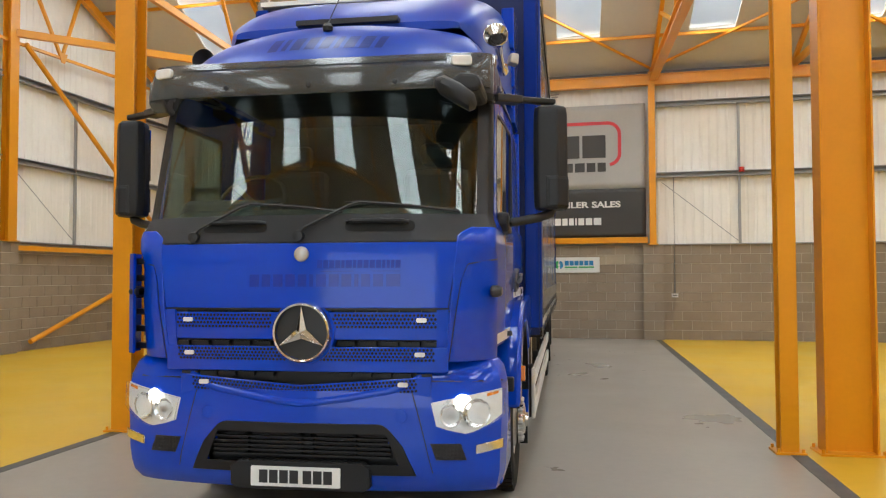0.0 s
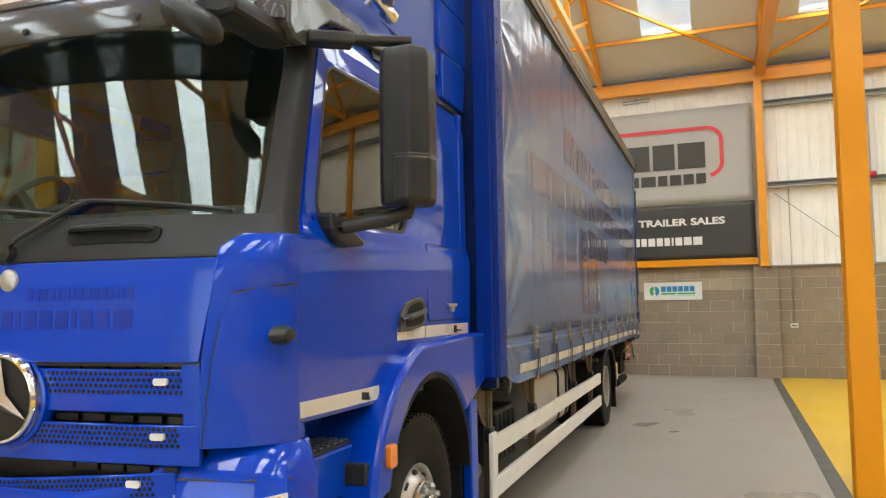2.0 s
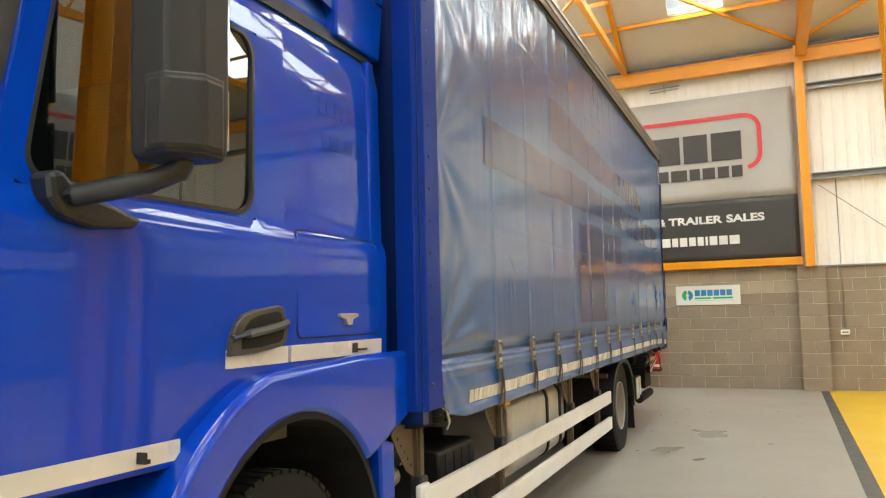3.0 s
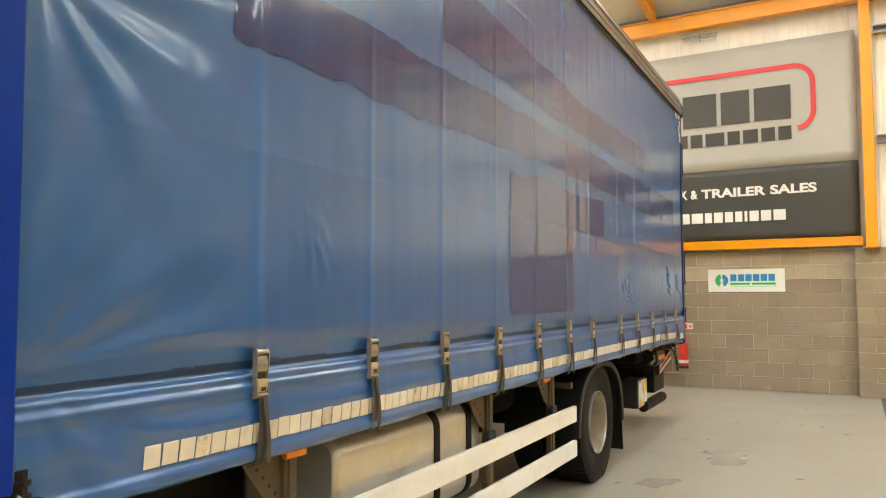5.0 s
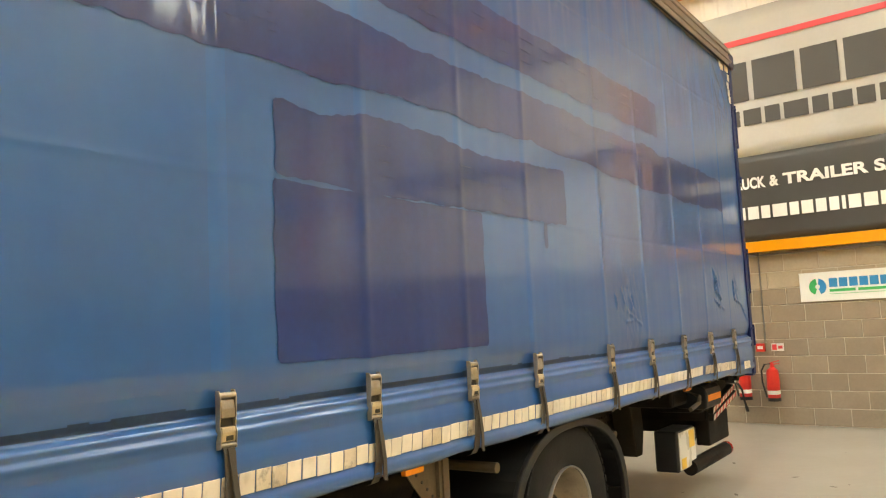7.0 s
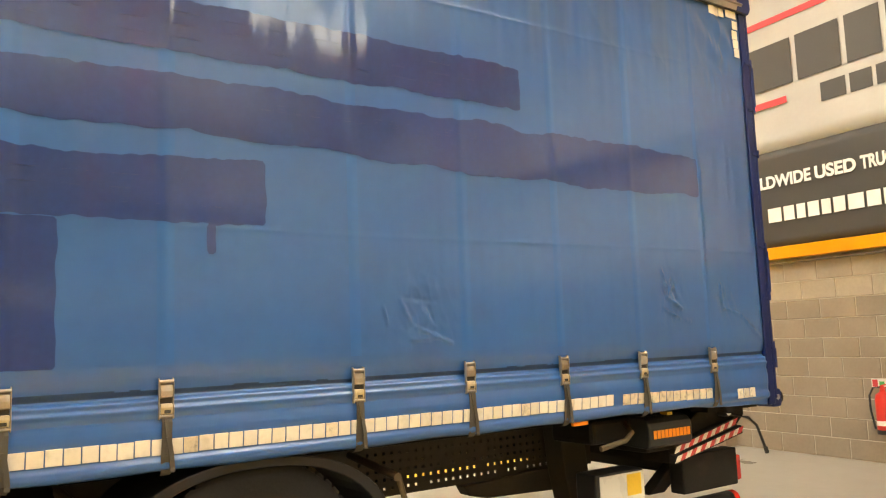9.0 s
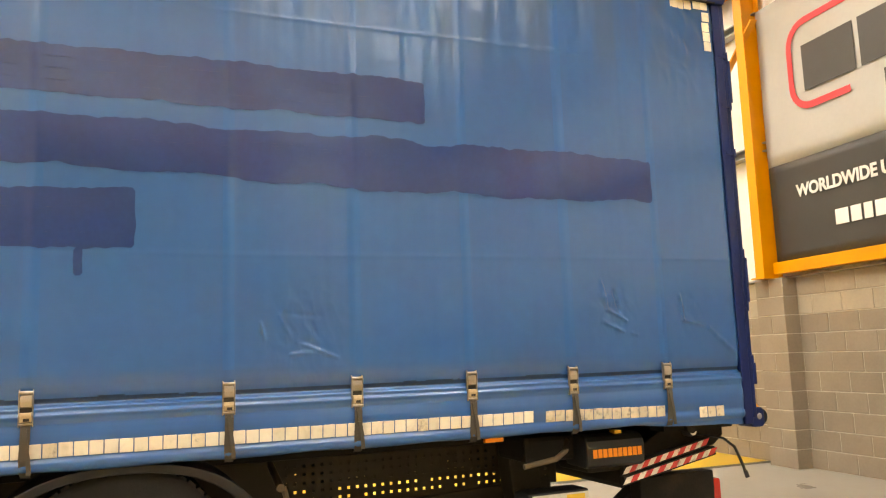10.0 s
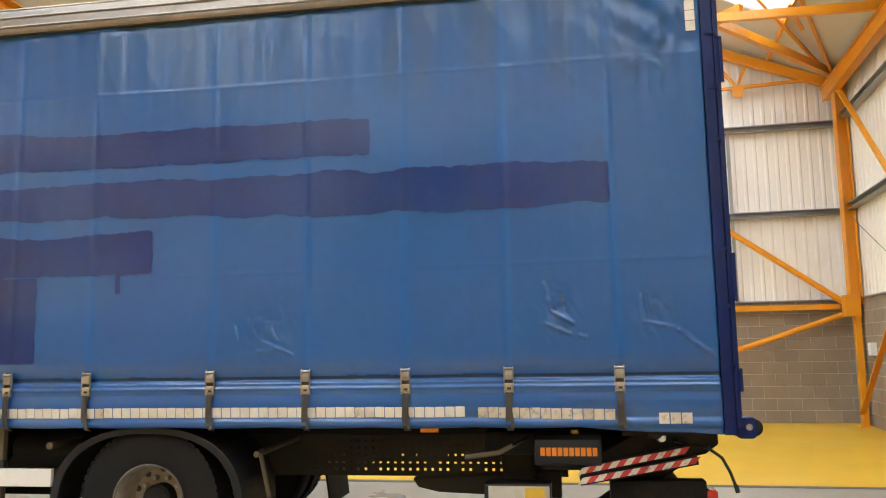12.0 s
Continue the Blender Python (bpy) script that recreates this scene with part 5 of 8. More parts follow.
# corner air deflectors
for sd in (1, -1):
    def fn(s, z, o, sd=sd):
        # the inner edge leans in towards the foot, the top inner corner is rounded
        s1 = 1 - (1 - min(s, 1.0)) * (1.22 if z > 1.7 else 1.22 + 0.28 * (1.7 - z) / 0.66)
        zz = 1.035 + (z - 1.035) * (scuttle_edge(s1) + 0.004 - 1.035) / 0.715
        if s <= 1:
            return corner_front(s1 * sd, zz, o - 0.006)
        return cab_side(s - 1, zz, o - 0.006, sd)
    patch("corner_deflector", fn, span(0.845, 0.9, 10) + span(0.91, 0.94, 4) + span(0.95, 0.999, 12) + [1.0, 1.004, 1.01, 1.0 + K_D0 - 0.012], span(1.035, 1.7, 12) + [1.725, 1.75], M_BLUE, truck, "curved blue corner air deflector", thick=0.02, bevel=0.008)

    def step_fn(u, v, o, sd=sd):
        # a second panel on the first, its inner top corner rounded
        top = 1.578 + 0.035 * u - (0.075 * (1 - u / 0.14) ** 2 if u < 0.14 else 0)
        z = 1.04 + (top - 1.04) * v
        s_in = 0.795 + 0.052 * (z - 1.1) / 0.45
        if u <= 0.9:
            return corner_front(sd * (s_in + (1 - s_in) * u / 0.9), z, 0.006 + o)
        return cab_side((u - 0.9) / 0.1 * (K_D0 - 0.011), z, 0.006 + o, sd)
    patch("deflector_gap", lambda u, v, o, f=step_fn: f(u, v, o + 0.0015), [-0.025] + span(0, 0.14, 8) + span(0.17, 0.68, 14) + span(0.7, 0.9, 20) + [0.93, 0.965, 1.0], span(0, 1.0, 12) + [1.014], M_BLACK, truck, thick=0.008)
    patch("deflector_panel", step_fn, span(0, 0.14, 8) + span(0.17, 0.68, 14) + span(0.7, 0.9, 20) + [0.93, 0.965, 1.0], span(0, 1, 14), M_BLUE, truck, thick=0.014, bevel=0.005)
    bm = B()
    lathe(bm, [(0.001, 0.06), (0.03, 0.055), (0.045, 0.03), (0.045, 0.0), (0.03, -0.01)], (0, 0, 0), "x", 16)
    bm.transform(Matrix.Translation((sd * 1.08, 0.165, 1.43)) @ Matrix.Diagonal((1.0, 1.35, 0.75, 1)) @ Matrix.Rotation(radians(0 if sd > 0 else 180), 4, "Z"))
    part("side_indicator", bm, M_BLACK, truck, smooth=True)

bm = B()
prism(bm, [(-1.09, 0.10), (-1.135, 0.135), (-1.158, 0.20), (-1.165, 0.30), (-1.150, 0.30), (-1.143, 0.205), (-1.12, 0.15), (-1.085, 0.12)], "z", 1.06, 1.66)
blade = part("deflector_blade", bm, M_BLUE, truck, "blue air deflector blade with dark slots", smooth=True)
for z in span(1.09, 1.61, 5):
    bm = B()
    prism(bm, [(-1.05, 0.20), (-1.147, 0.235), (-1.152, 0.29), (-1.05, 0.29)], "z", z - 0.012, z + 0.024)
    part("blade_rib", bm, M_BLACK, blade)

# grille: dark backing, three blue perforated bars, side cheeks
bm = B()
prism(bm, [(-0.83, 0.86), (0.83, 0.86), (0.83, 1.33), (-0.83, 1.33)], "y", 0.10, 0.16)
part("grille_backing", bm, M_BLACK, truck)
for sd in (1, -1):
    patch("grille_cheek", lambda s, z, o, sd=sd: cab_front(s * sd, max(z, 1.03), o) + Vector((0, 0, z - max(z, 1.03))), [0.72, 0.74, 0.76, 0.78], [1.0, 1.03, 1.2, 1.33], M_BLUE, truck, thick=0.014)


def grille_bar(za, zb, half, droop=0.0, lip=0.03, fwd=0.0):
    """A blue grille bar with a perforated face and a smooth lip under it."""
    def fn(x, v, o):
        z = za + (zb - za) * v
        y = cab_front(x / 1.12, 1.2, 0.0).y
        return Vector((x, y - fwd + 0.007 - o + 0.008 * (1 - v), z - droop * (1 - abs(x) / half)))
    b = patch("grille_bar", fn, span(-half, half, 28), [0, lip / (zb - za) * 0.9, lip / (zb - za), 0.5, 1], M_BLUE, truck, "blue perforated grille bar", thick=0.018, bevel=0.004)
    holes = B()
    rows = 4
    pitch = 0.0215
    n = int((2 * half - 0.04) / pitch)
    for r in range(rows):
        for i in range(n):
            cx = -half + 0.03 + (i + 0.5 * (r % 2)) * pitch
            if abs(cx) > half - 0.075 or (abs(cx) < 0.185 and za > 1.0):
                continue
            v = (lip + (zb - za - lip) * (r + 0.7) / (rows + 0.5)) / (zb - za)
            c = fn(cx, v, 0.0185)
            ring = [holes.verts.new(c + Vector((0.0087 * math.cos(k * math.pi / 3), 0, 0.0087 * math.sin(k * math.pi / 3)))) for k in range(6)]
            deep = [holes.verts.new(p.co + (c - p.co) * 0.25 + Vector((0, -0.0012, 0))) for p in ring]
            for k in range(6):
                holes.faces.new((ring[k], ring[(k + 1) % 6], deep[(k + 1) % 6], deep[k]))
            holes.faces.new(deep)
    h = part("perforation", holes, M_VOID, b)
    tagged(h, "rows of small dark hexagonal holes", kind="stuff")
    return b, fn


for za, zb, half, droop, lip in ((1.158, 1.314, 0.85, 0, 0.058), (0.976, 1.118, 0.84, 0, 0.056), (0.838, 0.955, 0.745, 0.055, 0.03)):
    b, fn = grille_bar(za, zb, half, droop, lip, 0.0)
    for sx in (-1, 1):
        bm = B()
        prism(bm, round_rect(-0.029, 0.029, -0.0125, 0.0125, 0.009), "y", -0.012, 0.0)
        c = fn(sx * (half - 0.155), 0.72, 0.020)
        bm.transform(Matrix.Translation(c))
        part("marker_lamp", bm, M_SMALL_LAMP, b, "small white marker lamp", smooth=True)
# slats in the dark gaps
for z, half in ((1.133, 0.78), (1.325, 0.79), (0.955, 0.72)):
    bm = B()
    for i in range(-6, 7):
        if abs(i) > 1:
            box(bm, i * half / 6.2 - 0.05, i * half / 6.2 + 0.05, 0.05, 0.07, z - 0.012, z + 0.012)
    split_part("grille_slat", bm, M_GREY_PLASTIC, truck)

# round emblem: ring, mesh disc and three tapering arms
em = (0.014, -0.008, 1.201)
bm = B()
lathe(bm, [(0.001, -0.02), (0.15, -0.012), (0.16, 0.05), (0.001, 0.06)], em, "y", 40)
disc = part("emblem_disc", bm, M_BLACK, truck, "round dark emblem with chrome ring", smooth=True)
bm = B()
lathe(bm, [(0.150, -0.02), (0.154, -0.036), (0.164, -0.04), (0.172, -0.03), (0.174, 0.05)], em, "y", 48)
part("emblem_ring", bm, M_CHROME, disc, smooth=True)
bm = B()
lathe(bm, [(0.174, 0.0), (0.186, 0.005), (0.19, 0.06)], em, "y", 48)
part("emblem_seat", bm, M_BLUE, disc, smooth=True)
bm = B()
for k in range(3):
    a = radians(90 + 120 * k)
    d, n = Vector((math.cos(a), 0, math.sin(a))), Vector((-math.sin(a), 0, math.cos(a)))
    o = Vector(em) + Vector((0, -0.03, 0))
    tip, base, top = o + d * 0.150, o, o + Vector((0, -0.03, 0))
    l, r = o + n * 0.030 + d * 0.017, o - n * 0.030 + d * 0.017
    vs = [bm.verts.new(p) for p in (tip, l, top, r, base)]
    for f in ((0, 1, 2), (0, 2, 3), (0, 4, 1), (0, 3, 4), (1, 4, 2), (2, 4, 3)):
        bm.faces.new([vs[i] for i in f])
split_part("emblem_arm", bm, M_CHROME, disc)

# -- bumper --
_BY = [(0.30, 0.085), (0.36, 0.025), (0.5, 0.0), (0.62, 0.005), (0.80, 0.008), (0.92, 0.018), (1.0, 0.055), (1.04, 0.09)]
_BW = [(0.30, 1.09), (0.4, 1.12), (0.7, 1.135), (0.9, 1.135), (1.0, 1.11), (1.04, 1.08)]


def bumper(s, z, off=0.0):
    if abs(s) <= 1:
        a = abs(s)
        w, y = lerp_table(_BW, z), lerp_table(_BY, z)
        bow = 0.11 * a * a + 0.16 * (1 - (1 - a ** 7) ** (1 / 7))
        n = Vector((math.copysign(a ** 7, s), -math.sqrt(max(0.02, 1 - a ** 14)), 0)).normalized()
        return Vector((w * s, y + bow, z)) + n * off
    w, y = lerp_table(_BW, z), lerp_table(_BY, z) + 0.27
    return Vector((math.copysign(w + off, s), y + (0.325 - y) * (abs(s) - 1), z))


BS = [-2, -1, -0.98, -0.95, -0.9, -0.84, -0.76, -0.68, -0.62, -0.5, -0.45, -0.3, -0.1, 0.1, 0.3, 0.45, 0.5, 0.62, 0.68, 0.76, 0.84, 0.9, 0.95, 0.98, 1, 2]
BZ = [0.30, 0.36, 0.42, 0.5, 0.58, 0.66, 0.72, 0.8, 0.87, 0.93, 1.0, 1.04]
bump = patch("bumper", bumper, BS, BZ, M_BLUE, truck, "glossy blue front bumper", thick=0.02,
             hole=lambda s, z: (abs(s) < (0.5 if z < 0.58 else 0.45) and 0.42 < z < 0.66) or (z > 0.87 and abs(s) < 0.62))
bm = B()
box(bm, -0.75, 0.75, 0.10, 0.16, 0.38, 0.72)
part("bumper_backing", bm, M_BLACK, truck)
# black intake surround, wider at the foot
def trapezoid(x, z):
    return x * (0.53 + (0.69 - z) * 0.48) / 0.6


def intake(u, z, off):
    # the upper corners are rounded
    zz = z - (0.055 * ((abs(u) - 0.5) / 0.1) ** 2 * max(0.0, (z - 0.57) / 0.12) if abs(u) > 0.5 else 0.0)
    return bumper(trapezoid(u, z) / 1.13, zz, 0.018 + off)


patch("intake_surround", intake, [-0.6, -0.585, -0.56, -0.535, -0.5, -0.4, -0.2, 0, 0.2, 0.4, 0.5, 0.535, 0.56, 0.585, 0.6], [0.405, 0.425, 0.455, 0.465, 0.57, 0.635, 0.645, 0.665, 0.69], M_LIP, bump, "black plastic intake surround", thick=0.014,
      hole=lambda u, z: abs(u) < 0.53 and 0.46 < z < 0.64, bevel=0.003)
for z in (0.505, 0.53, 0.555, 0.58, 0.605):
    bm = B()
    box(bm, -0.52, 0.52, 0.0, 0.03, z - 0.005, z + 0.005)
    part("intake_slat", bm, M_LIP, bump)
for x in (-0.34, -0.02, 0.05, 0.3):
    bm = B()
    box(bm, x - 0.012, x + 0.012, 0.035, 0.075, 0.49, 0.615)
    part("intake_rib", bm, M_LIP, bump)
bm = B()
prism(bm, [(-0.36, 0.475), (0.36, 0.475), (0.41, 0.44), (0.41, 0.34), (0.37, 0.315), (-0.37, 0.315), (-0.41, 0.34), (-0.41, 0.44)], "y", -0.025, 0.05)
plate_holder = part("plate_step", bm, M_LIP, bump, "dark step with tread above the plate", bevel=0.008)
bm = B()
for i in range(-9, 10):
    for sx in (1,):
        bar(bm, (i * 0.036 - 0.012, -0.025, 0.477), (i * 0.036 + 0.012, 0.03, 0.477), 0.01, 0.006)
part("step_tread", bm, M_BLACK, plate_holder)
bm = B()
prism(bm, round_rect(-0.281, 0.243, 0.336, 0.447, 0.008), "y", -0.036, -0.027)
plate = part("number_plate", bm, mat("white_plate", (0.78, 0.78, 0.76), 0.35, vary=0.02), bump, "white plate with plain dark bars")
bm = B()
for x, w in ((-0.235, 0.05), (-0.175, 0.05), (-0.115, 0.05), (-0.055, 0.05), (0.022, 0.05), (0.082, 0.05), (0.142, 0.05)):
    box(bm, x + 0.004, x + 0.004 + w, -0.0385, -0.036, 0.355, 0.428)
split_part("plate_bar", bm, M_BLACK, plate)
# tow-eye caps
for x in (-0.565, 0.575):
    bm = B()
    lathe(bm, [(0.001, -0.004), (0.036, -0.003), (0.039, 0.0)], (x, bumper(x / 1.13, 0.735, 0.02).y, 0.735), "y", 24)
    part("tow_eye_cap", bm, M_BLUE, bump, smooth=True)
# bumper seams
for sx in (-1, 1):
    patch("bumper_seam", lambda e, z, o, sx=sx: bumper(sx * (0.555 + (0.9 - z) * 0.24 + e), z, o), [-0.0025, 0.0025], [0.32, 0.42, 0.5, 0.6, 0.7, 0.8, 0.9], M_BLACK, bump, thick=0.0206)
bm = B()
pipe(bm, [bumper(x / 1.12, z, -0.003) for x, z in ((-0.74, 1.03), (-0.70, 0.97), (-0.64, 0.915), (-0.5, 0.872), (-0.25, 0.828), (-0.08, 0.805), (0.0, 0.80), (0.08, 0.805), (0.25, 0.828), (0.5, 0.872), (0.64, 0.915), (0.70, 0.97), (0.74, 1.03))], 0.031, 14)
part("bumper_lip", bm, M_BLUE, bump, "raised blue lip under the grille", smooth=True)
patch("bumper_top_gap", bumper, [-0.99, -0.9, -0.75, -0.66], [0.925, 0.932], M_BLACK, bump, thick=0.0208)
patch("bumper_top_gap", bumper, [0.66, 0.75, 0.9, 0.99], [0.925, 0.932], M_BLACK, bump, thick=0.0208)

# headlamps, corner vents and fog lamps
for sd in (1, -1):
    def lamp_fn(u, v, o, sd=sd):
        # u from the inner edge to the outer, v from the foot to the top
        s = 0.655 + 0.325 * u
        zb = 0.682 - 0.084 * u if u < 0.5 else 0.640 + 0.103 * ((u - 0.5) / 0.5) ** 1.6
        zt = 0.81 + 0.075 * u
        s += 0.026 * (1 - v) * max(0.0, 1 - u / 0.25)
        return bumper(s * sd, zb + (zt - zb) * v, 0.02 + o)
    hl = patch("headlamp", lamp_fn, span(0, 1, 12), span(0, 1, 5), M_LAMP_CASE, bump, "lit headlamp with clear lens", thick=0.004)
    for u, r in ((0.30, 0.058), (0.66, 0.074)):
        c = lamp_fn(u, 0.48, 0.006)
        n = (lamp_fn(u, 0.48, 0.02) - c).normalized()
        m4 = Matrix.Translation(c) @ n.to_track_quat("Z", "Y").to_matrix().to_4x4()
        bm = B()
        lathe(bm, [(0.012, -0.022), (r * 0.6, -0.014), (r, 0.006), (r + 0.006, 0.008), (r + 0.008, 0.0)], (0, 0, 0), "z", 24)
        bm.transform(m4)
        part("reflector", bm, M_REFLECTOR, hl, smooth=True)
        bm = B()
        lathe(bm, [(0.001, -0.006), (r * 0.42, -0.008), (r * 0.42, -0.012)] if u < 0.5 else [(0.001, -0.012), (0.02, -0.013), (0.024, -0.016)], (0, 0, 0), "z", 16)
        bm.transform(m4 @ Matrix.Translation((0, 0, 0.008)))
        part("bulb", bm, M_SMALL_LAMP if u > 0.5 else M_LENS, hl, smooth=True)
    c = lamp_fn(0.46, 0.84, 0.01)
    bm = B()
    lathe(bm, [(0.001, 0.012), (0.036, 0.009), (0.048, 0.0), (0.001, 0.0)], (0, 0, 0), "z", 18)
    bm.transform(Matrix.Translation(c) @ (lamp_fn(0.46, 0.84, 0.02) - c).to_track_quat("Z", "Y").to_matrix().to_4x4())
    part("running_lamp", bm, M_LAMP_ON, hl, "glowing running lamp", smooth=True)
    bm = B()
    for u0 in (0.80, 0.88):
        q = [bm.verts.new(lamp_fn(u, v, o)) for o in (0.005, 0.008) for u, v in ((u0, 0.86), (u0 + 0.07, 0.86), (u0 + 0.07, 0.95), (u0, 0.95))]
        for f in ((0, 1, 2, 3), (4, 7, 6, 5), (0, 4, 5, 1), (1, 5, 6, 2), (2, 6, 7, 3), (3, 7, 4, 0)):
            bm.faces.new([q[i] for i in f])
    part("indicator_lens", bm, M_AMBER, hl)
    lens = patch("lens", lambda u, v, o, f=lamp_fn: f(u, v, 0.02 + o), span(0, 1, 12), span(0, 1, 5), M_LENS, hl, thick=0.004)
    lens.visible_shadow = False
    # honeycomb vent
    vent = patch("corner_vent", lambda s, z, o, sd=sd: bumper(sd * (s + (0.585 - z) * 0.35), z, 0.02 + o), [0.655, 0.70, 0.75, 0.80], [0.495, 0.53, 0.56, 0.585], M_BLACK, bump, "black honeycomb vent", thick=0.004)
    bm = B()
    for r in range(4):
        for i in range(8):
            z = 0.505 + r * 0.022
            s = 0.665 + (i + 0.5 * (r % 2)) * 0.0175 + (0.585 - z) * 0.35
            c = bumper(sd * s, z, 0.0245)
            ring = [bm.verts.new(c + Vector((0.0095 * math.cos(k * math.pi / 3 + 0.5), 0, 0.0105 * math.sin(k * math.pi / 3 + 0.5)))) for k in range(6)]
            ring2 = [bm.verts.new(c + Vector((0.007 * math.cos(k * math.pi / 3 + 0.5), -0.002, 0.0078 * math.sin(k * math.pi / 3 + 0.5)))) for k in range(6)]
            for k in range(6):
                bm.faces.new((ring[k], ring[(k + 1) % 6], ring2[(k + 1) % 6], ring2[k]))
    part("honeycomb", bm, M_GREY_PLASTIC, vent)
    fog = patch("fog_lamp", lambda s, z, o, sd=sd: bumper(sd * s, z + (s - 0.86) * 0.25, 0.02 + o), [0.87, 0.9, 0.94, 0.965, 0.985], [0.525, 0.55, 0.575], M_CHROME, bump, "clear fog lamp", thick=0.008, bevel=0.002)
    patch("fog_lens", lambda s, z, o, sd=sd: bumper(sd * s, z + (s - 0.86) * 0.25, 0.03 + o), [0.87, 0.9, 0.94, 0.965, 0.985], [0.525, 0.55, 0.575], M_LENS, fog, thick=0.004).visible_shadow = False

# -- sun visor with bolts and marker lamps --
def visor(s, v, off=0.0):
    z = 2.555 + 0.225 * v
    a = min(1.0, abs(s))
    y = 0.03 + 0.085 * v * v + 0.15 * a * a + 0.24 * (1 - (1 - a ** 8) ** (1 / 8))
    n = Vector((math.copysign(a ** 8, s), -math.sqrt(max(0.02, 1 - a ** 16)), 0)).normalized()
    zz = z + 0.02 * (1 - a * a) + 0.06 * a * a
    return Vector((1.075 * s, y, zz)) + n * off


_sv = span(0.05, 0.8, 15) + [0.84, 0.88, 0.91, 0.935, 0.955, 0.97, 0.98, 0.99, 0.996, 1]
SV = [-s for s in _sv[::-1]] + [0] + _sv
vis = patch("sun_visor", visor, SV, span(0, 1, 6), M_GLOSS_BLACK, truck, "smoked black sun visor above the windscreen", thick=0.008)
patch("visor_rib", visor, span(-0.76, 0.76, 20), [0.78, 0.84, 0.90], M_GLOSS_BLACK, vis, thick=0.016, bevel=0.003)
patch("visor_rib", visor, span(-0.9, 0.9, 20), [0.0, 0.05], M_GLOSS_BLACK, vis, thick=0.014)
bm = B()
for s in (-0.9, -0.45, 0.03, 0.5, 0.93):
    c = visor(s, 0.22 if abs(s) < 0.8 else 0.9, 0.008)
    lathe(bm, [(0.001, -0.012), (0.012, -0.01), (0.016, 0.0)], c, "y", 10)
split_part("visor_bolt", bm, M_BLACK, vis)
for s in (-0.87, 0.84):
    bm = B()
    prism(bm, round_rect(-0.06, 0.06, -0.03, 0.03, 0.02), "y", -0.03, 0.0)
    c = visor(s, 0.72, 0.008)
    bm.transform(Matrix.Translation(c) @ Matrix.Rotation(radians(-14 if s < 0 else 14), 4, "Z"))
    part("visor_lamp", bm, M_SMALL_LAMP, vis, "white visor marker lamp", smooth=True, bevel=0.006)
# side ends of the visor: grey mouldings arching over the door
for sd in (1, -1):
    bm = B()
    prism(bm, [(0.24, 2.60), (0.30, 2.555), (0.37, 2.548), (0.43, 2.595), (0.49, 2.66), (0.58, 2.715), (0.75, 2.738), (1.17, 2.752), (1.17, 2.776), (0.85, 2.80), (0.5, 2.81), (0.32, 2.79), (0.25, 2.73)], "x", sd * 0.98, sd * 1.084)
    part("visor_end", bm, M_VISOR_END, vis, "grey moulded visor end", bevel=0.02)

# -- roof air deflector and horns --
bm = B()
DEF = [(0.92, 0.80, 3.20, 3.26), (1.1, 0.92, 3.1, 3.40), (1.4, 1.0, 2.98, 3.57), (1.8, 1.06, 2.9, 3.73), (2.2, 1.095, 2.8, 3.83), (2.36, 1.095, 2.8, 3.84)]
rings = []
for j in range(21):
    q = j / 20 * (len(DEF) - 1)
    i0 = min(int(q), len(DEF) - 2)
    k = q - i0
    c0, c1, c2, c3 = DEF[max(0, i0 - 1)], DEF[i0], DEF[i0 + 1], DEF[min(len(DEF) - 1, i0 + 2)]
    y, w, z0, z1 = (0.5 * (2 * b_ + (c_ - a_) * k + (2 * a_ - 5 * b_ + 4 * c_ - d_) * k * k + (3 * b_ - a_ - 3 * c_ + d_) * k ** 3) for a_, b_, c_, d_ in zip(c0, c1, c2, c3))
    pts = []
    for i in range(33):
        a = math.pi * i / 32
        cx, sx = math.cos(a), math.sin(a)
        x = w * math.copysign(abs(cx) ** 0.32, cx)
        pts.append(bm.verts.new((x, y, z0 + (z1 - z0) * (sx ** 0.42))))
    rings.append(pts)
for a, b in zip(rings, rings[1:]):
    for i in range(32):
        bm.faces.new((a[i], a[i + 1], b[i + 1], b[i]))
bm.faces.new(rings[0][::-1])
bm.faces.new(rings[-1])
deflector = part("roof_deflector", bm, M_BLUE_ROOF, truck, "blue roof air deflector", smooth=True)
bm = B()
box(bm, -0.34, 0.38, 0.86, 0.96, 3.255, 3.29)
part("deflector_slot", bm, M_BLACK, deflector)
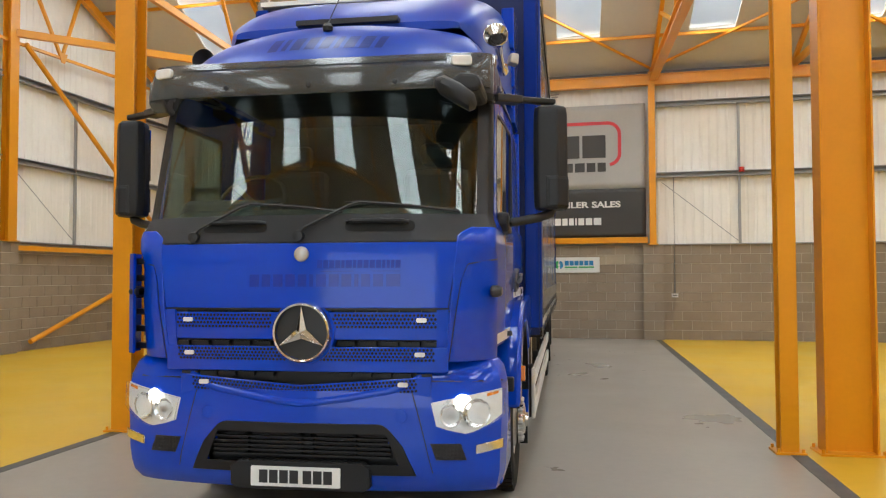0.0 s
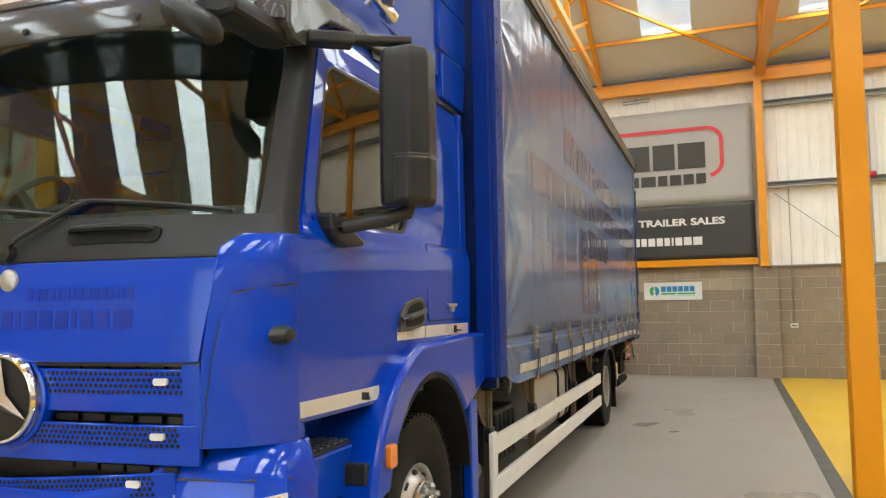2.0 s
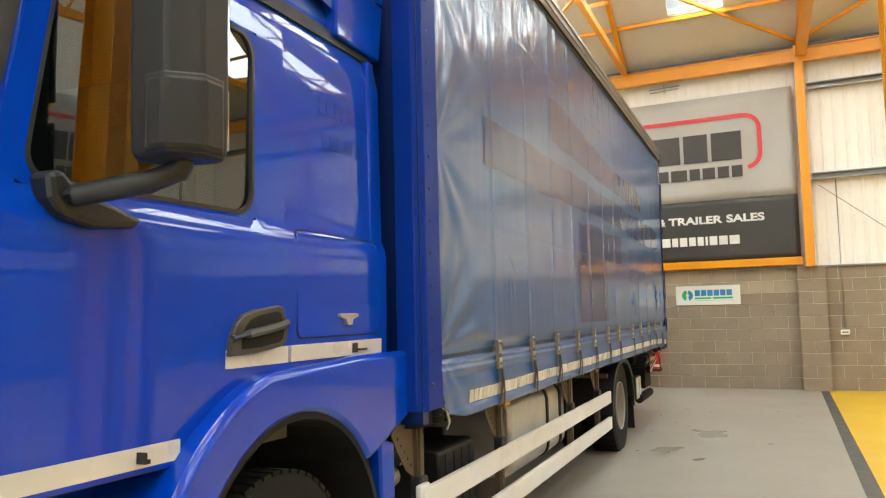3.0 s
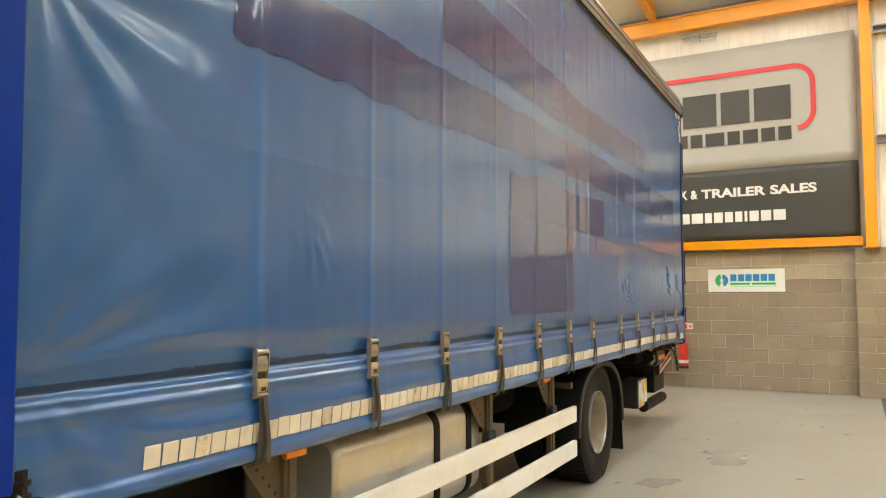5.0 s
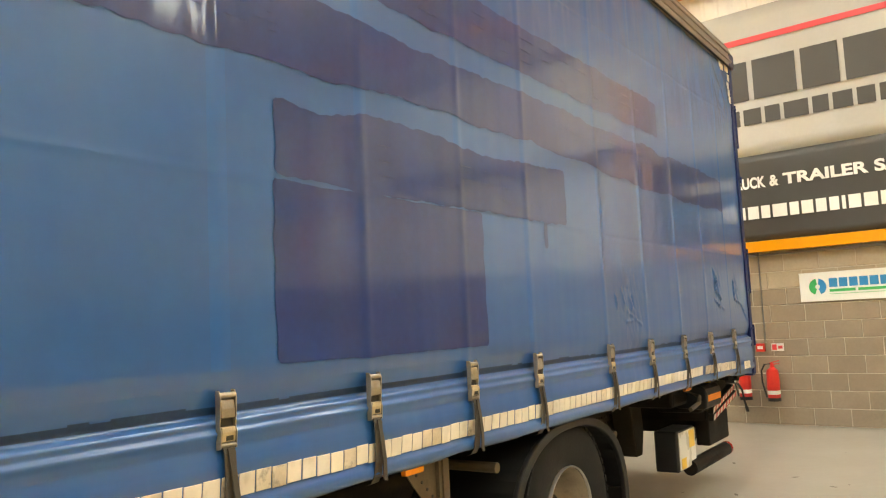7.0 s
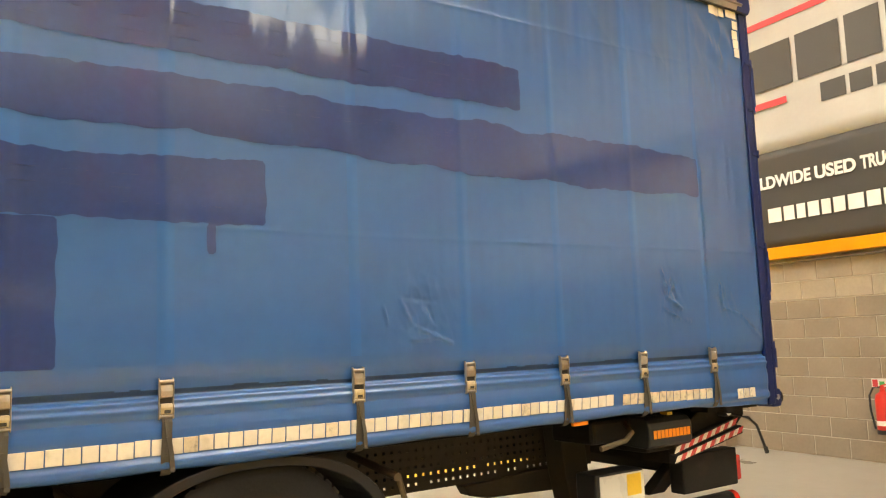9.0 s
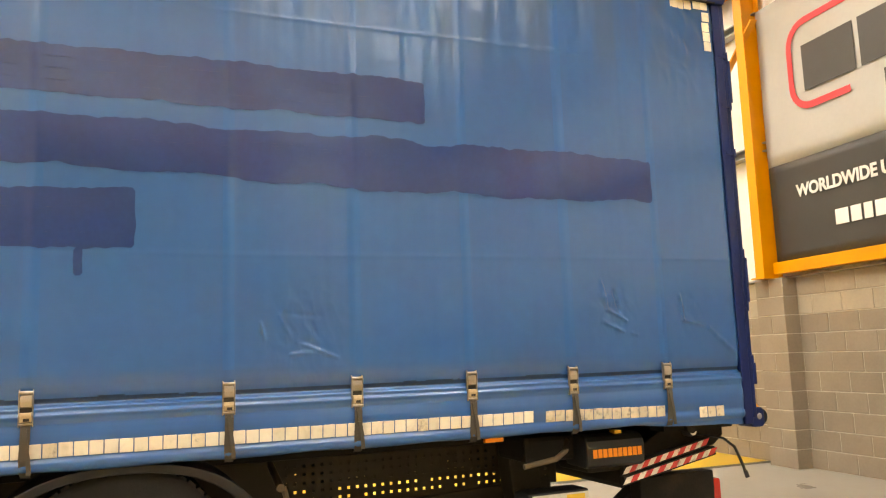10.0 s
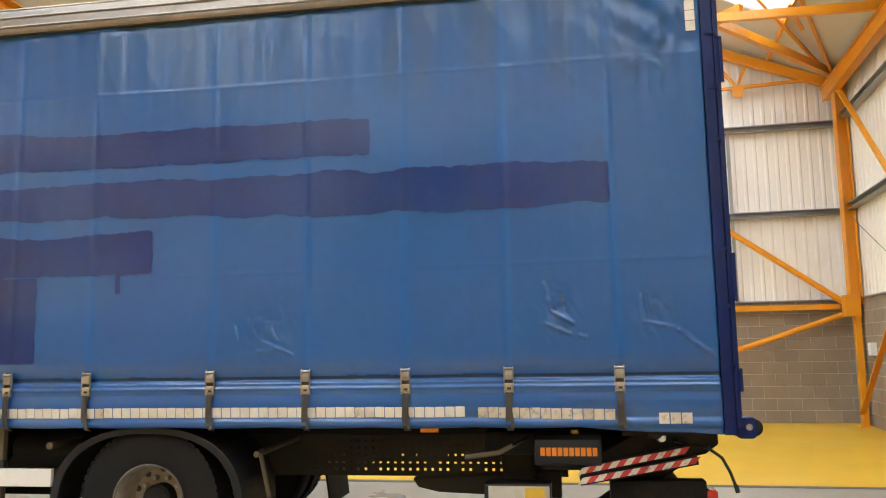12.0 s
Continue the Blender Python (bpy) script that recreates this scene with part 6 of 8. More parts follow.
# side fairing between cab and body
for sd in (1, -1):
    for za, zb, y1 in ((1.45, 2.70, 2.28), (2.74, 3.02, 2.42), (3.03, 3.32, 2.50), (3.33, 3.66, 2.52)):
        bm = B()
        y0 = 2.22 if zb < 2.72 else 2.0 - (zb - 2.7) * 0.1
        prism(bm, [(y0, za), (y1 - (0.05 if zb > 2.72 else 0), za), (y1, zb), (y0, zb)], "x", sd * 1.0, sd * (1.10 if zb > 2.72 else 1.115))
        part("side_fairing", bm, M_BLUE, truck, bevel=0.012)
for sd in (1, -1):
    for k, (x, y, z) in enumerate(((1.06, 0.72 if sd > 0 else 0.95, 3.07),)):
        horn = B()
        tilt_m = Matrix.Translation((sd * x, y, z)) @ Matrix.Rotation(radians(-8), 4, "X")
        lathe(horn, [(0.033, 0.05), (0.05, 0.02), (0.066, -0.004), (0.077, -0.022), (0.08, -0.02), (0.08, 0.0), (0.062, 0.03), (0.042, 0.08), (0.030, 0.16), (0.022, 0.3), (0.022, 0.5), (0.04, 0.52), (0.04, 0.58), (0.001, 0.58)], (0, 0, 0), "y", 24)
        horn.transform(tilt_m)
        hn = part("air_horn", horn, M_CHROME if sd > 0 else M_GREY_PLASTIC, truck, "chrome trumpet air horn on the roof", smooth=True)
        bm = B()
        lathe(bm, [(0.001, 0.07), (0.02, 0.055), (0.034, 0.045)], (0, 0, 0), "y", 20)
        bm.transform(tilt_m)
        part("horn_throat", bm, M_BLACK, hn, smooth=True)
        bm = B()
        bar(bm, (sd * x, y + 0.45, z + 0.02), (sd * (x - 0.08), y + 0.45, z - 0.05), 0.03, 0.02)
        part("horn_bracket", bm, M_STEEL, hn)
        if sd > 0:
            bm = B()
            prism(bm, [(-0.03, -0.03), (0.03, -0.045), (0.035, 0.03), (-0.02, 0.035)], "y", 0.0, 0.09)
            bm.transform(Matrix.Translation((1.16, 1.0, 3.0)) @ Matrix.Rotation(radians(20), 4, "Z"))
            part("horn_valve", bm, M_STEEL, hn, bevel=0.008)
bm = B()
lathe(bm, [(0.001, 0.03), (0.02, 0.025), (0.035, 0.0), (0.03, -0.025), (0.001, -0.03)], (-0.005, 0.52, 3.12), "z", 16)
tube(bm, (-0.005, 0.53, 3.05), (-0.005, 0.52, 3.1), 0.01, 8)
tube(bm, (-0.005, 0.52, 3.14), (0.02, 0.75, 3.42), 0.004, 6)
part("roof_aerial", bm, M_BLACK, truck, smooth=True)

# -- mirrors --
def mirror_set(sd):
    body = B()
    x0, x1 = 1.30, 1.51
    pts = [(x0, 0.16), (x0 + 0.03, 0.115), (x1 - 0.06, 0.105), (x1, 0.17), (x1, 0.27), (x1 - 0.03, 0.29), (x0 + 0.02, 0.27)]
    levels = ((1.885, 0.86), (1.90, 0.97), (2.0, 1.0), (2.3, 1.0), (2.48, 0.98), (2.515, 0.93), (2.53, 0.8))
    rings = []
    cx, cy = 1.405, 0.2
    back = 0.42
    for z, k in levels:
        rings.append([body.verts.new((sd * (cx + (x - cx) * k), back + cy + (y - cy) * k, z + 0.04)) for x, y in pts])
    for a, b in zip(rings, rings[1:]):
        for i in range(len(pts)):
            body.faces.new((a[i], a[(i + 1) % len(pts)], b[(i + 1) % len(pts)], b[i]))
    body.faces.new(rings[0])
    body.faces.new(rings[-1])
    m = part("door_mirror", body, M_GREY_PLASTIC, truck, "tall dark grey door mirror", bevel=0.022, smooth=True)
    bm = B()
    prism(bm, [(sd * (cx + (x - cx) * 0.985), back + cy + (y - cy) * 0.985) for x, y in pts], "z", 2.138, 2.143)
    part("mirror_seam", bm, M_BLACK, m)
    bm = B()
    prism(bm, [(sd * x, y + back) for x, y in ((1.378, 0.107), (1.45, 0.103), (1.513, 0.169), (1.513, 0.25), (1.378, 0.25))], "z", 1.938, 2.132)
    part("cap_groove", bm, M_BLACK, m, bevel=0.008)
    bm = B()
    prism(bm, [(sd * x, y + back) for x, y in ((1.386, 0.104), (1.45, 0.099), (1.516, 0.167), (1.516, 0.25), (1.386, 0.25))], "z", 1.938, 2.124)
    part("mirror_lower_cap", bm, M_GREY_PLASTIC, m, bevel=0.014)
    bm = B()
    box(bm, sd * 1.33, sd * 1.49, 0.284 + back, 0.296 + back, 2.18, 2.53)
    box(bm, sd * 1.33, sd * 1.49, 0.284 + back, 0.296 + back, 1.96, 2.12)
    part("mirror_glass", bm, M_CHROME, m)
    bm = B()
    bar(bm, (sd * 1.06, 0.42, 2.60), (sd * 1.43, 0.62, 2.60), 0.06, 0.035)
    bar(bm, (sd * 1.07, 0.40, 2.59), (sd * 1.22, 0.51, 2.595), 0.10, 0.05)
    part("mirror_arm", bm, M_BLACK, m, bevel=0.01)
    bm = B()
    pipe(bm, [(sd * 1.10, 0.50, 1.838), (sd * 1.16, 0.53, 1.845), (sd * 1.33, 0.605, 1.878), (sd * 1.40, 0.635, 1.905), (sd * 1.41, 0.64, 1.94)], 0.029, 10)
    part("mirror_arm", bm, M_BLACK, m, smooth=True)
    bm = B()
    prism(bm, [(0.455, 1.90), (0.465, 1.835), (0.505, 1.79), (0.60, 1.772), (0.75, 1.785), (0.78, 1.81), (0.68, 1.838), (0.56, 1.862), (0.50, 1.91)], "x", sd * 1.075, sd * 1.155)
    part("mirror_foot", bm, M_GREY_PLASTIC, m, bevel=0.024)
    return m


mirror_set(1)
mirror_set(-1)
# kerb and front mirrors hung from the near side pillar
bm = B()
rings = []
for x, y, z, r, q in ((0.80, -0.10, 2.585, 0.02, 0.02), (0.84, -0.13, 2.555, 0.055, 0.05), (0.93, -0.14, 2.50, 0.07, 0.055), (1.00, -0.12, 2.455, 0.05, 0.05), (1.02, -0.10, 2.44, 0.015, 0.02)):
    rings.append([bm.verts.new((x + 0.3 * q * math.sin(a), y + r * math.cos(a), z + q * math.sin(a))) for a in [2 * math.pi * i / 10 for i in range(10)]])
for a, b in zip(rings, rings[1:]):
    for i in range(10):
        bm.faces.new((a[i], a[(i + 1) % 10], b[(i + 1) % 10], b[i]))
bm.faces.new(rings[0][::-1])
bm.faces.new(rings[-1])
fm = part("front_mirror", bm, M_GREY_PLASTIC, truck, "dark front mirror on a short arm", smooth=True)
bm = B()
prism(bm, [(0.86, 2.595), (0.93, 2.64), (1.02, 2.63), (1.05, 2.58), (1.04, 2.54), (0.98, 2.53), (0.90, 2.55)], "y", -0.06, 0.34)
part("mirror_bracket", bm, M_GREY_PLASTIC, fm, bevel=0.03)
# -- wipers --
def on_screen(x, z, off):
    return cab_front(x / lerp_table(_W, z), z, off)


for base, mid in ((-0.70, -0.36), (-0.02, 0.33)):
    bm = B()
    p = [on_screen(base, 1.75, 0.03), on_screen(base + 0.04, 1.80, 0.04), on_screen(mid - 0.05, 1.925, 0.03), on_screen(mid, 1.94, 0.022)]
    pipe(bm, p, 0.010, 6)
    w = part("wiper_arm", bm, M_BLACK, truck)
    bm = B()
    blade = [on_screen(mid + d, 1.945 - 0.02 * (d / 0.5) ** 2 - 0.03 * (d > 0) * d / 0.6, 0.018) for d in span(-0.08, 0.6, 12)]
    pipe(bm, blade, 0.009, 6)
    part("wiper_blade", bm, M_BLACK, w)
    bm = B()
    lathe(bm, [(0.001, -0.03), (0.03, -0.025), (0.035, 0.02)], on_screen(base, 1.75, 0.02), "y", 14)
    part("wiper_pivot", bm, M_BLACK, w, smooth=True)

# -- cab interior --
bm = B()
prism(bm, [(0.14, 1.6), (0.14, 1.86), (0.32, 1.93), (0.55, 1.90), (0.62, 1.72), (0.62, 1.6)], "x", -0.88, 0.88)
dash = part("dashboard", bm, M_CABIN, truck, "dark dashboard behind the windscreen", bevel=0.03)
bm = B()
prism(bm, [(-0.95, 1.88), (-0.35, 1.88), (-0.40, 2.0), (-0.88, 2.0)], "y", 0.34, 0.5)
part("instrument_hood", bm, M_CABIN, dash, bevel=0.03)
bm = B()
for i in range(24):
    a0, a1 = 2 * math.pi * i / 24, 2 * math.pi * (i + 1) / 24
    tube(bm, (0.22 * math.cos(a0), 0.22 * math.sin(a0), 0), (0.22 * math.cos(a1), 0.22 * math.sin(a1), 0), 0.014, 6, cap=False)
for a in (0, 140, 220):
    bar(bm, (0, 0, -0.03), (0.2 * math.cos(radians(a)), 0.2 * math.sin(radians(a)), 0), 0.04, 0.012)
bm.transform(Matrix.Translation((-0.55, 0.62, 2.02)) @ Matrix.Rotation(radians(52), 4, "X"))
part("steering_wheel", bm, M_CABIN, truck, "black steering wheel")
for x in (-0.55, 0.55):
    bm = B()
    box(bm, x - 0.26, x + 0.26, 0.95, 1.45, 1.55, 1.72)
    box(bm, x - 0.25, x + 0.25, 1.42, 1.56, 1.7, 2.32)
    box(bm, x - 0.13, x + 0.13, 1.44, 1.54, 2.34, 2.52)
    part("cab_seat", bm, M_SEAT, truck, "grey cloth cab seat", bevel=0.05)
bm = B()
box(bm, -1.03, 1.03, 0.42, 2.26, 1.35, 1.5)
box(bm, -1.04, 1.04, 2.2, 2.26, 1.5, 3.0)
box(bm, -0.98, 0.98, 0.5, 2.2, 2.80, 2.86)
part("cab_lining", bm, M_CABIN, truck)

# -- steps, wheel arch and mudguard of the cab --
WF, WR, TYRE_R, AXLE_Z = 1.47, 8.01, 0.50, 0.478


def arc(cy, cz, r, a0, a1, n):
    return [(cy + r * math.cos(radians(a0 + (a1 - a0) * i / n)), cz + r * math.sin(radians(a0 + (a1 - a0) * i / n))) for i in range(n + 1)]


for sd in (1, -1):
    outer = arc(1.52, 0.56, 0.80, 172, 104, 24) + [(1.5, 1.345), (2.0, 1.365), (2.52, 1.365), (2.6, 1.34), (2.63, 1.24), (2.60, 1.12)]
    inner = [(2.25, 1.0)] + arc(1.52, 0.56, 0.62, 36, 165, 36)
    bm = B()
    prism(bm, outer + inner, "x", sd * 0.70, sd * 1.20)
    arch = part("wheel_arch", bm, M_BLUE, truck, "curved blue front mudguard", bevel=0.035, smooth=True)
    bm = B()
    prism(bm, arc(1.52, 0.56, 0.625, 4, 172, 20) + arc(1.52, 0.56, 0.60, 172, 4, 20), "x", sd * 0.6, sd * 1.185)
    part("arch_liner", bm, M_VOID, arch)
    # black sheet added so that the arch interior stays dark
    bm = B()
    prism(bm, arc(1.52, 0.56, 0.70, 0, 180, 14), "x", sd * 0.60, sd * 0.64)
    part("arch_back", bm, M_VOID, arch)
    bm = B()
    prism(bm, [(0.90, 0.76), (1.0, 0.76), (0.98, 0.87), (0.74, 0.87), (0.74, 0.78)], "x", sd * 0.75, sd * 1.16)
    part("arch_foot", bm, M_BLACK, arch, bevel=0.01)
    bm = B()
    prism(bm, round_rect(0.855, 0.93, 0.83, 0.93, 0.015), "x", sd * 1.195, sd * 1.225)
    part("side_repeater", bm, M_AMBER, arch, "orange side indicator", bevel=0.006)
    bm = B()
    prism(bm, [(2.16, 1.0), (2.30, 0.96), (2.31, 0.30), (2.18, 0.30)], "x", sd * 1.12, sd * 1.18)
    part("mud_panel", bm, M_BLUE, arch, bevel=0.012)
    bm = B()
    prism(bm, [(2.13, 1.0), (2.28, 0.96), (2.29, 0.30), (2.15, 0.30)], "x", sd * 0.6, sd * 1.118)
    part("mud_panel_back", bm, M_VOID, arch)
    bm = B()
    box(bm, sd * 0.80, sd * 1.17, 2.20, 2.215, 0.15, 0.34)
    part("mudflap", bm, M_RUBBER, arch)
    # entry steps
    bm = B()
    prism(bm, [(0.26, 0.32), (0.92, 0.32), (0.90, 0.66), (0.86, 0.66), (0.86, 0.60), (0.30, 0.60), (0.30, 0.40)], "x", sd * 0.7, sd * 1.125)
    prism(bm, [(0.30, 0.60), (0.90, 0.60), (0.90, 0.74), (0.30, 0.74)], "x", sd * 0.7, sd * 0.86)
    prism(bm, [(0.30, 0.74), (0.90, 0.74), (0.93, 0.94), (0.30, 0.94)], "x", sd * 0.7, sd * 1.06)
    prism(bm, [(0.30, 0.94), (0.93, 0.94), (0.93, 1.12), (0.30, 1.12)], "x", sd * 0.7, sd * 0.88)
    st = part("entry_step", bm, M_BLUE, truck, "blue entry step housing", bevel=0.012)
    for z, x1 in ((0.602, 1.11), (0.942, 1.05)):
        bm = B()
        box(bm, sd * 0.87, sd * x1, 0.36, 0.86, z, z + 0.012)
        tread = part("step_tread", bm, M_BLACK, st)
        bm = B()
        for i in range(8):
            y = 0.39 + i * 0.06
            for k in range(3):
                xa = 0.89 + k * (x1 - 0.89) / 3
                box(bm, sd * xa, sd * (xa + (x1 - 0.89) / 3 - 0.015), y, y + 0.03, z + 0.012, z + 0.018)
        tagged(part("tread_cleat", bm, M_STEEL, tread), kind="stuff")

# -- wheels --
def wheel(y, sd, front):
    w = thing("wheel", "", "")
    for key in list(w.keys()):
        del w[key]
    w.parent = truck
    w.location = (sd * (1.13 if front else 1.20), y, AXLE_Z)
    s = sd
    bm = B()
    R = TYRE_R
    prof = [(0.255, -0.27), (0.30, -0.29), (0.42, -0.295), (R - 0.03, -0.28), (R - 0.004, -0.265), (R, -0.24), (R, -0.045), (R - 0.004, -0.02), (R - 0.03, -0.006), (0.42, 0.0), (0.34, -0.004), (0.275, -0.02), (0.255, -0.03)]
    lathe(bm, [(r, a * s) for r, a in prof], (0, 0, 0), "x", 56)
    for v in bm.verts:
        v.co.z = max(v.co.z, 0.001 - AXLE_Z)
    tyre = part("tyre", bm, M_RUBBER, w, "worn black lorry tyre", smooth=True)
    bm = B()
    for i in range(56):
        a = 2 * math.pi * i / 56
        rot = Matrix.Rotation(a, 4, "X")
        for x0, x1 in ((-0.275, -0.20), (-0.10, -0.012)):
            vs = box(bm, min(s * x0, s * x1), max(s * x0, s * x1), -0.020, 0.020, R - 0.01, R + 0.006)
            for v in vs:
                v.co = rot @ v.co
    for v in bm.verts:
        v.co.z = max(v.co.z, 0.001 - AXLE_Z)
    tagged(part("tread_block", bm, M_RUBBER, tyre), kind="stuff")
    k = 0.88
    bm = B()
    if front:
        prof = [(0.292, -0.03), (0.288, -0.02), (0.275, -0.03), (0.262, -0.06), (0.245, -0.05), (0.215, -0.012), (0.17, 0.01), (0.12, 0.015), (0.001, 0.015)]
    else:
        prof = [(0.292, -0.03), (0.286, -0.018), (0.276, -0.04), (0.268, -0.10), (0.256, -0.19), (0.235, -0.215), (0.2, -0.22), (0.16, -0.22), (0.001, -0.22)]
    lathe(bm, [(r * k, a * s) for r, a in prof], (0, 0, 0), "x", 48)
    rim = part("rim", bm, M_ALU if front else M_RIM, w, "dull silver steel rim" if front else "dusty brown-grey steel rim", smooth=True)
    bm = B()
    for i in range(10):
        a = 2 * math.pi * (i + 0.5) / 10
        rr, xx = (0.232, -0.034) if front else (0.226, -0.220)
        lathe(bm, [(0.001, s * (xx + 0.006)), (0.022, s * (xx + 0.005)), (0.024, s * (xx - 0.01))], (0, k * rr * math.cos(a), k * rr * math.sin(a)), "x", 12)
    tagged(part("vent_hole", bm, M_BLACK, rim), kind="stuff")
    bm = B()
    for i in range(10):
        a = 2 * math.pi * i / 10
        rr, xx = (0.165, 0.008) if front else (0.168, -0.22)
        lathe(bm, [(0.019, s * xx), (0.019, s * (xx + 0.03)), (0.012, s * (xx + 0.045)), (0.001, s * (xx + 0.045))], (0, k * rr * math.cos(a), k * rr * math.sin(a)), "x", 6)
    tagged(part("wheel_nut", bm, M_STEEL, rim), kind="stuff")
    bm = B()
    if front:
        lathe(bm, [(0.125 * k, s * 0.01), (0.122 * k, s * 0.05), (0.11 * k, s * 0.06), (0.06 * k, s * 0.065), (0.055 * k, s * 0.085), (0.001, s * 0.09)], (0, 0, 0), "x", 32)
        lathe(bm, [(0.20 * k, s * 0.0), (0.203 * k, s * 0.018), (0.192 * k, s * 0.022), (0.19 * k, s * 0.0)], (0, 0, 0), "x", 32)
    else:
        lathe(bm, [(0.12 * k, s * -0.22), (0.12 * k, s * -0.13), (0.10 * k, s * -0.11), (0.001, s * -0.105)], (0, 0, 0), "x", 32)
    part("hub", bm, M_CHROME if front else M_FRAME, rim, smooth=True)
    if not front:
        bm = B()
        lathe(bm, [(0.253, s * -0.014), (0.255, s * -0.005), (0.259, s * -0.002), (0.262, s * -0.008), (0.260, s * -0.022)], (0, 0, 0), "x", 56)
        part("rim_ring", bm, M_STEEL, rim, "bright ring round the rim", smooth=True)
    return w


for sd in (1, -1):
    wheel(WF, sd, True)
    wheel(WR, sd, False)
    # inner twin tyre
    bm = B()
    lathe(bm, [(0.245, sd * 0.60), (0.39, sd * 0.575), (TYRE_R - 0.02, sd * 0.59), (TYRE_R, sd * 0.62), (TYRE_R, sd * 0.82), (TYRE_R - 0.02, sd * 0.85), (0.39, sd * 0.865), (0.245, sd * 0.85)], (0, WR, AXLE_Z), "x", 40)
    for v in bm.verts:
        v.co.z = max(v.co.z, 0.001)
    part("inner_tyre", bm, M_RUBBER, truck, smooth=True)
bm = B()
tube(bm, (-0.9, WF, AXLE_Z), (0.9, WF, AXLE_Z), 0.07, 12)
part("axle", bm, M_FRAME, truck)
bm = B()
tube(bm, (-0.9, WR, AXLE_Z), (0.9, WR, AXLE_Z), 0.07, 12)
lathe(bm, [(0.001, -0.22), (0.15, -0.18), (0.19, 0.0), (0.15, 0.18), (0.001, 0.22)], (0, WR, AXLE_Z), "x", 20)
part("axle", bm, M_FRAME, truck)

# ---- curtainside body ----
BY0 = 2.40                        # headboard front
CZ0 = 0.99                        # curtain foot
CX = 1.262
BUCKLES = [3.523, 4.245, 4.928, 5.626, 6.304, 6.971, 7.576, 8.487, 9.158, 9.834, 10.503, 11.194]


FOOT = [(0.9, -0.012), (0.985, -0.006), (0.995, 0.010), (1.01, 0.018), (1.03, 0.018), (1.043, 0.010), (1.052, 0.006), (1.10, 0.012), (1.15, 0.013), (1.18, 0.009), (1.205, 0.004), (1.23, 0.008), (1.244, 0.014), (1.251, 0.012), (1.257, 0.004), (1.266, 0.002), (1.277, 0.005),
        (1.283, 0.001), (1.292, -0.02), (1.303, -0.024), (1.32, -0.02), (1.345, -0.012), (1.38, -0.004), (1.43, 0.0)]


# creases in the dents: y and z of both ends, width, height
CREASES = (
    (10.747, 1.89, 10.786, 1.714, 0.012, 0.010), (10.786, 1.714, 10.923, 1.636, 0.011, 0.010), (10.747, 1.636, 10.90, 1.57, 0.010, 0.007),
    (10.845, 1.83, 10.88, 1.70, 0.014, -0.009), (10.96, 1.56, 11.0, 1.55, 0.010, 0.004), (11.35, 1.80, 11.37, 1.636, 0.012, 0.007),
    (11.37, 1.636, 11.55, 1.60, 0.010, 0.005), (11.57, 1.58, 11.78, 1.41, 0.014, 0.006), (8.65, 1.66, 8.67, 1.58, 0.010, 0.005),
    (8.75, 1.70, 8.81, 1.58, 0.012, 0.003), (8.84, 1.56, 9.06, 1.47, 0.009, 0.004), (8.81, 1.495, 8.96, 1.505, 0.010, 0.003),
    (8.78, 1.71, 8.97, 1.69, 0.014, -0.002), (8.92, 1.66, 8.95, 1.58, 0.012, -0.005))


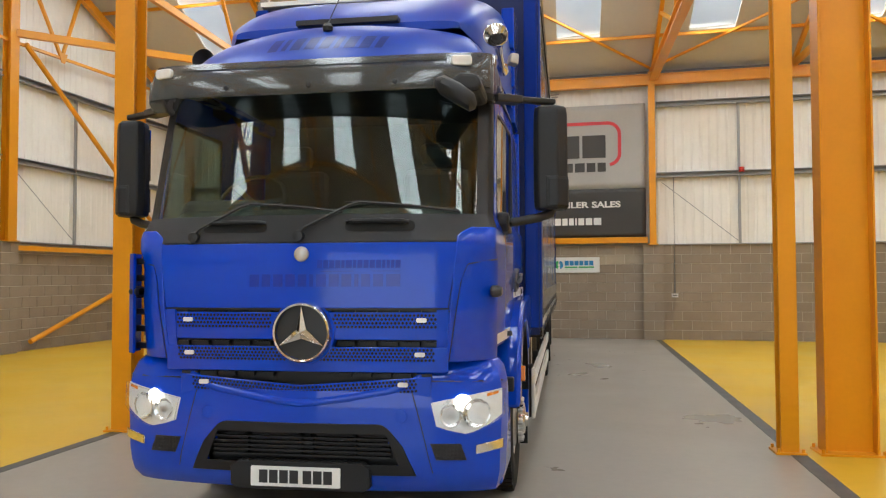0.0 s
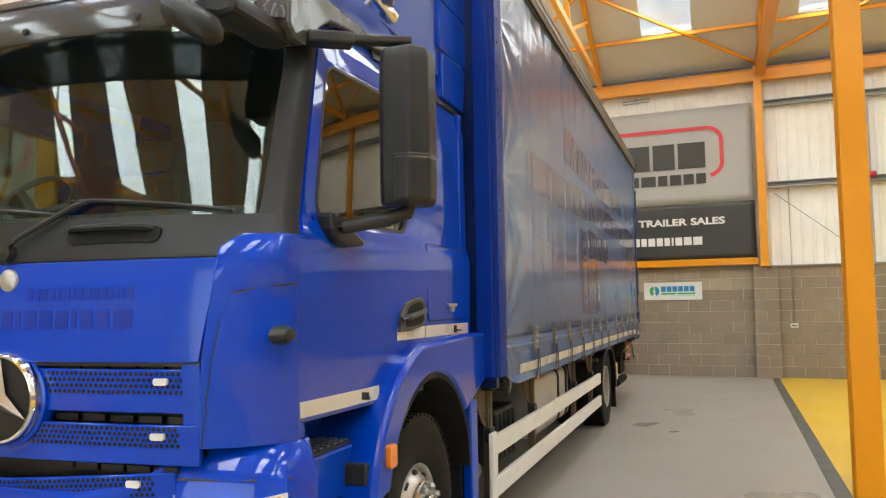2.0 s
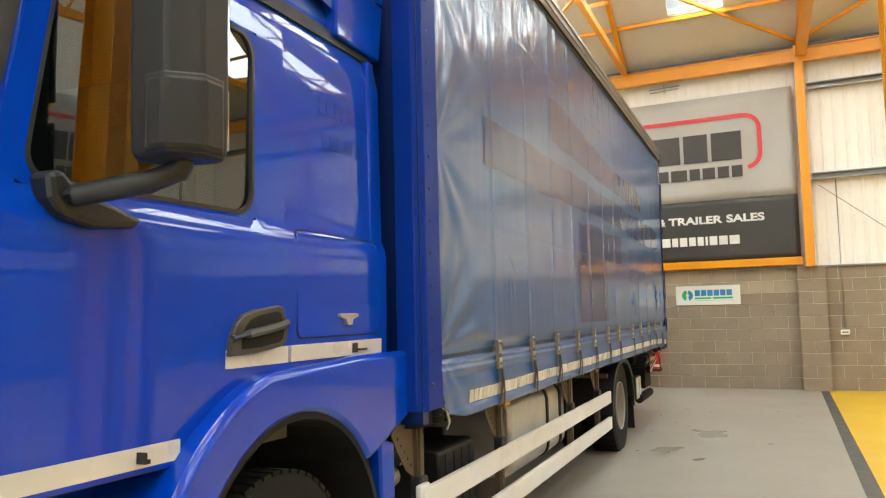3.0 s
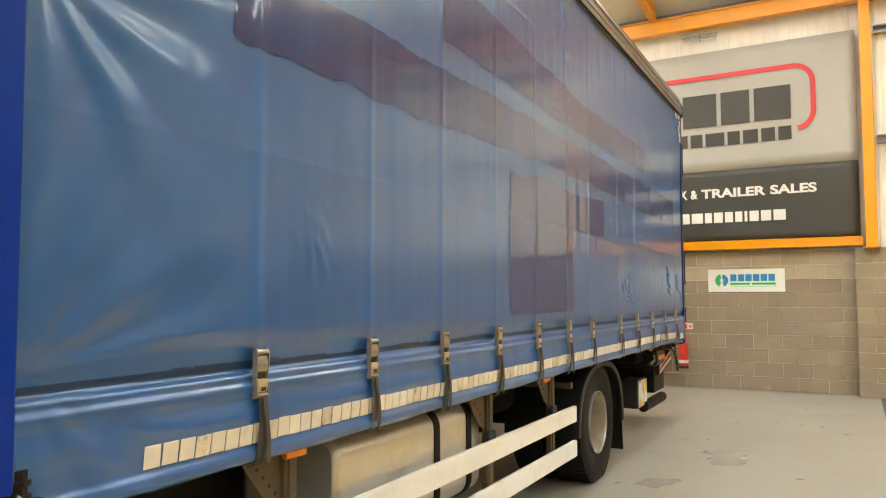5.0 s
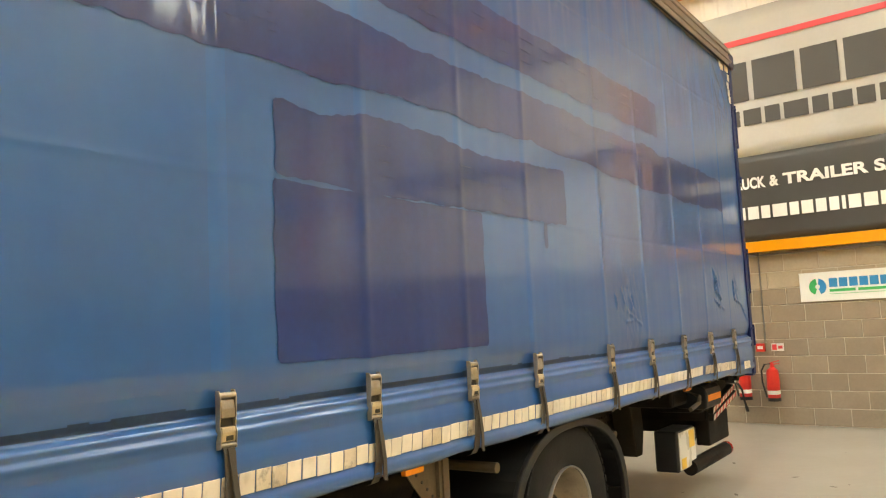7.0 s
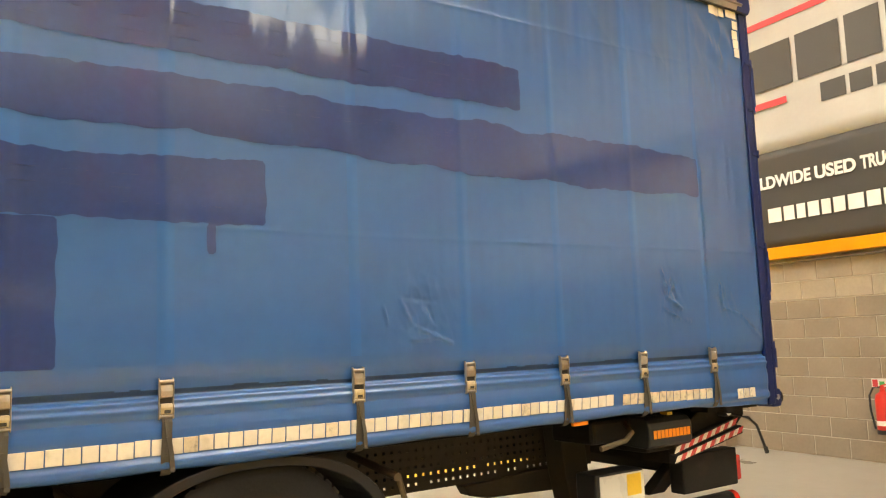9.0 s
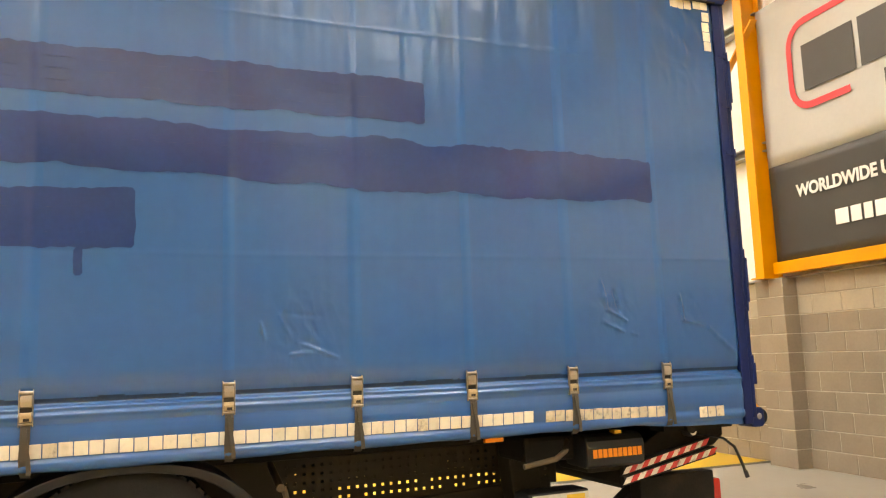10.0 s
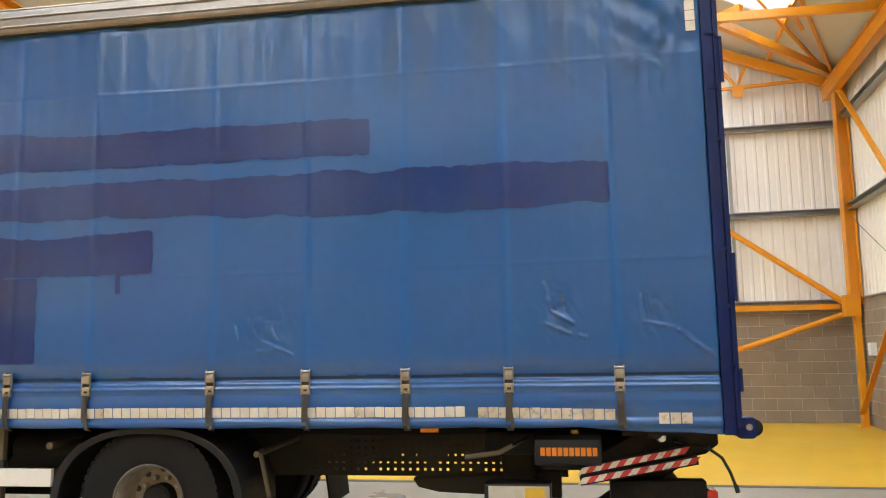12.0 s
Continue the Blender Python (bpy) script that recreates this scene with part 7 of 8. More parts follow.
def curtain_x(y, z):
    """How far out the near side curtain hangs at a place."""
    n = noise.noise
    x = CX + 0.010 * n((y * 0.35, z * 0.5, 1.0)) + 0.004 * n((y * 1.3, z * 0.5, 5.0))
    # upright pocket seams and hanging folds, strongest under the roof rail
    d = min(abs(y - b) for b in BUCKLES)
    x += 0.0035 * math.exp(-(d / 0.022) ** 2)
    head = max(0.0, min(1.0, (z - 2.9) / 0.9)) * (1.0 - 0.85 * math.exp(-((y - 11.5) / 0.3) ** 2))
    calm = 1.0 - 0.2 * max(0.0, min(1.0, (y - 6.3) / 1.8))
    head *= calm
    x += (0.003 + 0.010 * head * head) * n((y * 4.0 + 0.5 * z, z * 0.5, 9.0))
    x += 0.0045 * n((y * 11.0, z * 0.7, 4.0)) * (0.22 + head) + 0.0016 * n((y * 21.0, z * 0.9, 14.0)) * (0.3 + head)
    x += 0.0045 * head * (1 - abs(n((y * 3.1 + z * 1.2, z * 2.2, 3.0)))) ** 6
    # shallow dents with sharp creases near the foot
    for cy, cz, r, a in ((8.9, 1.60, 0.16, -0.006), (10.82, 1.72, 0.12, -0.010), (11.40, 1.70, 0.10, -0.009), (3.85, 1.75, 0.10, 0.006), (11.5, 3.55, 0.25, 0.012)):
        q = ((y - cy) / r) ** 2 + ((z - cz) / (r * 1.3)) ** 2
        if q < 6:
            x += a * math.exp(-q) * (1 - 1.6 * abs(n((y * 11, z * 8 + y * 4, 2.0))))
            if cz < 2:
                x += 0.45 * abs(a) * math.exp(-q) * (1 - abs(n((y * 17 + 3 * z, z * 11, 6.0)))) ** 5
    if z < 1.95:
        for y0, z0, y1, z1, w, a in CREASES:
            if min(y0, y1) - 0.06 < y < max(y0, y1) + 0.06:
                ey, ez = y1 - y0, z1 - z0
                k = max(0.0, min(1.0, ((y - y0) * ey + (z - z0) * ez) / (ey * ey + ez * ez)))
                d2 = (y - y0 - k * ey) ** 2 + (z - z0 - k * ez) ** 2
                x += 1.9 * a * math.exp(-d2 / (0.7 * w * w)) * (0.6 + 0.4 * math.sin(k * math.pi)) * (1 + 0.9 * n((y * 30, z * 30, 5.0)))
    # tension folds running up from the front foot and the rear head
    for oy, oz, s in ((2.65, 1.35, 1), (2.65, 2.4, 1), (2.6, 3.45, 1)):
        dy, dz = (y - oy) * s, z - oz
        if dy > 0:
            an = math.atan2(dz, dy)
            rr = math.hypot(dy, dz)
            x += 0.0055 * math.sin(an * 13 + 0.8 * n((an * 3, rr, 2.0))) * math.exp(-(rr / 0.75) ** 2) * min(1, rr * 3)
    # swags hanging across the rear head
    if y > 10.9 and z > 3.1:
        p = z - 3.9 + 0.62 * (y - 11.2) + 0.35 * (y - 11.2) ** 2 + 0.02 * n((y * 1.5, z * 1.5, 31.0))
        x += 0.013 * math.sin(p * 2 * math.pi / 0.26) * math.exp(-((y - 11.5) / 0.22) ** 2) * min(1.0, max(0.0, (z - 3.3) / 0.3))
    # rolled foot: drawn in, then two welded ropes and the skirt
    if z < 1.43:
        x += lerp_table(FOOT, z + 0.003 * n((y * 1.7, 0.0, 3.0))) * (1 + 0.25 * n((y * 2.3, 0.0, 8.0)))
    if z < 1.14:
        x += 0.012 * n((y * 2.2, 0.0, 7.0)) * (1.14 - z) / 0.15
    # the rail draws the curtain in at the head
    if z > 3.82:
        x -= (z - 3.82) * 0.12
    # horizontal weld seams
    if 3.1 < z < 3.36:
        x += 0.005 * calm * abs(n((y * 12.0, z * 1.5, 21.0))) * math.exp(-((3.36 - z) / 0.09) ** 2)
    for zs in (2.03, 3.36):
        x += (0.0012 if zs < 3 else 0.0016) * math.exp(-((z - zs + 0.02 * n((y * 0.4, 0, 0))) / 0.014) ** 2)
    return x


def curtain_foot(y):
    if y < 3.05:
        return CZ0 + 0.05 * math.cos((y - 2.62) / 0.43 * math.pi / 2) ** 2
    return CZ0 - 0.04 * max(0.0, (y - 10.9) / 0.85) - 0.008 * abs(math.sin((y - BUCKLES[0]) / 0.675 * math.pi))


M_SEAM = mat("blue_curtain_pocket", (0.010, 0.095, 0.32), 0.32, coat=1.0, coat_rough=0.15, vary=0.08, scale=1.3, spec=0.28, rough_vary=0.0)


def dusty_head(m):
    """Dust and water streaks on the curtain's head, kept to the rear half to mute roof lights reflected there: they
    dull the gloss and grey the cloth.
    """
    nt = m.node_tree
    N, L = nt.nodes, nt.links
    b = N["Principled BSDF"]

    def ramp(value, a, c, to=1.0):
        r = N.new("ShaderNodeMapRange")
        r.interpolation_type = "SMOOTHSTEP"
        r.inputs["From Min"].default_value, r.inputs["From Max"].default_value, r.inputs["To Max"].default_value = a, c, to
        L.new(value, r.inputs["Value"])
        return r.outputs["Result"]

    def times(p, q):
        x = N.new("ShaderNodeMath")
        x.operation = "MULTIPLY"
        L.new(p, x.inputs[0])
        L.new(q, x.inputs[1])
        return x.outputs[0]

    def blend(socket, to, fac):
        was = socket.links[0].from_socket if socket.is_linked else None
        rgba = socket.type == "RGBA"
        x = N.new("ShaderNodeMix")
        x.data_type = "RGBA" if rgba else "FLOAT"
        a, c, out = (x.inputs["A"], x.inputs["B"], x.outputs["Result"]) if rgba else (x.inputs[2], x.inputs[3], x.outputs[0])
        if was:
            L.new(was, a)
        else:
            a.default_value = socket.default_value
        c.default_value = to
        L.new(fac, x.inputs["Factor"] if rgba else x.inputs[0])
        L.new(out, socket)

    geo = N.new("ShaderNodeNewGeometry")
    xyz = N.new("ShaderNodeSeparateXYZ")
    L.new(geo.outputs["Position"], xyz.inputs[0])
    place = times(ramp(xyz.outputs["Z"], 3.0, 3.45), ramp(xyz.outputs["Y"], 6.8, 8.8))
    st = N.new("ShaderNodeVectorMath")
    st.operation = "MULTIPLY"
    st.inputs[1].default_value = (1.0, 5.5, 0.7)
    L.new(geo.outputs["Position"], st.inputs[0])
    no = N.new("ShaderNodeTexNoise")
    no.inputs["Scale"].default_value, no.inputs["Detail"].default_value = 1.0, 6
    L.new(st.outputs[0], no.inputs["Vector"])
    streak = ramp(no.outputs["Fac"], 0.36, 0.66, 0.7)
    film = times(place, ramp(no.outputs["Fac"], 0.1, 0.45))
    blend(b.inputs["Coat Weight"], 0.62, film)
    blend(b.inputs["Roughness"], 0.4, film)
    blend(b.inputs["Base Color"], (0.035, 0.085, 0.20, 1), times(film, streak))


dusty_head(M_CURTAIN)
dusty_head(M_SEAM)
# shade and grime in the fold above the ropes, painted as darker cloth
M_SHADE_GRIME = mat("shaded_grimy_curtain_fold", (0.008, 0.034, 0.095), 0.5, vary=0.3, scale=5, coat=0.35, coat_rough=0.2, spec=0.2)


def curtain_sheet(name, side, ny, zs, fn, material, label):
    bm = B()
    ys = [2.63 + (11.80 - 2.63) * i / ny for i in range(ny + 1)]
    if ny > 100:
        # finer where the cloth is dented
        ys = [y for y in ys if not (8.62 < y < 9.10 or 10.70 < y < 11.62)] + span(8.625, 9.095, 80) + span(10.705, 11.615, 150)
        ys.sort()
        ny = len(ys) - 1
    g = []
    for y in ys:
        foot = curtain_foot(y)
        col = []
        for z in zs:
            zz = z if z > 1.14 else foot + (z - CZ0) * (1.14 - foot) / (1.14 - CZ0)
            col.append(bm.verts.new((side * fn(y, zz), y, zz)))
        g.append(col)
    for i in range(ny):
        for j in range(len(zs) - 1):
            f = bm.faces.new((g[i][j], g[i + 1][j], g[i + 1][j + 1], g[i][j + 1]))
            ym = (ys[i] + ys[i + 1]) / 2
            if zs[j] > 1.42 and zs[j] < 3.84 and min(abs(ym - b) for b in BUCKLES) < 0.034:
                f.material_index = 1
            # painted shade along the fold, its upper edge uneven
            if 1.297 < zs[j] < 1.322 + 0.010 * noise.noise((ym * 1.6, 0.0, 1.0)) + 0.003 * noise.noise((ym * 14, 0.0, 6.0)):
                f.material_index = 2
    me_ob = part(name, bm, material, truck, label)
    for p in me_ob.data.polygons:
        p.use_smooth = True
    sol = me_ob.modifiers.new("cloth", "SOLIDIFY")
    sol.thickness, sol.offset = 0.004, -1
    return me_ob


ZS = span(0.99, 1.14, 20) + span(1.155, 1.38, 40) + span(1.40, 1.92, 60) + span(1.945, 1.99, 2) + span(1.998, 2.066, 12) + span(2.075, 3.0, 40) + span(3.02, 3.32, 13) + span(3.328, 3.396, 12) + span(3.41, 3.9, 22)
curtain = curtain_sheet("side_curtain", 1, 620, ZS, curtain_x, [M_CURTAIN, M_SEAM, M_SHADE_GRIME], "faded blue side curtain with creases and seams")
curtain_sheet("side_curtain", -1, 40, span(0.99, 3.9, 10), lambda y, z: CX, [M_CURTAIN, M_SEAM, M_SHADE_GRIME], "faded blue side curtain with creases and seams")


def conform(name, y0, y1, bottom, top, material, parent, off=0.0028, ny=60, nz=8, label="", ragged=0.022, end_rag=0.012):
    """A painted patch lying on the curtain, with uneven brushed edges. bottom and top give z at y."""
    bm = B()
    ny = max(4, int((y1 - y0) / 0.0147))
    nz = max(6, int((top(y0 + 0.1) - bottom(y0 + 0.1)) / 0.012))
    g = []
    for i in range(ny + 1):
        t = i / ny
        col = []
        for j in range(nz + 1):
            v = j / nz
            y = y0 + (y1 - y0) * t
            zb = bottom(y) + ragged * noise.noise((y * 4.5, 0.0, y0)) + 0.45 * ragged * noise.noise((y * 17, 3.0, y0))
            zt = top(y) + ragged * noise.noise((y * 3.7, 9.0, y0)) + 0.8 * ragged * abs(noise.noise((y * 8, 6.0, y0))) + 0.4 * ragged * noise.noise((y * 26, 6.0, y0))
            z = zb + (zt - zb) * v
            ye = y + (end_rag * noise.noise((z * 9, 1.0, y1)) if i in (0, ny) else 0)
            if i in (0, ny) and j in (0, nz):
                ye += 0.012 if i == 0 else -0.012
            col.append(bm.verts.new((curtain_x(ye, z) + off, ye, z)))
        g.append(col)
    for i in range(ny):
        for j in range(nz):
            bm.faces.new((g[i][j], g[i + 1][j], g[i + 1][j + 1], g[i][j + 1]))
    ob = part(name, bm, material, parent, label)
    for p in ob.data.polygons:
        p.use_smooth = True
    return ob


PL = "dark overpainted patch with ragged edges"
conform("overpainted_patch", 3.38, 11.18, lambda y: 2.425 + 0.03 * math.sin(y * 1.1), lambda y: 2.70 - 0.02 * max(0, (y - 8) / 3), M_PATCH, curtain, ny=300, nz=10, label=PL)
conform("overpainted_patch", 4.94, 9.60, lambda y: 2.81 + 0.045 * max(0, min(1, (7.2 - y) / 2.0)), lambda y: 3.06 + 0.14 * max(0, min(1, (7.4 - y) / 2.0)), M_PATCH, curtain, ny=190, nz=12, label=PL)
conform("overpainted_patch", 5.86, 8.03, lambda y: 2.045, lambda y: 2.325 + 0.02 * math.sin(y * 5), M_PATCH, curtain, ny=90, nz=10, label=PL)
conform("overpainted_patch", 5.85, 7.15, lambda y: 1.43, lambda y: 2.036, M_PATCH, curtain, ny=60, nz=22, label=PL, ragged=0.008)
conform("paint_run", 7.755, 7.795, lambda y: 1.905, lambda y: 2.04, M_PATCH, curtain, ny=4, nz=6, label="short run of dark paint", ragged=0.004)


# faint raised outlines of the removed lettering on the patches
def emboss_row(y0, y1, z0, z1, n, seed):
    rnd = random.Random(seed)
    bm = B()
    step = (y1 - y0) / n
    for i in range(n):
        y = y0 + i * step
        for a, b, c, d in ((0.1, 0.0, 0.75, 0.0), (0.1, 1.0, 0.75, 1.0), (0.1, 0.5, 0.7, 0.5)):
            if rnd.random() < 0.45:
                continue
            ya, za, yb, zb = y + a * step, z0 + b * (z1 - z0), y + c * step * rnd.uniform(0.6, 1), z0 + d * (z1 - z0)
            bar(bm, (curtain_x(ya, za) + 0.003, ya, za), (curtain_x(yb, zb) + 0.003, yb, zb), 0.002, 0.003)
    ob = part("letter_ridge", bm, M_PATCH, curtain)
    return tagged(ob, "faint raised edges of removed lettering", kind="stuff")


emboss_row(4.3, 5.9, 2.54, 2.60, 26, 1)
emboss_row(8.0, 9.4, 2.60, 2.63, 16, 2)
emboss_row(5.3, 9.4, 2.88, 3.0, 18, 3)
emboss_row(6.0, 7.9, 2.12, 2.24, 10, 4)

# reflective tape: short pieces along the skirt
tape_me = None
y = 3.03
random.seed(5)
tape_pieces = []
while y < 11.15:
    if 10.22 < y < 10.30:
        y += 0.02
        continue
    w = 0.066
    if min(abs(y + w / 2 - b) for b in BUCKLES) > -1:
        if tape_me is None:
            bm = B()
            box(bm, 0, 0.003, 0, w - 0.005, 0, 0.066)
            bmesh.ops.bevel(bm, geom=list(bm.edges), offset=0.001, segments=1, affect="EDGES")
            tape_me = bpy.data.meshes.new("tape")
            bm.to_mesh(tape_me)
            bm.free()
            tape_me.materials.append(M_TAPE)
        tape_pieces.append(y)
    y += w
worn_me = tape_me.copy()
worn_me.materials.clear()
worn_me.materials.append(M_WORN_TAPE)
for y in tape_pieces:
    ob = new("reflective_tape", worn_me if y > 10.25 or random.random() < 0.12 else tape_me)
    ob.parent = curtain
    z = 1.055 - 0.022 * max(0.0, (y - 10.2) / 1.0) + random.uniform(-0.002, 0.002)
    ca, cb = curtain_x(y, z + 0.005), curtain_x(y, z + 0.063)
    tiltx = math.degrees(math.atan2(cb - ca, 0.058))
    ob.matrix_local = Matrix.Translation((max(ca, curtain_x(y + 0.06, z + 0.005)) + 0.0025, y, z)) @ pose(0, 0, 0, 0, tiltx, 0)
for k in range(3):
    ob = new("reflective_tape", worn_me)
    ob.parent = curtain
    ob.matrix_local = Matrix.Translation((curtain_x(11.5, 1.03) + 0.004, 11.42 + 0.068 * k, 1.012))
# white corner marks at the rear head
for y, z in [(11.44 + 0.066 * i, 3.79 + 0.004 * i) for i in range(5)] + [(11.71, 3.72 - 0.072 * i) for i in range(4)]:
    ob = new("reflective_tape", tape_me)
    ob.parent = curtain
    ob.matrix_local = Matrix.Translation((curtain_x(y + 0.03, z + 0.03) + 0.006, y, z))


# buckles with webbing straps
def buckle():
    root = B()
    prism(root, round_rect(-0.024, 0.024, 1.205, 1.365, 0.006), "x", 1.266, 1.272)
    b = part("buckle", root, M_BUCKLE, None, bevel=0.002)
    for sy in (-1, 1):
        bm = B()
        prism(bm, [(1.268, 1.20), (1.288, 1.203), (1.292, 1.25), (1.286, 1.27), (1.290, 1.30), (1.292, 1.35), (1.284, 1.372), (1.268, 1.372)], "y", sy * 0.027, sy * 0.031)
        part("side_plate", bm, M_BUCKLE, b, bevel=0.0012)
    bm = B()
    tube(bm, (1.282, -0.030, 1.357), (1.282, 0.030, 1.357), 0.009, 10)
    tube(bm, (1.282, -0.030, 1.213), (1.282, 0.030, 1.213), 0.007, 10)
    split_part("roller", bm, M_BUCKLE, b, smooth=True)
    bm = B()
    prism(bm, [(1.276, 1.345), (1.286, 1.343), (1.290, 1.318), (1.289, 1.292), (1.280, 1.288)], "y", -0.025, 0.025)
    part("lever", bm, M_BUCKLE, b, bevel=0.002)
    bm = B()
    prism(bm, [(1.276, 1.266), (1.289, 1.266), (1.291, 1.25), (1.287, 1.222), (1.276, 1.222)], "y", -0.025, 0.025)
    part("catch", bm, M_CATCH, b, "yellowed catch plate", bevel=0.002)
    bm = B()
    box(bm, 1.272, 1.277, -0.025, 0.025, 1.267, 1.288)
    box(bm, 1.2885, 1.2900, -0.010, 0.016, 1.226, 1.240)
    tagged(part("slot", bm, M_BLACK, b), kind="stuff")
    bm = B()
    pts = [(1.280, 1.222, 0), (1.292, 1.19, 0.002), (1.296, 1.12, 0.0), (1.292, 1.05, -0.003), (1.281, 1.0, 0.0), (1.262, 0.975, 0.004), (1.235, 0.965, 0.004)]
    rings = []
    for x, z, sk in pts:
        rings.append([bm.verts.new((x, -0.021 + sk, z)), bm.verts.new((x, 0.021 + sk, z)), bm.verts.new((x - 0.003, 0.021 + sk, z)), bm.verts.new((x - 0.003, -0.021 + sk, z))])
    for a, c in zip(rings, rings[1:]):
        for k in range(4):
            bm.faces.new((a[k], a[(k + 1) % 4], c[(k + 1) % 4], c[k]))
    bm.faces.new(rings[0])
    bm.faces.new(rings[-1])
    part("strap", bm, M_STRAP, b, "grey webbing strap")
    bm = B()
    pts = [(1.299, -0.004, 1.205), (1.305, 0.004, 1.13), (1.303, 0.016, 1.06), (1.298, 0.022, 1.0), (1.301, 0.020, 0.985)]
    for (x, yy, z), (x2, y2, z2) in zip(pts, pts[1:]):
        bar(bm, (x, yy, z), (x2, y2, z2), 0.004, 0.020, up=(0, 1, 0))
    part("strap_tail", bm, M_STRAP, b)
    return b


M_CATCH = mat("yellowed_catch_plate", (0.44, 0.37, 0.25), 0.45, metal=0.4, vary=0.2, scale=14, stain=(0.2, 0.14, 0.07), stain_scale=18, stain_amount=0.5)
proto = buckle()
proto.parent = truck
proto.location = (0, BUCKLES[0], 0)
for yb in BUCKLES[1:]:
    c = copy_thing(proto, pose(0, yb, 0, 0, 0, 0))

# headboard and front post
bm = B()
box(bm, -1.27, 1.27, BY0 + 0.02, BY0 + 0.08, 1.02, 3.93)
part("headboard", bm, M_BLUE_DARK, truck, "dark blue headboard behind the cab")
for sd in (1, -1):
    bm = B()
    prism(bm, [(sd * 1.15, BY0), (sd * 1.25, BY0), (sd * 1.288, BY0 + 0.05), (sd * 1.288, BY0 + 0.225), (sd * 1.272, BY0 + 0.225), (sd * 1.25, BY0 + 0.12), (sd * 1.15, BY0 + 0.12)], "z", 1.08, 3.93)
    fp = part("front_post", bm, M_POST_BLUE, truck, "tall blue front corner post", bevel=0.006)
    for i in range(18):
        bm = B()
        lathe(bm, [(0.001, sd * 0.006), (0.006, sd * 0.005), (0.008, 0.0)], (sd * 1.289, BY0 + 0.10, 1.2 + i * 0.155), "x", 8)
        part("rivet", bm, M_BLUE_DARK, fp)
    bm = B()
    tube(bm, (sd * 1.235, BY0 + 0.255, 0.985), (sd * 1.235, BY0 + 0.255, 1.13), 0.04, 14)
    tube(bm, (sd * 1.215, BY0 + 0.30, 1.03), (sd * 1.275, BY0 + 0.30, 1.03), 0.028, 12)
    for k in range(4):
        tube(bm, (sd * 1.235, BY0 + 0.255, 0.99 + 0.034 * k), (sd * 1.235, BY0 + 0.255, 1.002 + 0.034 * k), 0.047, 14)
    part("tensioner", bm, M_FRAME, fp)
    bm = B()
    pipe(bm, [(sd * 1.275, BY0 + 0.24, 1.07), (sd * 1.285, BY0 + 0.27, 1.05), (sd * 1.285, BY0 + 0.30, 1.0), (sd * 1.27, BY0 + 0.30, 0.965)], 0.008, 6)
    part("tensioner_hook", bm, M_STEEL, fp, smooth=True)

# roof rail and roof
for sd in (1, -1):
    bm = B()
    prof = [(sd * 1.20, 3.86), (sd * 1.275, 3.86), (sd * 1.292, 3.88), (sd * 1.296, 3.915), (sd * 1.290, 4.03), (sd * 1.27, 4.07), (sd * 1.20, 4.085)]
    prism(bm, prof, "y", 2.52, 11.82)
    rail = part("roof_rail", bm, M_RAIL, truck, "grimy brown metal roof rail", smooth=True)
    bm = B()
    box(bm, sd * 1.285, sd * 1.298, 2.52, 11.82, 3.855, 3.866)
    part("rail_lip", bm, M_FRAME, rail)
    for rx, rz in ((1.296, 3.925), (1.293, 4.0), (1.268, 4.07)):
        bm = B()
        tube(bm, (sd * rx, 2.52, rz), (sd * rx, 11.82, rz), 0.010, 8)
        part("rail_ridge", bm, M_RAIL, rail, smooth=True)
bm = B()
box(bm, -1.22, 1.22, BY0, 11.9, 3.96, 4.0)
part("body_roof", bm, M_SIGN, truck)
# rear frame and doors
bm = B()
box(bm, 1.14, 1.272, 11.805, 11.875, 0.94, 3.96)
rp = part("rear_post", bm, M_BLUE_DARK, truck, "dark blue rear corner post", bevel=0.006)
bm = B()
box(bm, 1.20, 1.268, 11.878, 11.912, 0.98, 3.93)
part("door_edge", bm, M_BLUE_DARK, rp, bevel=0.008)
for z in (1.36, 1.72, 2.08, 2.78, 3.12, 3.48):
    bm = B()
    box(bm, 1.270, 1.278, 11.83, 11.905, z - 0.010, z + 0.010)
    tube(bm, (1.276, 11.90, z - 0.03), (1.276, 11.90, z + 0.03), 0.009, 8)
    part("hinge", bm, M_BLUE_DARK, rp)
bm = B()
for z0, z1 in ((1.2, 1.34), (1.75, 2.05), (3.15, 3.45)):
    tube(bm, (1.268, 11.918, z0), (1.268, 11.918, z1), 0.012, 8)
split_part("lock_rod", bm, M_BLUE_DARK, rp)
bm = B()
box(bm, -1.285, -1.14, 11.74, 11.90, 0.94, 3.96)
part("rear_post", bm, M_BLUE_DARK, truck, bevel=0.006)
bm = B()
box(bm, -1.14, 1.14, 11.80, 11.9, 0.95, 3.95)
part("rear_door", bm, M_BLUE_DARK, truck, "dark blue rear doors")
bm = B()
prism(bm, [(11.76, 3.86), (11.90, 3.86), (11.93, 3.91), (11.92, 4.01), (11.76, 4.01)], "x", 1.20, 1.295)
part("corner_cap", bm, M_BLUE_DARK, rp, bevel=0.008)
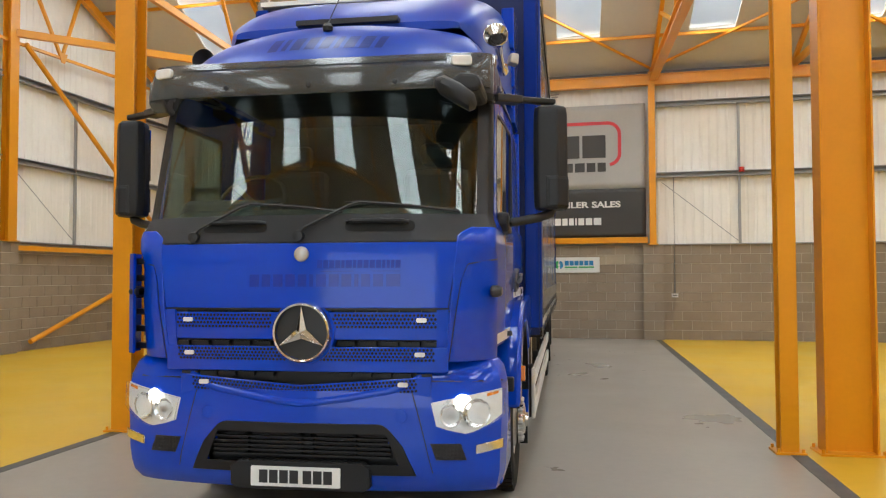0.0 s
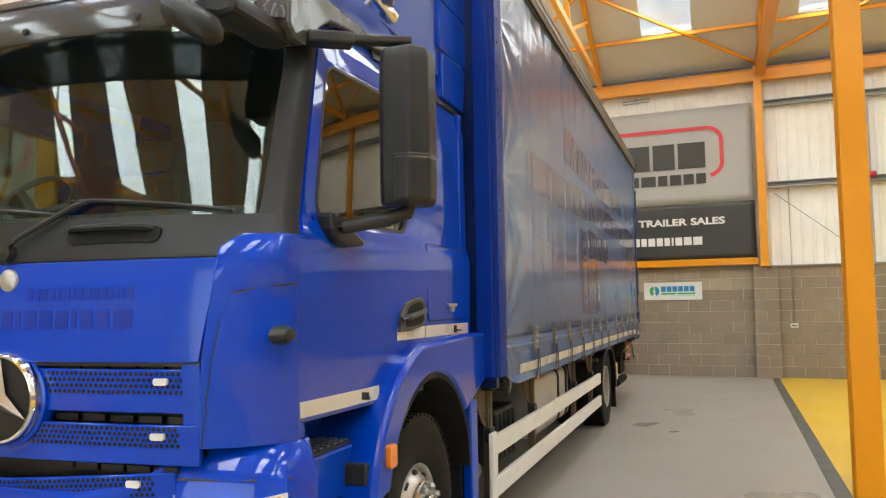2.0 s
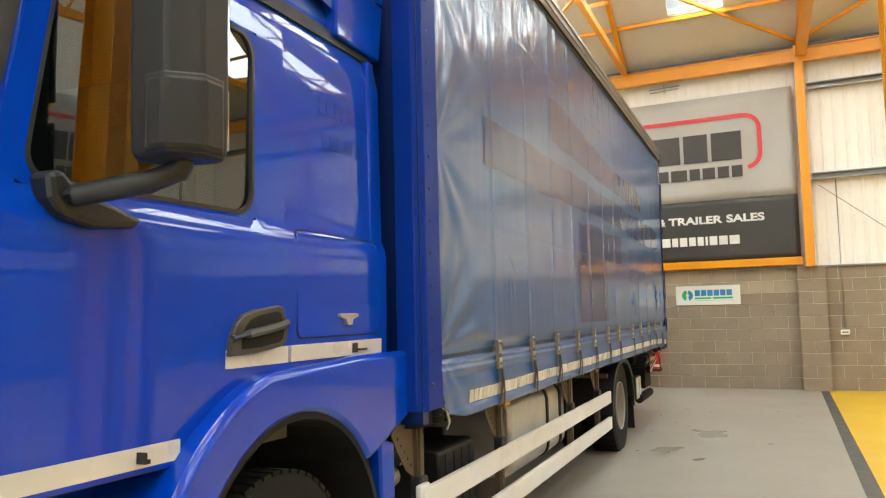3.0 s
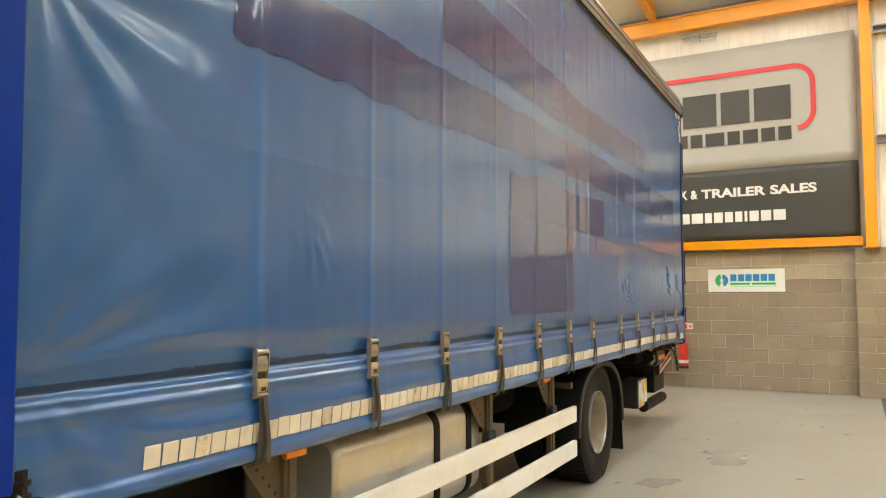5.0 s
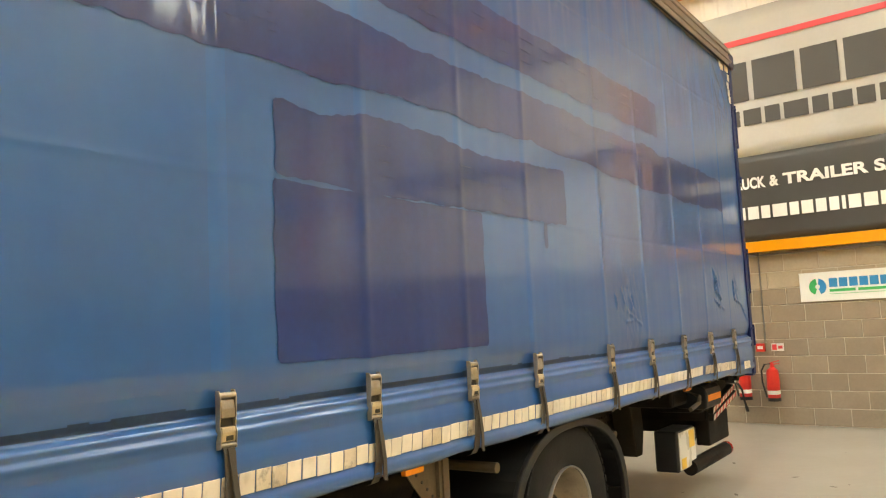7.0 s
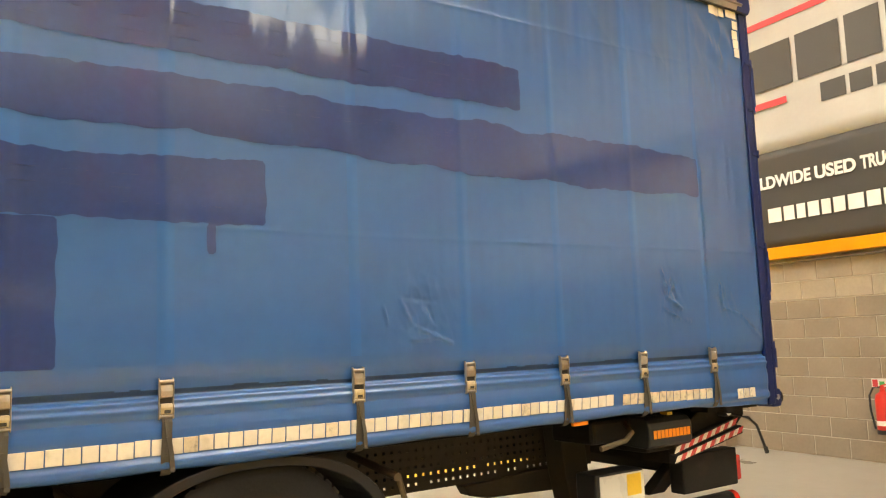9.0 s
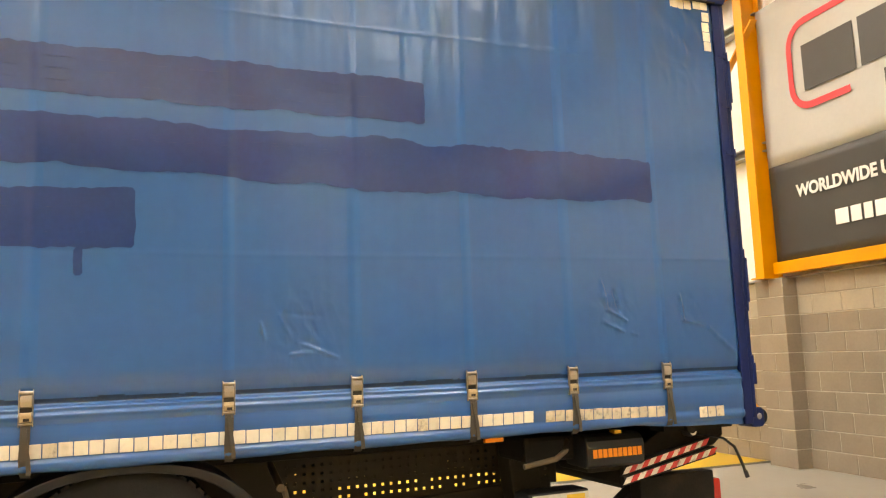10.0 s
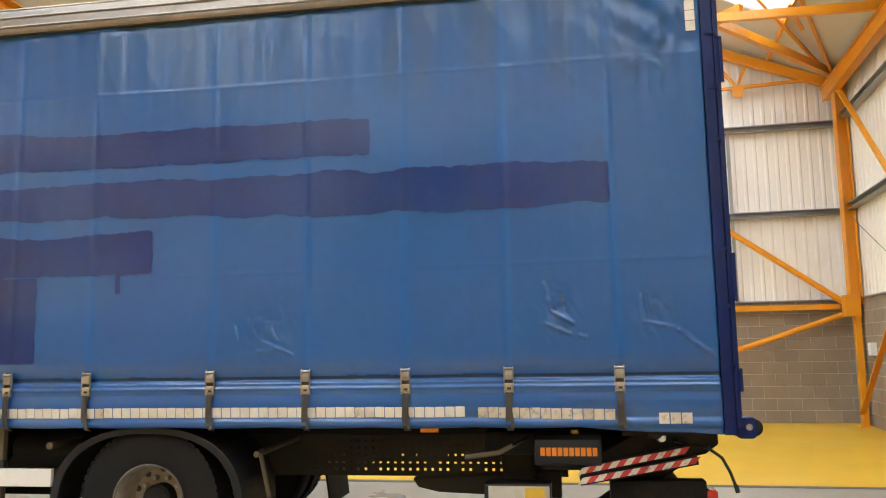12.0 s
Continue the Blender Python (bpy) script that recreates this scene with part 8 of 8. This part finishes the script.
# lower rear buffer block with roller
bm = B()
prism(bm, round_rect(11.88, 12.0, 0.915, 1.045, 0.03), "x", 1.10, 1.24)
buf = part("buffer_bracket", bm, M_BLUE_DARK, truck, "dark blue buffer bracket with rubber roller", bevel=0.01)
bm = B()
lathe(bm, [(0.001, 0.0), (0.04, 0.0), (0.052, 0.01), (0.052, 0.12), (0.04, 0.13), (0.001, 0.13)], (1.105, 11.985, 0.98), "x", 20)
part("buffer_roller", bm, M_RUBBER, buf, smooth=True)
bm = B()
lathe(bm, [(0.001, 0.006), (0.018, 0.005), (0.022, 0.0)], (1.24, 11.955, 0.985), "x", 8)
part("buffer_bolt", bm, M_STEEL, buf)

# floor frame of the body
bm = B()
box(bm, -1.22, 1.22, BY0 + 0.03, 11.85, 1.10, 1.20)
part("body_floor", bm, M_FRAME, truck)
for i in range(16):
    y = 2.75 + i * 0.6
    bm = B()
    ibeam(bm, (-1.2, y, 1.04), (1.2, y, 1.04), 0.06, 0.12)
    part("cross_bearer", bm, M_FRAME, truck)
for sd in (1, -1):
    bm = B()
    box(bm, sd * 1.17, sd * 1.235, BY0 + 0.03, 11.86, 1.00, 1.12)
    part("side_raiser", bm, M_FRAME, truck)

# ---- chassis ----
def chassis_rail(sd):
    """A channel rail whose web is pierced by rows of holes behind the rear axle."""
    bm = B()
    x0, x1 = 0.40, 0.408
    za, zb = 0.55, 0.85
    box(bm, sd * x0, sd * x1, 0.4, 8.9, za, zb)
    rows = (0.598, 0.650, 0.702, 0.754, 0.806)
    zs = [za] + [z + d for z in rows for d in (-0.0095, 0.0095)] + [zb]
    ys = [8.9]
    y = 8.93
    while y < 10.78:
        ys += [y, y + 0.02]
        y += 0.057
    ys.append(10.85)
    rnd = random.Random(3)
    for i in range(len(ys) - 1):
        for j in range(len(zs) - 1):
            # near web pierced all over; far web kept mostly closed to block light behind it
            if i % 2 == 1 and j % 2 == 1 and rnd.random() < (0.95 if sd > 0 else 0.9 if j == 1 else 0.12 if j == 3 else 0.0):
                continue
            box(bm, sd * x0, sd * x1, ys[i], ys[i + 1], zs[j], zs[j + 1])
    bmesh.ops.remove_doubles(bm, verts=list(bm.verts), dist=0.0004)
    for z in (za, zb - 0.008):
        box(bm, sd * (x0 - 0.075), sd * (x0 - 0.001), 0.4, 10.85, z, z + 0.008)
    return part("chassis_rail", bm, M_WEB, truck, "grimy chassis rail pierced with holes")


chassis_rail(1)
bm = B()
for sd in (1, -1):
    box(bm, sd * 0.38, sd * 0.46, 2.5, 11.7, 0.86, 0.98)
part("sub_frame", bm, M_FRAME, truck)
chassis_rail(-1)
for y in (2.8, 4.6, 6.4, 9.2, 10.6):
    bm = B()
    box(bm, -0.39, 0.39, y, y + 0.06, 0.57, 0.82)
    part("cross_member", bm, M_FRAME, truck)
# engine and gearbox shapes under the cab and tank side clutter
bm = B()
box(bm, -0.38, 0.38, 0.5, 2.6, 0.45, 1.0)
box(bm, -0.2, 0.2, 2.6, 3.4, 0.5, 0.85)
tube(bm, (0, 3.4, 0.62), (0, WR, 0.55), 0.06, 12)
part("engine_block", bm, M_FRAME, truck, bevel=0.03)

# side guards: posts and white rails on the near and off side
for sd in (1, -1):
    for y, zt in ((2.58, 1.1), (3.82, 1.03), (5.72, 1.03), (6.86, 1.03)):
        bm = B()
        box(bm, sd * 1.14, sd * 1.175, y - 0.03, y + 0.03, 0.30, zt)
        box(bm, sd * 1.175, sd * 1.185, y - 0.012, y + 0.03, 0.30, zt)
        post = part("guard_post", bm, M_POST, truck, "grimy steel guard post")
        bm = B()
        prism(bm, [(y - 0.03, 1.04), (y - 0.26, 1.04), (y - 0.26, 0.98), (y - 0.20, 0.90), (y - 0.11, 0.80), (y - 0.03, 0.76)], "x", sd * 1.15, sd * 1.156)
        gus = part("gusset", bm, M_POST, post)
        bm = B()
        for k in range(5):
            lathe(bm, [(0.001, sd * 0.004), (0.007, sd * 0.003), (0.008, 0)], (sd * 1.157, y - 0.06 - 0.035 * k, 0.82 + 0.035 * k), "x", 8)
        tagged(part("gusset_hole", bm, M_BLACK, gus), kind="stuff")
        bm = B()
        prism(bm, round_rect(y - 0.05, y + 0.05, 0.66, 0.76, 0.03), "x", sd * 1.15, sd * 1.20)
        part("post_clamp", bm, M_BLACK, post, bevel=0.008)
    for z0, z1 in ((0.585, 0.705), (0.325, 0.445)):
        bm = B()
        box(bm, sd * 1.19, sd * 1.225, 2.52, 7.30, z0, z1)
        part("guard_rail", bm, M_WHITE_RAIL, truck, "white painted aluminium side guard rail", bevel=0.006)
    bm = B()
    box(bm, sd * 1.19, sd * 1.222, 2.49, 2.60, 0.30, 0.73)
    part("guard_end", bm, M_WHITE_RAIL, truck, bevel=0.01)

# fuel tank with straps
def tank(y0, y1, x0, x1, z0, z1, material, label, name="fuel_tank"):
    bm = B()
    prism(bm, round_rect(x0, x1, z0, z1, 0.10, 6), "y", y0, y1)
    return part(name, bm, material, truck, label, bevel=0.03, smooth=True)


M_TANK = mat("silver_fuel_tank", (0.70, 0.69, 0.67), 0.34, metal=0.6, vary=0.08, scale=4, stain=(0.34, 0.29, 0.22), stain_scale=3, stain_amount=0.45)
tk = tank(4.22, 5.72, 0.60, 1.12, 0.41, 0.945, M_TANK, "dull silver fuel tank with black straps")
for y in (5.14, 5.54):
    bm = B()
    prism(bm, round_rect(0.592, 1.128, 0.402, 0.953, 0.106, 6), "y", y - 0.03, y + 0.03)
    part("tank_strap", bm, M_FRAME, tk)
bm = B()
lathe(bm, [(0.001, 0.05), (0.05, 0.045), (0.055, 0.0)], (0.95, 4.5, 0.945), "z", 16)
part("filler_cap", bm, M_BLACK, tk, smooth=True)
bm = B()
prism(bm, round_rect(0.55, 1.10, 0.42, 0.80, 0.04), "y", 3.0, 3.55)
bx = part("battery_box", bm, M_GREY_PLASTIC, truck, "dark ribbed battery box", bevel=0.015)
for y in (3.1, 3.22, 3.34, 3.46):
    bm = B()
    box(bm, 1.10, 1.106, y - 0.012, y + 0.012, 0.46, 0.77)
    part("box_rib", bm, M_GREY_PLASTIC, bx)
bm = B()
tube(bm, (0.95, 2.5, 0.70), (0.95, 2.72, 0.72), 0.055, 12)
tube(bm, (1.0, 2.5, 0.45), (1.0, 2.74, 0.45), 0.07, 12)
tube(bm, (1.02, 2.62, 0.82), (1.02, 2.70, 0.82), 0.04, 8)
split_part("air_valve", bm, M_STEEL, truck, "worn air drier and valves")
bm = B()
lathe(bm, [(0.001, 0.0), (0.04, 0.0), (0.045, 0.012), (0.045, 0.05), (0.03, 0.06), (0.03, 0.11), (0.001, 0.11)], (0, 0, 0), "y", 12)
bm.transform(Matrix.Translation((1.06, 2.36, 0.70)) @ Matrix.Rotation(radians(18), 4, "X"))
part("drier_cap", bm, mat("pale_blue_plastic", (0.22, 0.36, 0.42), 0.5), truck, "pale blue plastic cap", smooth=True)
bm = B()
pipe(bm, [(0.95, 2.6, 0.75), (1.0, 2.9, 1.0), (1.02, 3.4, 0.98), (0.9, 3.9, 1.0), (1.0, 4.4, 1.0)], 0.012, 6)
part("air_hose", bm, M_BLACK, truck, smooth=True)

# rear mudguards: flattened arches
def guard_arc(w, h, a0, a1, n):
    pts = []
    for i in range(n + 1):
        a = radians(a0 + (a1 - a0) * i / n)
        c, q = math.cos(a), math.sin(a)
        pts.append((WR + w * math.copysign(abs(c) ** 0.86, c), 0.455 + h * math.copysign(abs(q) ** 0.86, q)))
    return pts


for sd in (1, -1):
    bm = B()
    prism(bm, guard_arc(0.70, 0.53, -4, 180, 28) + guard_arc(0.685, 0.515, 180, -4, 28), "x", sd * 0.62, sd * 1.235)
    mg = part("rear_mudguard", bm, M_LIP, truck, "black curved rear mudguard", bevel=0.005)
    bm = B()
    prism(bm, guard_arc(0.705, 0.535, -4, 180, 28) + guard_arc(0.645, 0.492, 180, -4, 28), "x", sd * 1.212, sd * 1.24)
    part("mudguard_edge", bm, M_LIP, mg, bevel=0.006)
    bm = B()
    prism(bm, [(WR + 0.67, 0.50), (WR + 0.69, 0.50), (WR + 0.74, 0.13), (WR + 0.725, 0.13)], "x", sd * 0.62, sd * 1.22)
    part("mudflap", bm, M_RUBBER, mg)
    bm = B()
    tube(bm, (sd * 0.5, WR - 0.75, 0.86), (sd * 1.2, WR - 0.75, 0.86), 0.025, 10)
    tube(bm, (sd * 0.5, WR + 0.82, 0.84), (sd * 1.15, WR + 0.76, 0.80), 0.022, 10)
    tube(bm, (sd * 1.12, WR + 0.78, 0.80), (sd * 1.14, WR + 0.85, 0.52), 0.016, 8)
    split_part("mudguard_stay", bm, M_POST, mg)
# side marker lamps
for y in (3.78, 6.58, 9.98):
    bm = B()
    prism(bm, round_rect(y - 0.06, y + 0.06, 0.955, 0.992, 0.006), "x", 1.215, 1.24)
    part("side_marker", bm, M_AMBER, truck, "orange side marker lamp", bevel=0.004)

# ---- tail lift and rear under-run gear ----
bm = B()
prism(bm, [(0.90, 0.745), (1.13, 0.735), (1.158, 0.75), (1.165, 0.79), (1.165, 0.865), (1.155, 0.90), (1.13, 0.925), (1.09, 0.938), (0.90, 0.942)], "y", 10.645, 11.07)
cyl = part("lift_cover", bm, M_GREY_PLASTIC, truck, "dark tail lift cover with orange name bars", bevel=0.012)
bm = B()
for i in range(10):
    box(bm, 1.162, 1.1675, 10.685 + i * 0.0365, 10.685 + i * 0.0365 + 0.029, 0.80, 0.852)
split_part("name_bar", bm, M_ORANGE_PRINT, cyl)
bm = B()
box(bm, 1.06, 1.12, 10.88, 10.93, 0.935, 0.955)
part("cover_lamp", bm, M_YELLOW_PRINT, cyl)
bm = B()
box(bm, 0.72, 1.10, 10.68, 11.02, 0.70, 0.94)
box(bm, 0.6, 1.0, 10.3, 10.7, 0.78, 0.94)
part("lift_motor", bm, M_FRAME, truck, bevel=0.03)
bm = B()
pipe(bm, [(1.0, 10.6, 0.90), (1.15, 10.5, 0.86), (1.17, 10.42, 0.82), (1.17, 10.20, 0.79)], 0.017, 8)
part("lift_lever", bm, M_POST, truck, smooth=True)
# folded lift platform with hazard tape
for k, dz in enumerate((0.0, -0.062)):
    bm = B()
    p, q = Vector((1.10, 10.93, 0.70 + dz)), Vector((1.10, 11.60 + 0.06 * k, 0.835 + dz))
    bar(bm, p, q, 0.05, 0.056)
    hz = part("lift_arm", bm, M_FRAME, truck, "dark lift arm with red and white hazard tape")
    d = (q - p).normalized()
    n = 14
    for i in range(n):
        a = p + (q - p) * (i / n)
        b = p + (q - p) * ((i + 1) / n)
        bm = B()
        u = Vector((0, -d.z, d.y)) * 0.0185
        sh = d * 0.02
        f = [bm.verts.new(v + Vector((0.028 + e, 0, 0))) for e in (0.0, 0.002) for v in (a - u - sh, b - u - sh, b + u + sh, a + u + sh)]
        for qd in ((3, 2, 1, 0), (4, 5, 6, 7), (0, 1, 5, 4), (1, 2, 6, 5), (2, 3, 7, 6), (3, 0, 4, 7)):
            bm.faces.new([f[j] for j in qd])
        part("hazard_stripe", bm, M_HAZARD_RED if i % 2 else M_HAZARD_WHITE, hz)
bm = B()
prism(bm, [(10.95, 0.60), (11.05, 0.66), (11.72, 0.80), (11.80, 0.86), (11.80, 0.93), (11.30, 0.93), (10.95, 0.74)], "x", -0.95, 1.05)
part("lift_platform", bm, M_FRAME, truck, "folded steel tail lift platform", bevel=0.01)
bm = B()
prism(bm, [(10.9, 0.38), (11.06, 0.38), (11.62, 0.72), (11.62, 0.80), (11.48, 0.78)], "x", 0.80, 0.90)
part("lift_link", bm, M_FRAME, truck, bevel=0.01)
bm = B()
pipe(bm, [(1.12, 11.52, 0.89), (1.14, 11.72, 0.85), (1.15, 11.80, 0.79), (1.15, 11.845, 0.70), (1.16, 11.87, 0.62)], 0.010, 8)
tube(bm, (1.16, 11.868, 0.63), (1.165, 11.88, 0.585), 0.015, 8)
part("trailing_cable", bm, M_BLACK, truck, smooth=True)
bm = B()
tube(bm, (1.18, 11.40, 0.955), (1.23, 11.40, 0.955), 0.045, 16)
box(bm, 1.05, 1.2, 11.2, 11.75, 0.93, 0.965)
part("curtain_roller", bm, M_FRAME, truck)
# under-run plate with a lamp, and a tube below it
bm = B()
box(bm, 0.90, 1.02, 11.12, 11.72, 0.37, 0.63)
box(bm, -1.0, 0.90, 11.5, 11.6, 0.42, 0.58)
ub = part("underrun_beam", bm, M_FRAME, truck, "black rear under-run beam", bevel=0.01)
bm = B()
prism(bm, round_rect(11.72, 11.79, 0.39, 0.57, 0.02), "x", 0.86, 1.0)
part("tail_lamp", bm, M_REDLENS, ub, "red tail lamp", bevel=0.008)
bm = B()
tube(bm, (1.0, 10.6, 0.27), (1.0, 11.62, 0.27), 0.062, 16)
tp = part("under_run_tube", bm, M_FRAME, truck, "black round under-run tube with red end")
bm = B()
tube(bm, (1.0, 11.62, 0.27), (1.0, 11.67, 0.27), 0.063, 16)
part("tube_end", bm, M_REDLENS, tp)
# placard box behind the rear wheel
bm = B()
box(bm, 0.82, 1.01, 10.30, 10.74, 0.28, 0.60)
tb = part("tool_box", bm, M_BLACK, truck, "black box with white and yellow placard", bevel=0.015)
bm = B()
box(bm, 1.01, 1.016, 10.33, 10.73, 0.295, 0.585)
pl = part("placard", bm, M_WHITE_STRIP, tb)
bm = B()
box(bm, 1.016, 1.019, 10.57, 10.70, 0.44, 0.575)
box(bm, 1.016, 1.019, 10.36, 10.47, 0.30, 0.38)
split_part("placard_patch", bm, M_YELLOW_PRINT, pl)

# frame that carries the lift, hung under the rails
bm = B()
prism(bm, [(9.70, 0.535), (9.74, 0.47), (9.90, 0.435), (10.80, 0.40), (10.80, 0.60), (10.1, 0.56)], "x", 0.30, 0.42)
part("lift_frame", bm, M_WEB, truck, "grimy steel frame under the rails", bevel=0.012)
bm = B()
prism(bm, [(10.36, 0.90), (10.58, 0.90), (10.62, 0.55), (10.56, 0.36), (10.44, 0.36), (10.40, 0.55)], "x", 0.44, 0.62)
part("lift_hanger", bm, M_WEB, truck, bevel=0.012)

# unseen box and tanks, added to block light coming under the far side
bm = B()
box(bm, -1.15, -0.55, 2.9, 7.35, 0.20, 0.98)
part("light_block_box", bm, M_FRAME, truck, "unseen black box that blocks light under the far side", bevel=0.02)
for y0 in (5.85, 6.6):
    bm = B()
    lathe(bm, [(0.001, 0.0), (0.10, 0.01), (0.14, 0.05), (0.14, 0.6), (0.10, 0.64), (0.001, 0.65)], (0.62, y0, 0.78), "y", 18)
    part("added_tank", bm, M_FRAME, truck, "black tank added to fill the dark under the body", smooth=True)

# small round lamp under the rear corner
bm = B()
lathe(bm, [(0.001, 0.03), (0.03, 0.028), (0.034, 0.0), (0.034, -0.05), (0.001, -0.05)], (1.16, 11.44, 0.915), "x", 18)
rl = part("rear_work_lamp", bm, M_BLACK, truck, "round black work lamp", smooth=True)
bm = B()
lathe(bm, [(0.001, 0.036), (0.02, 0.035), (0.026, 0.028)], (1.16, 11.44, 0.915), "x", 18)
part("lens", bm, M_LAMP_CASE, rl, smooth=True)
bm = B()
box(bm, 1.10, 1.13, 11.43, 11.45, 0.93, 0.99)
part("lamp_bracket", bm, M_FRAME, rl)
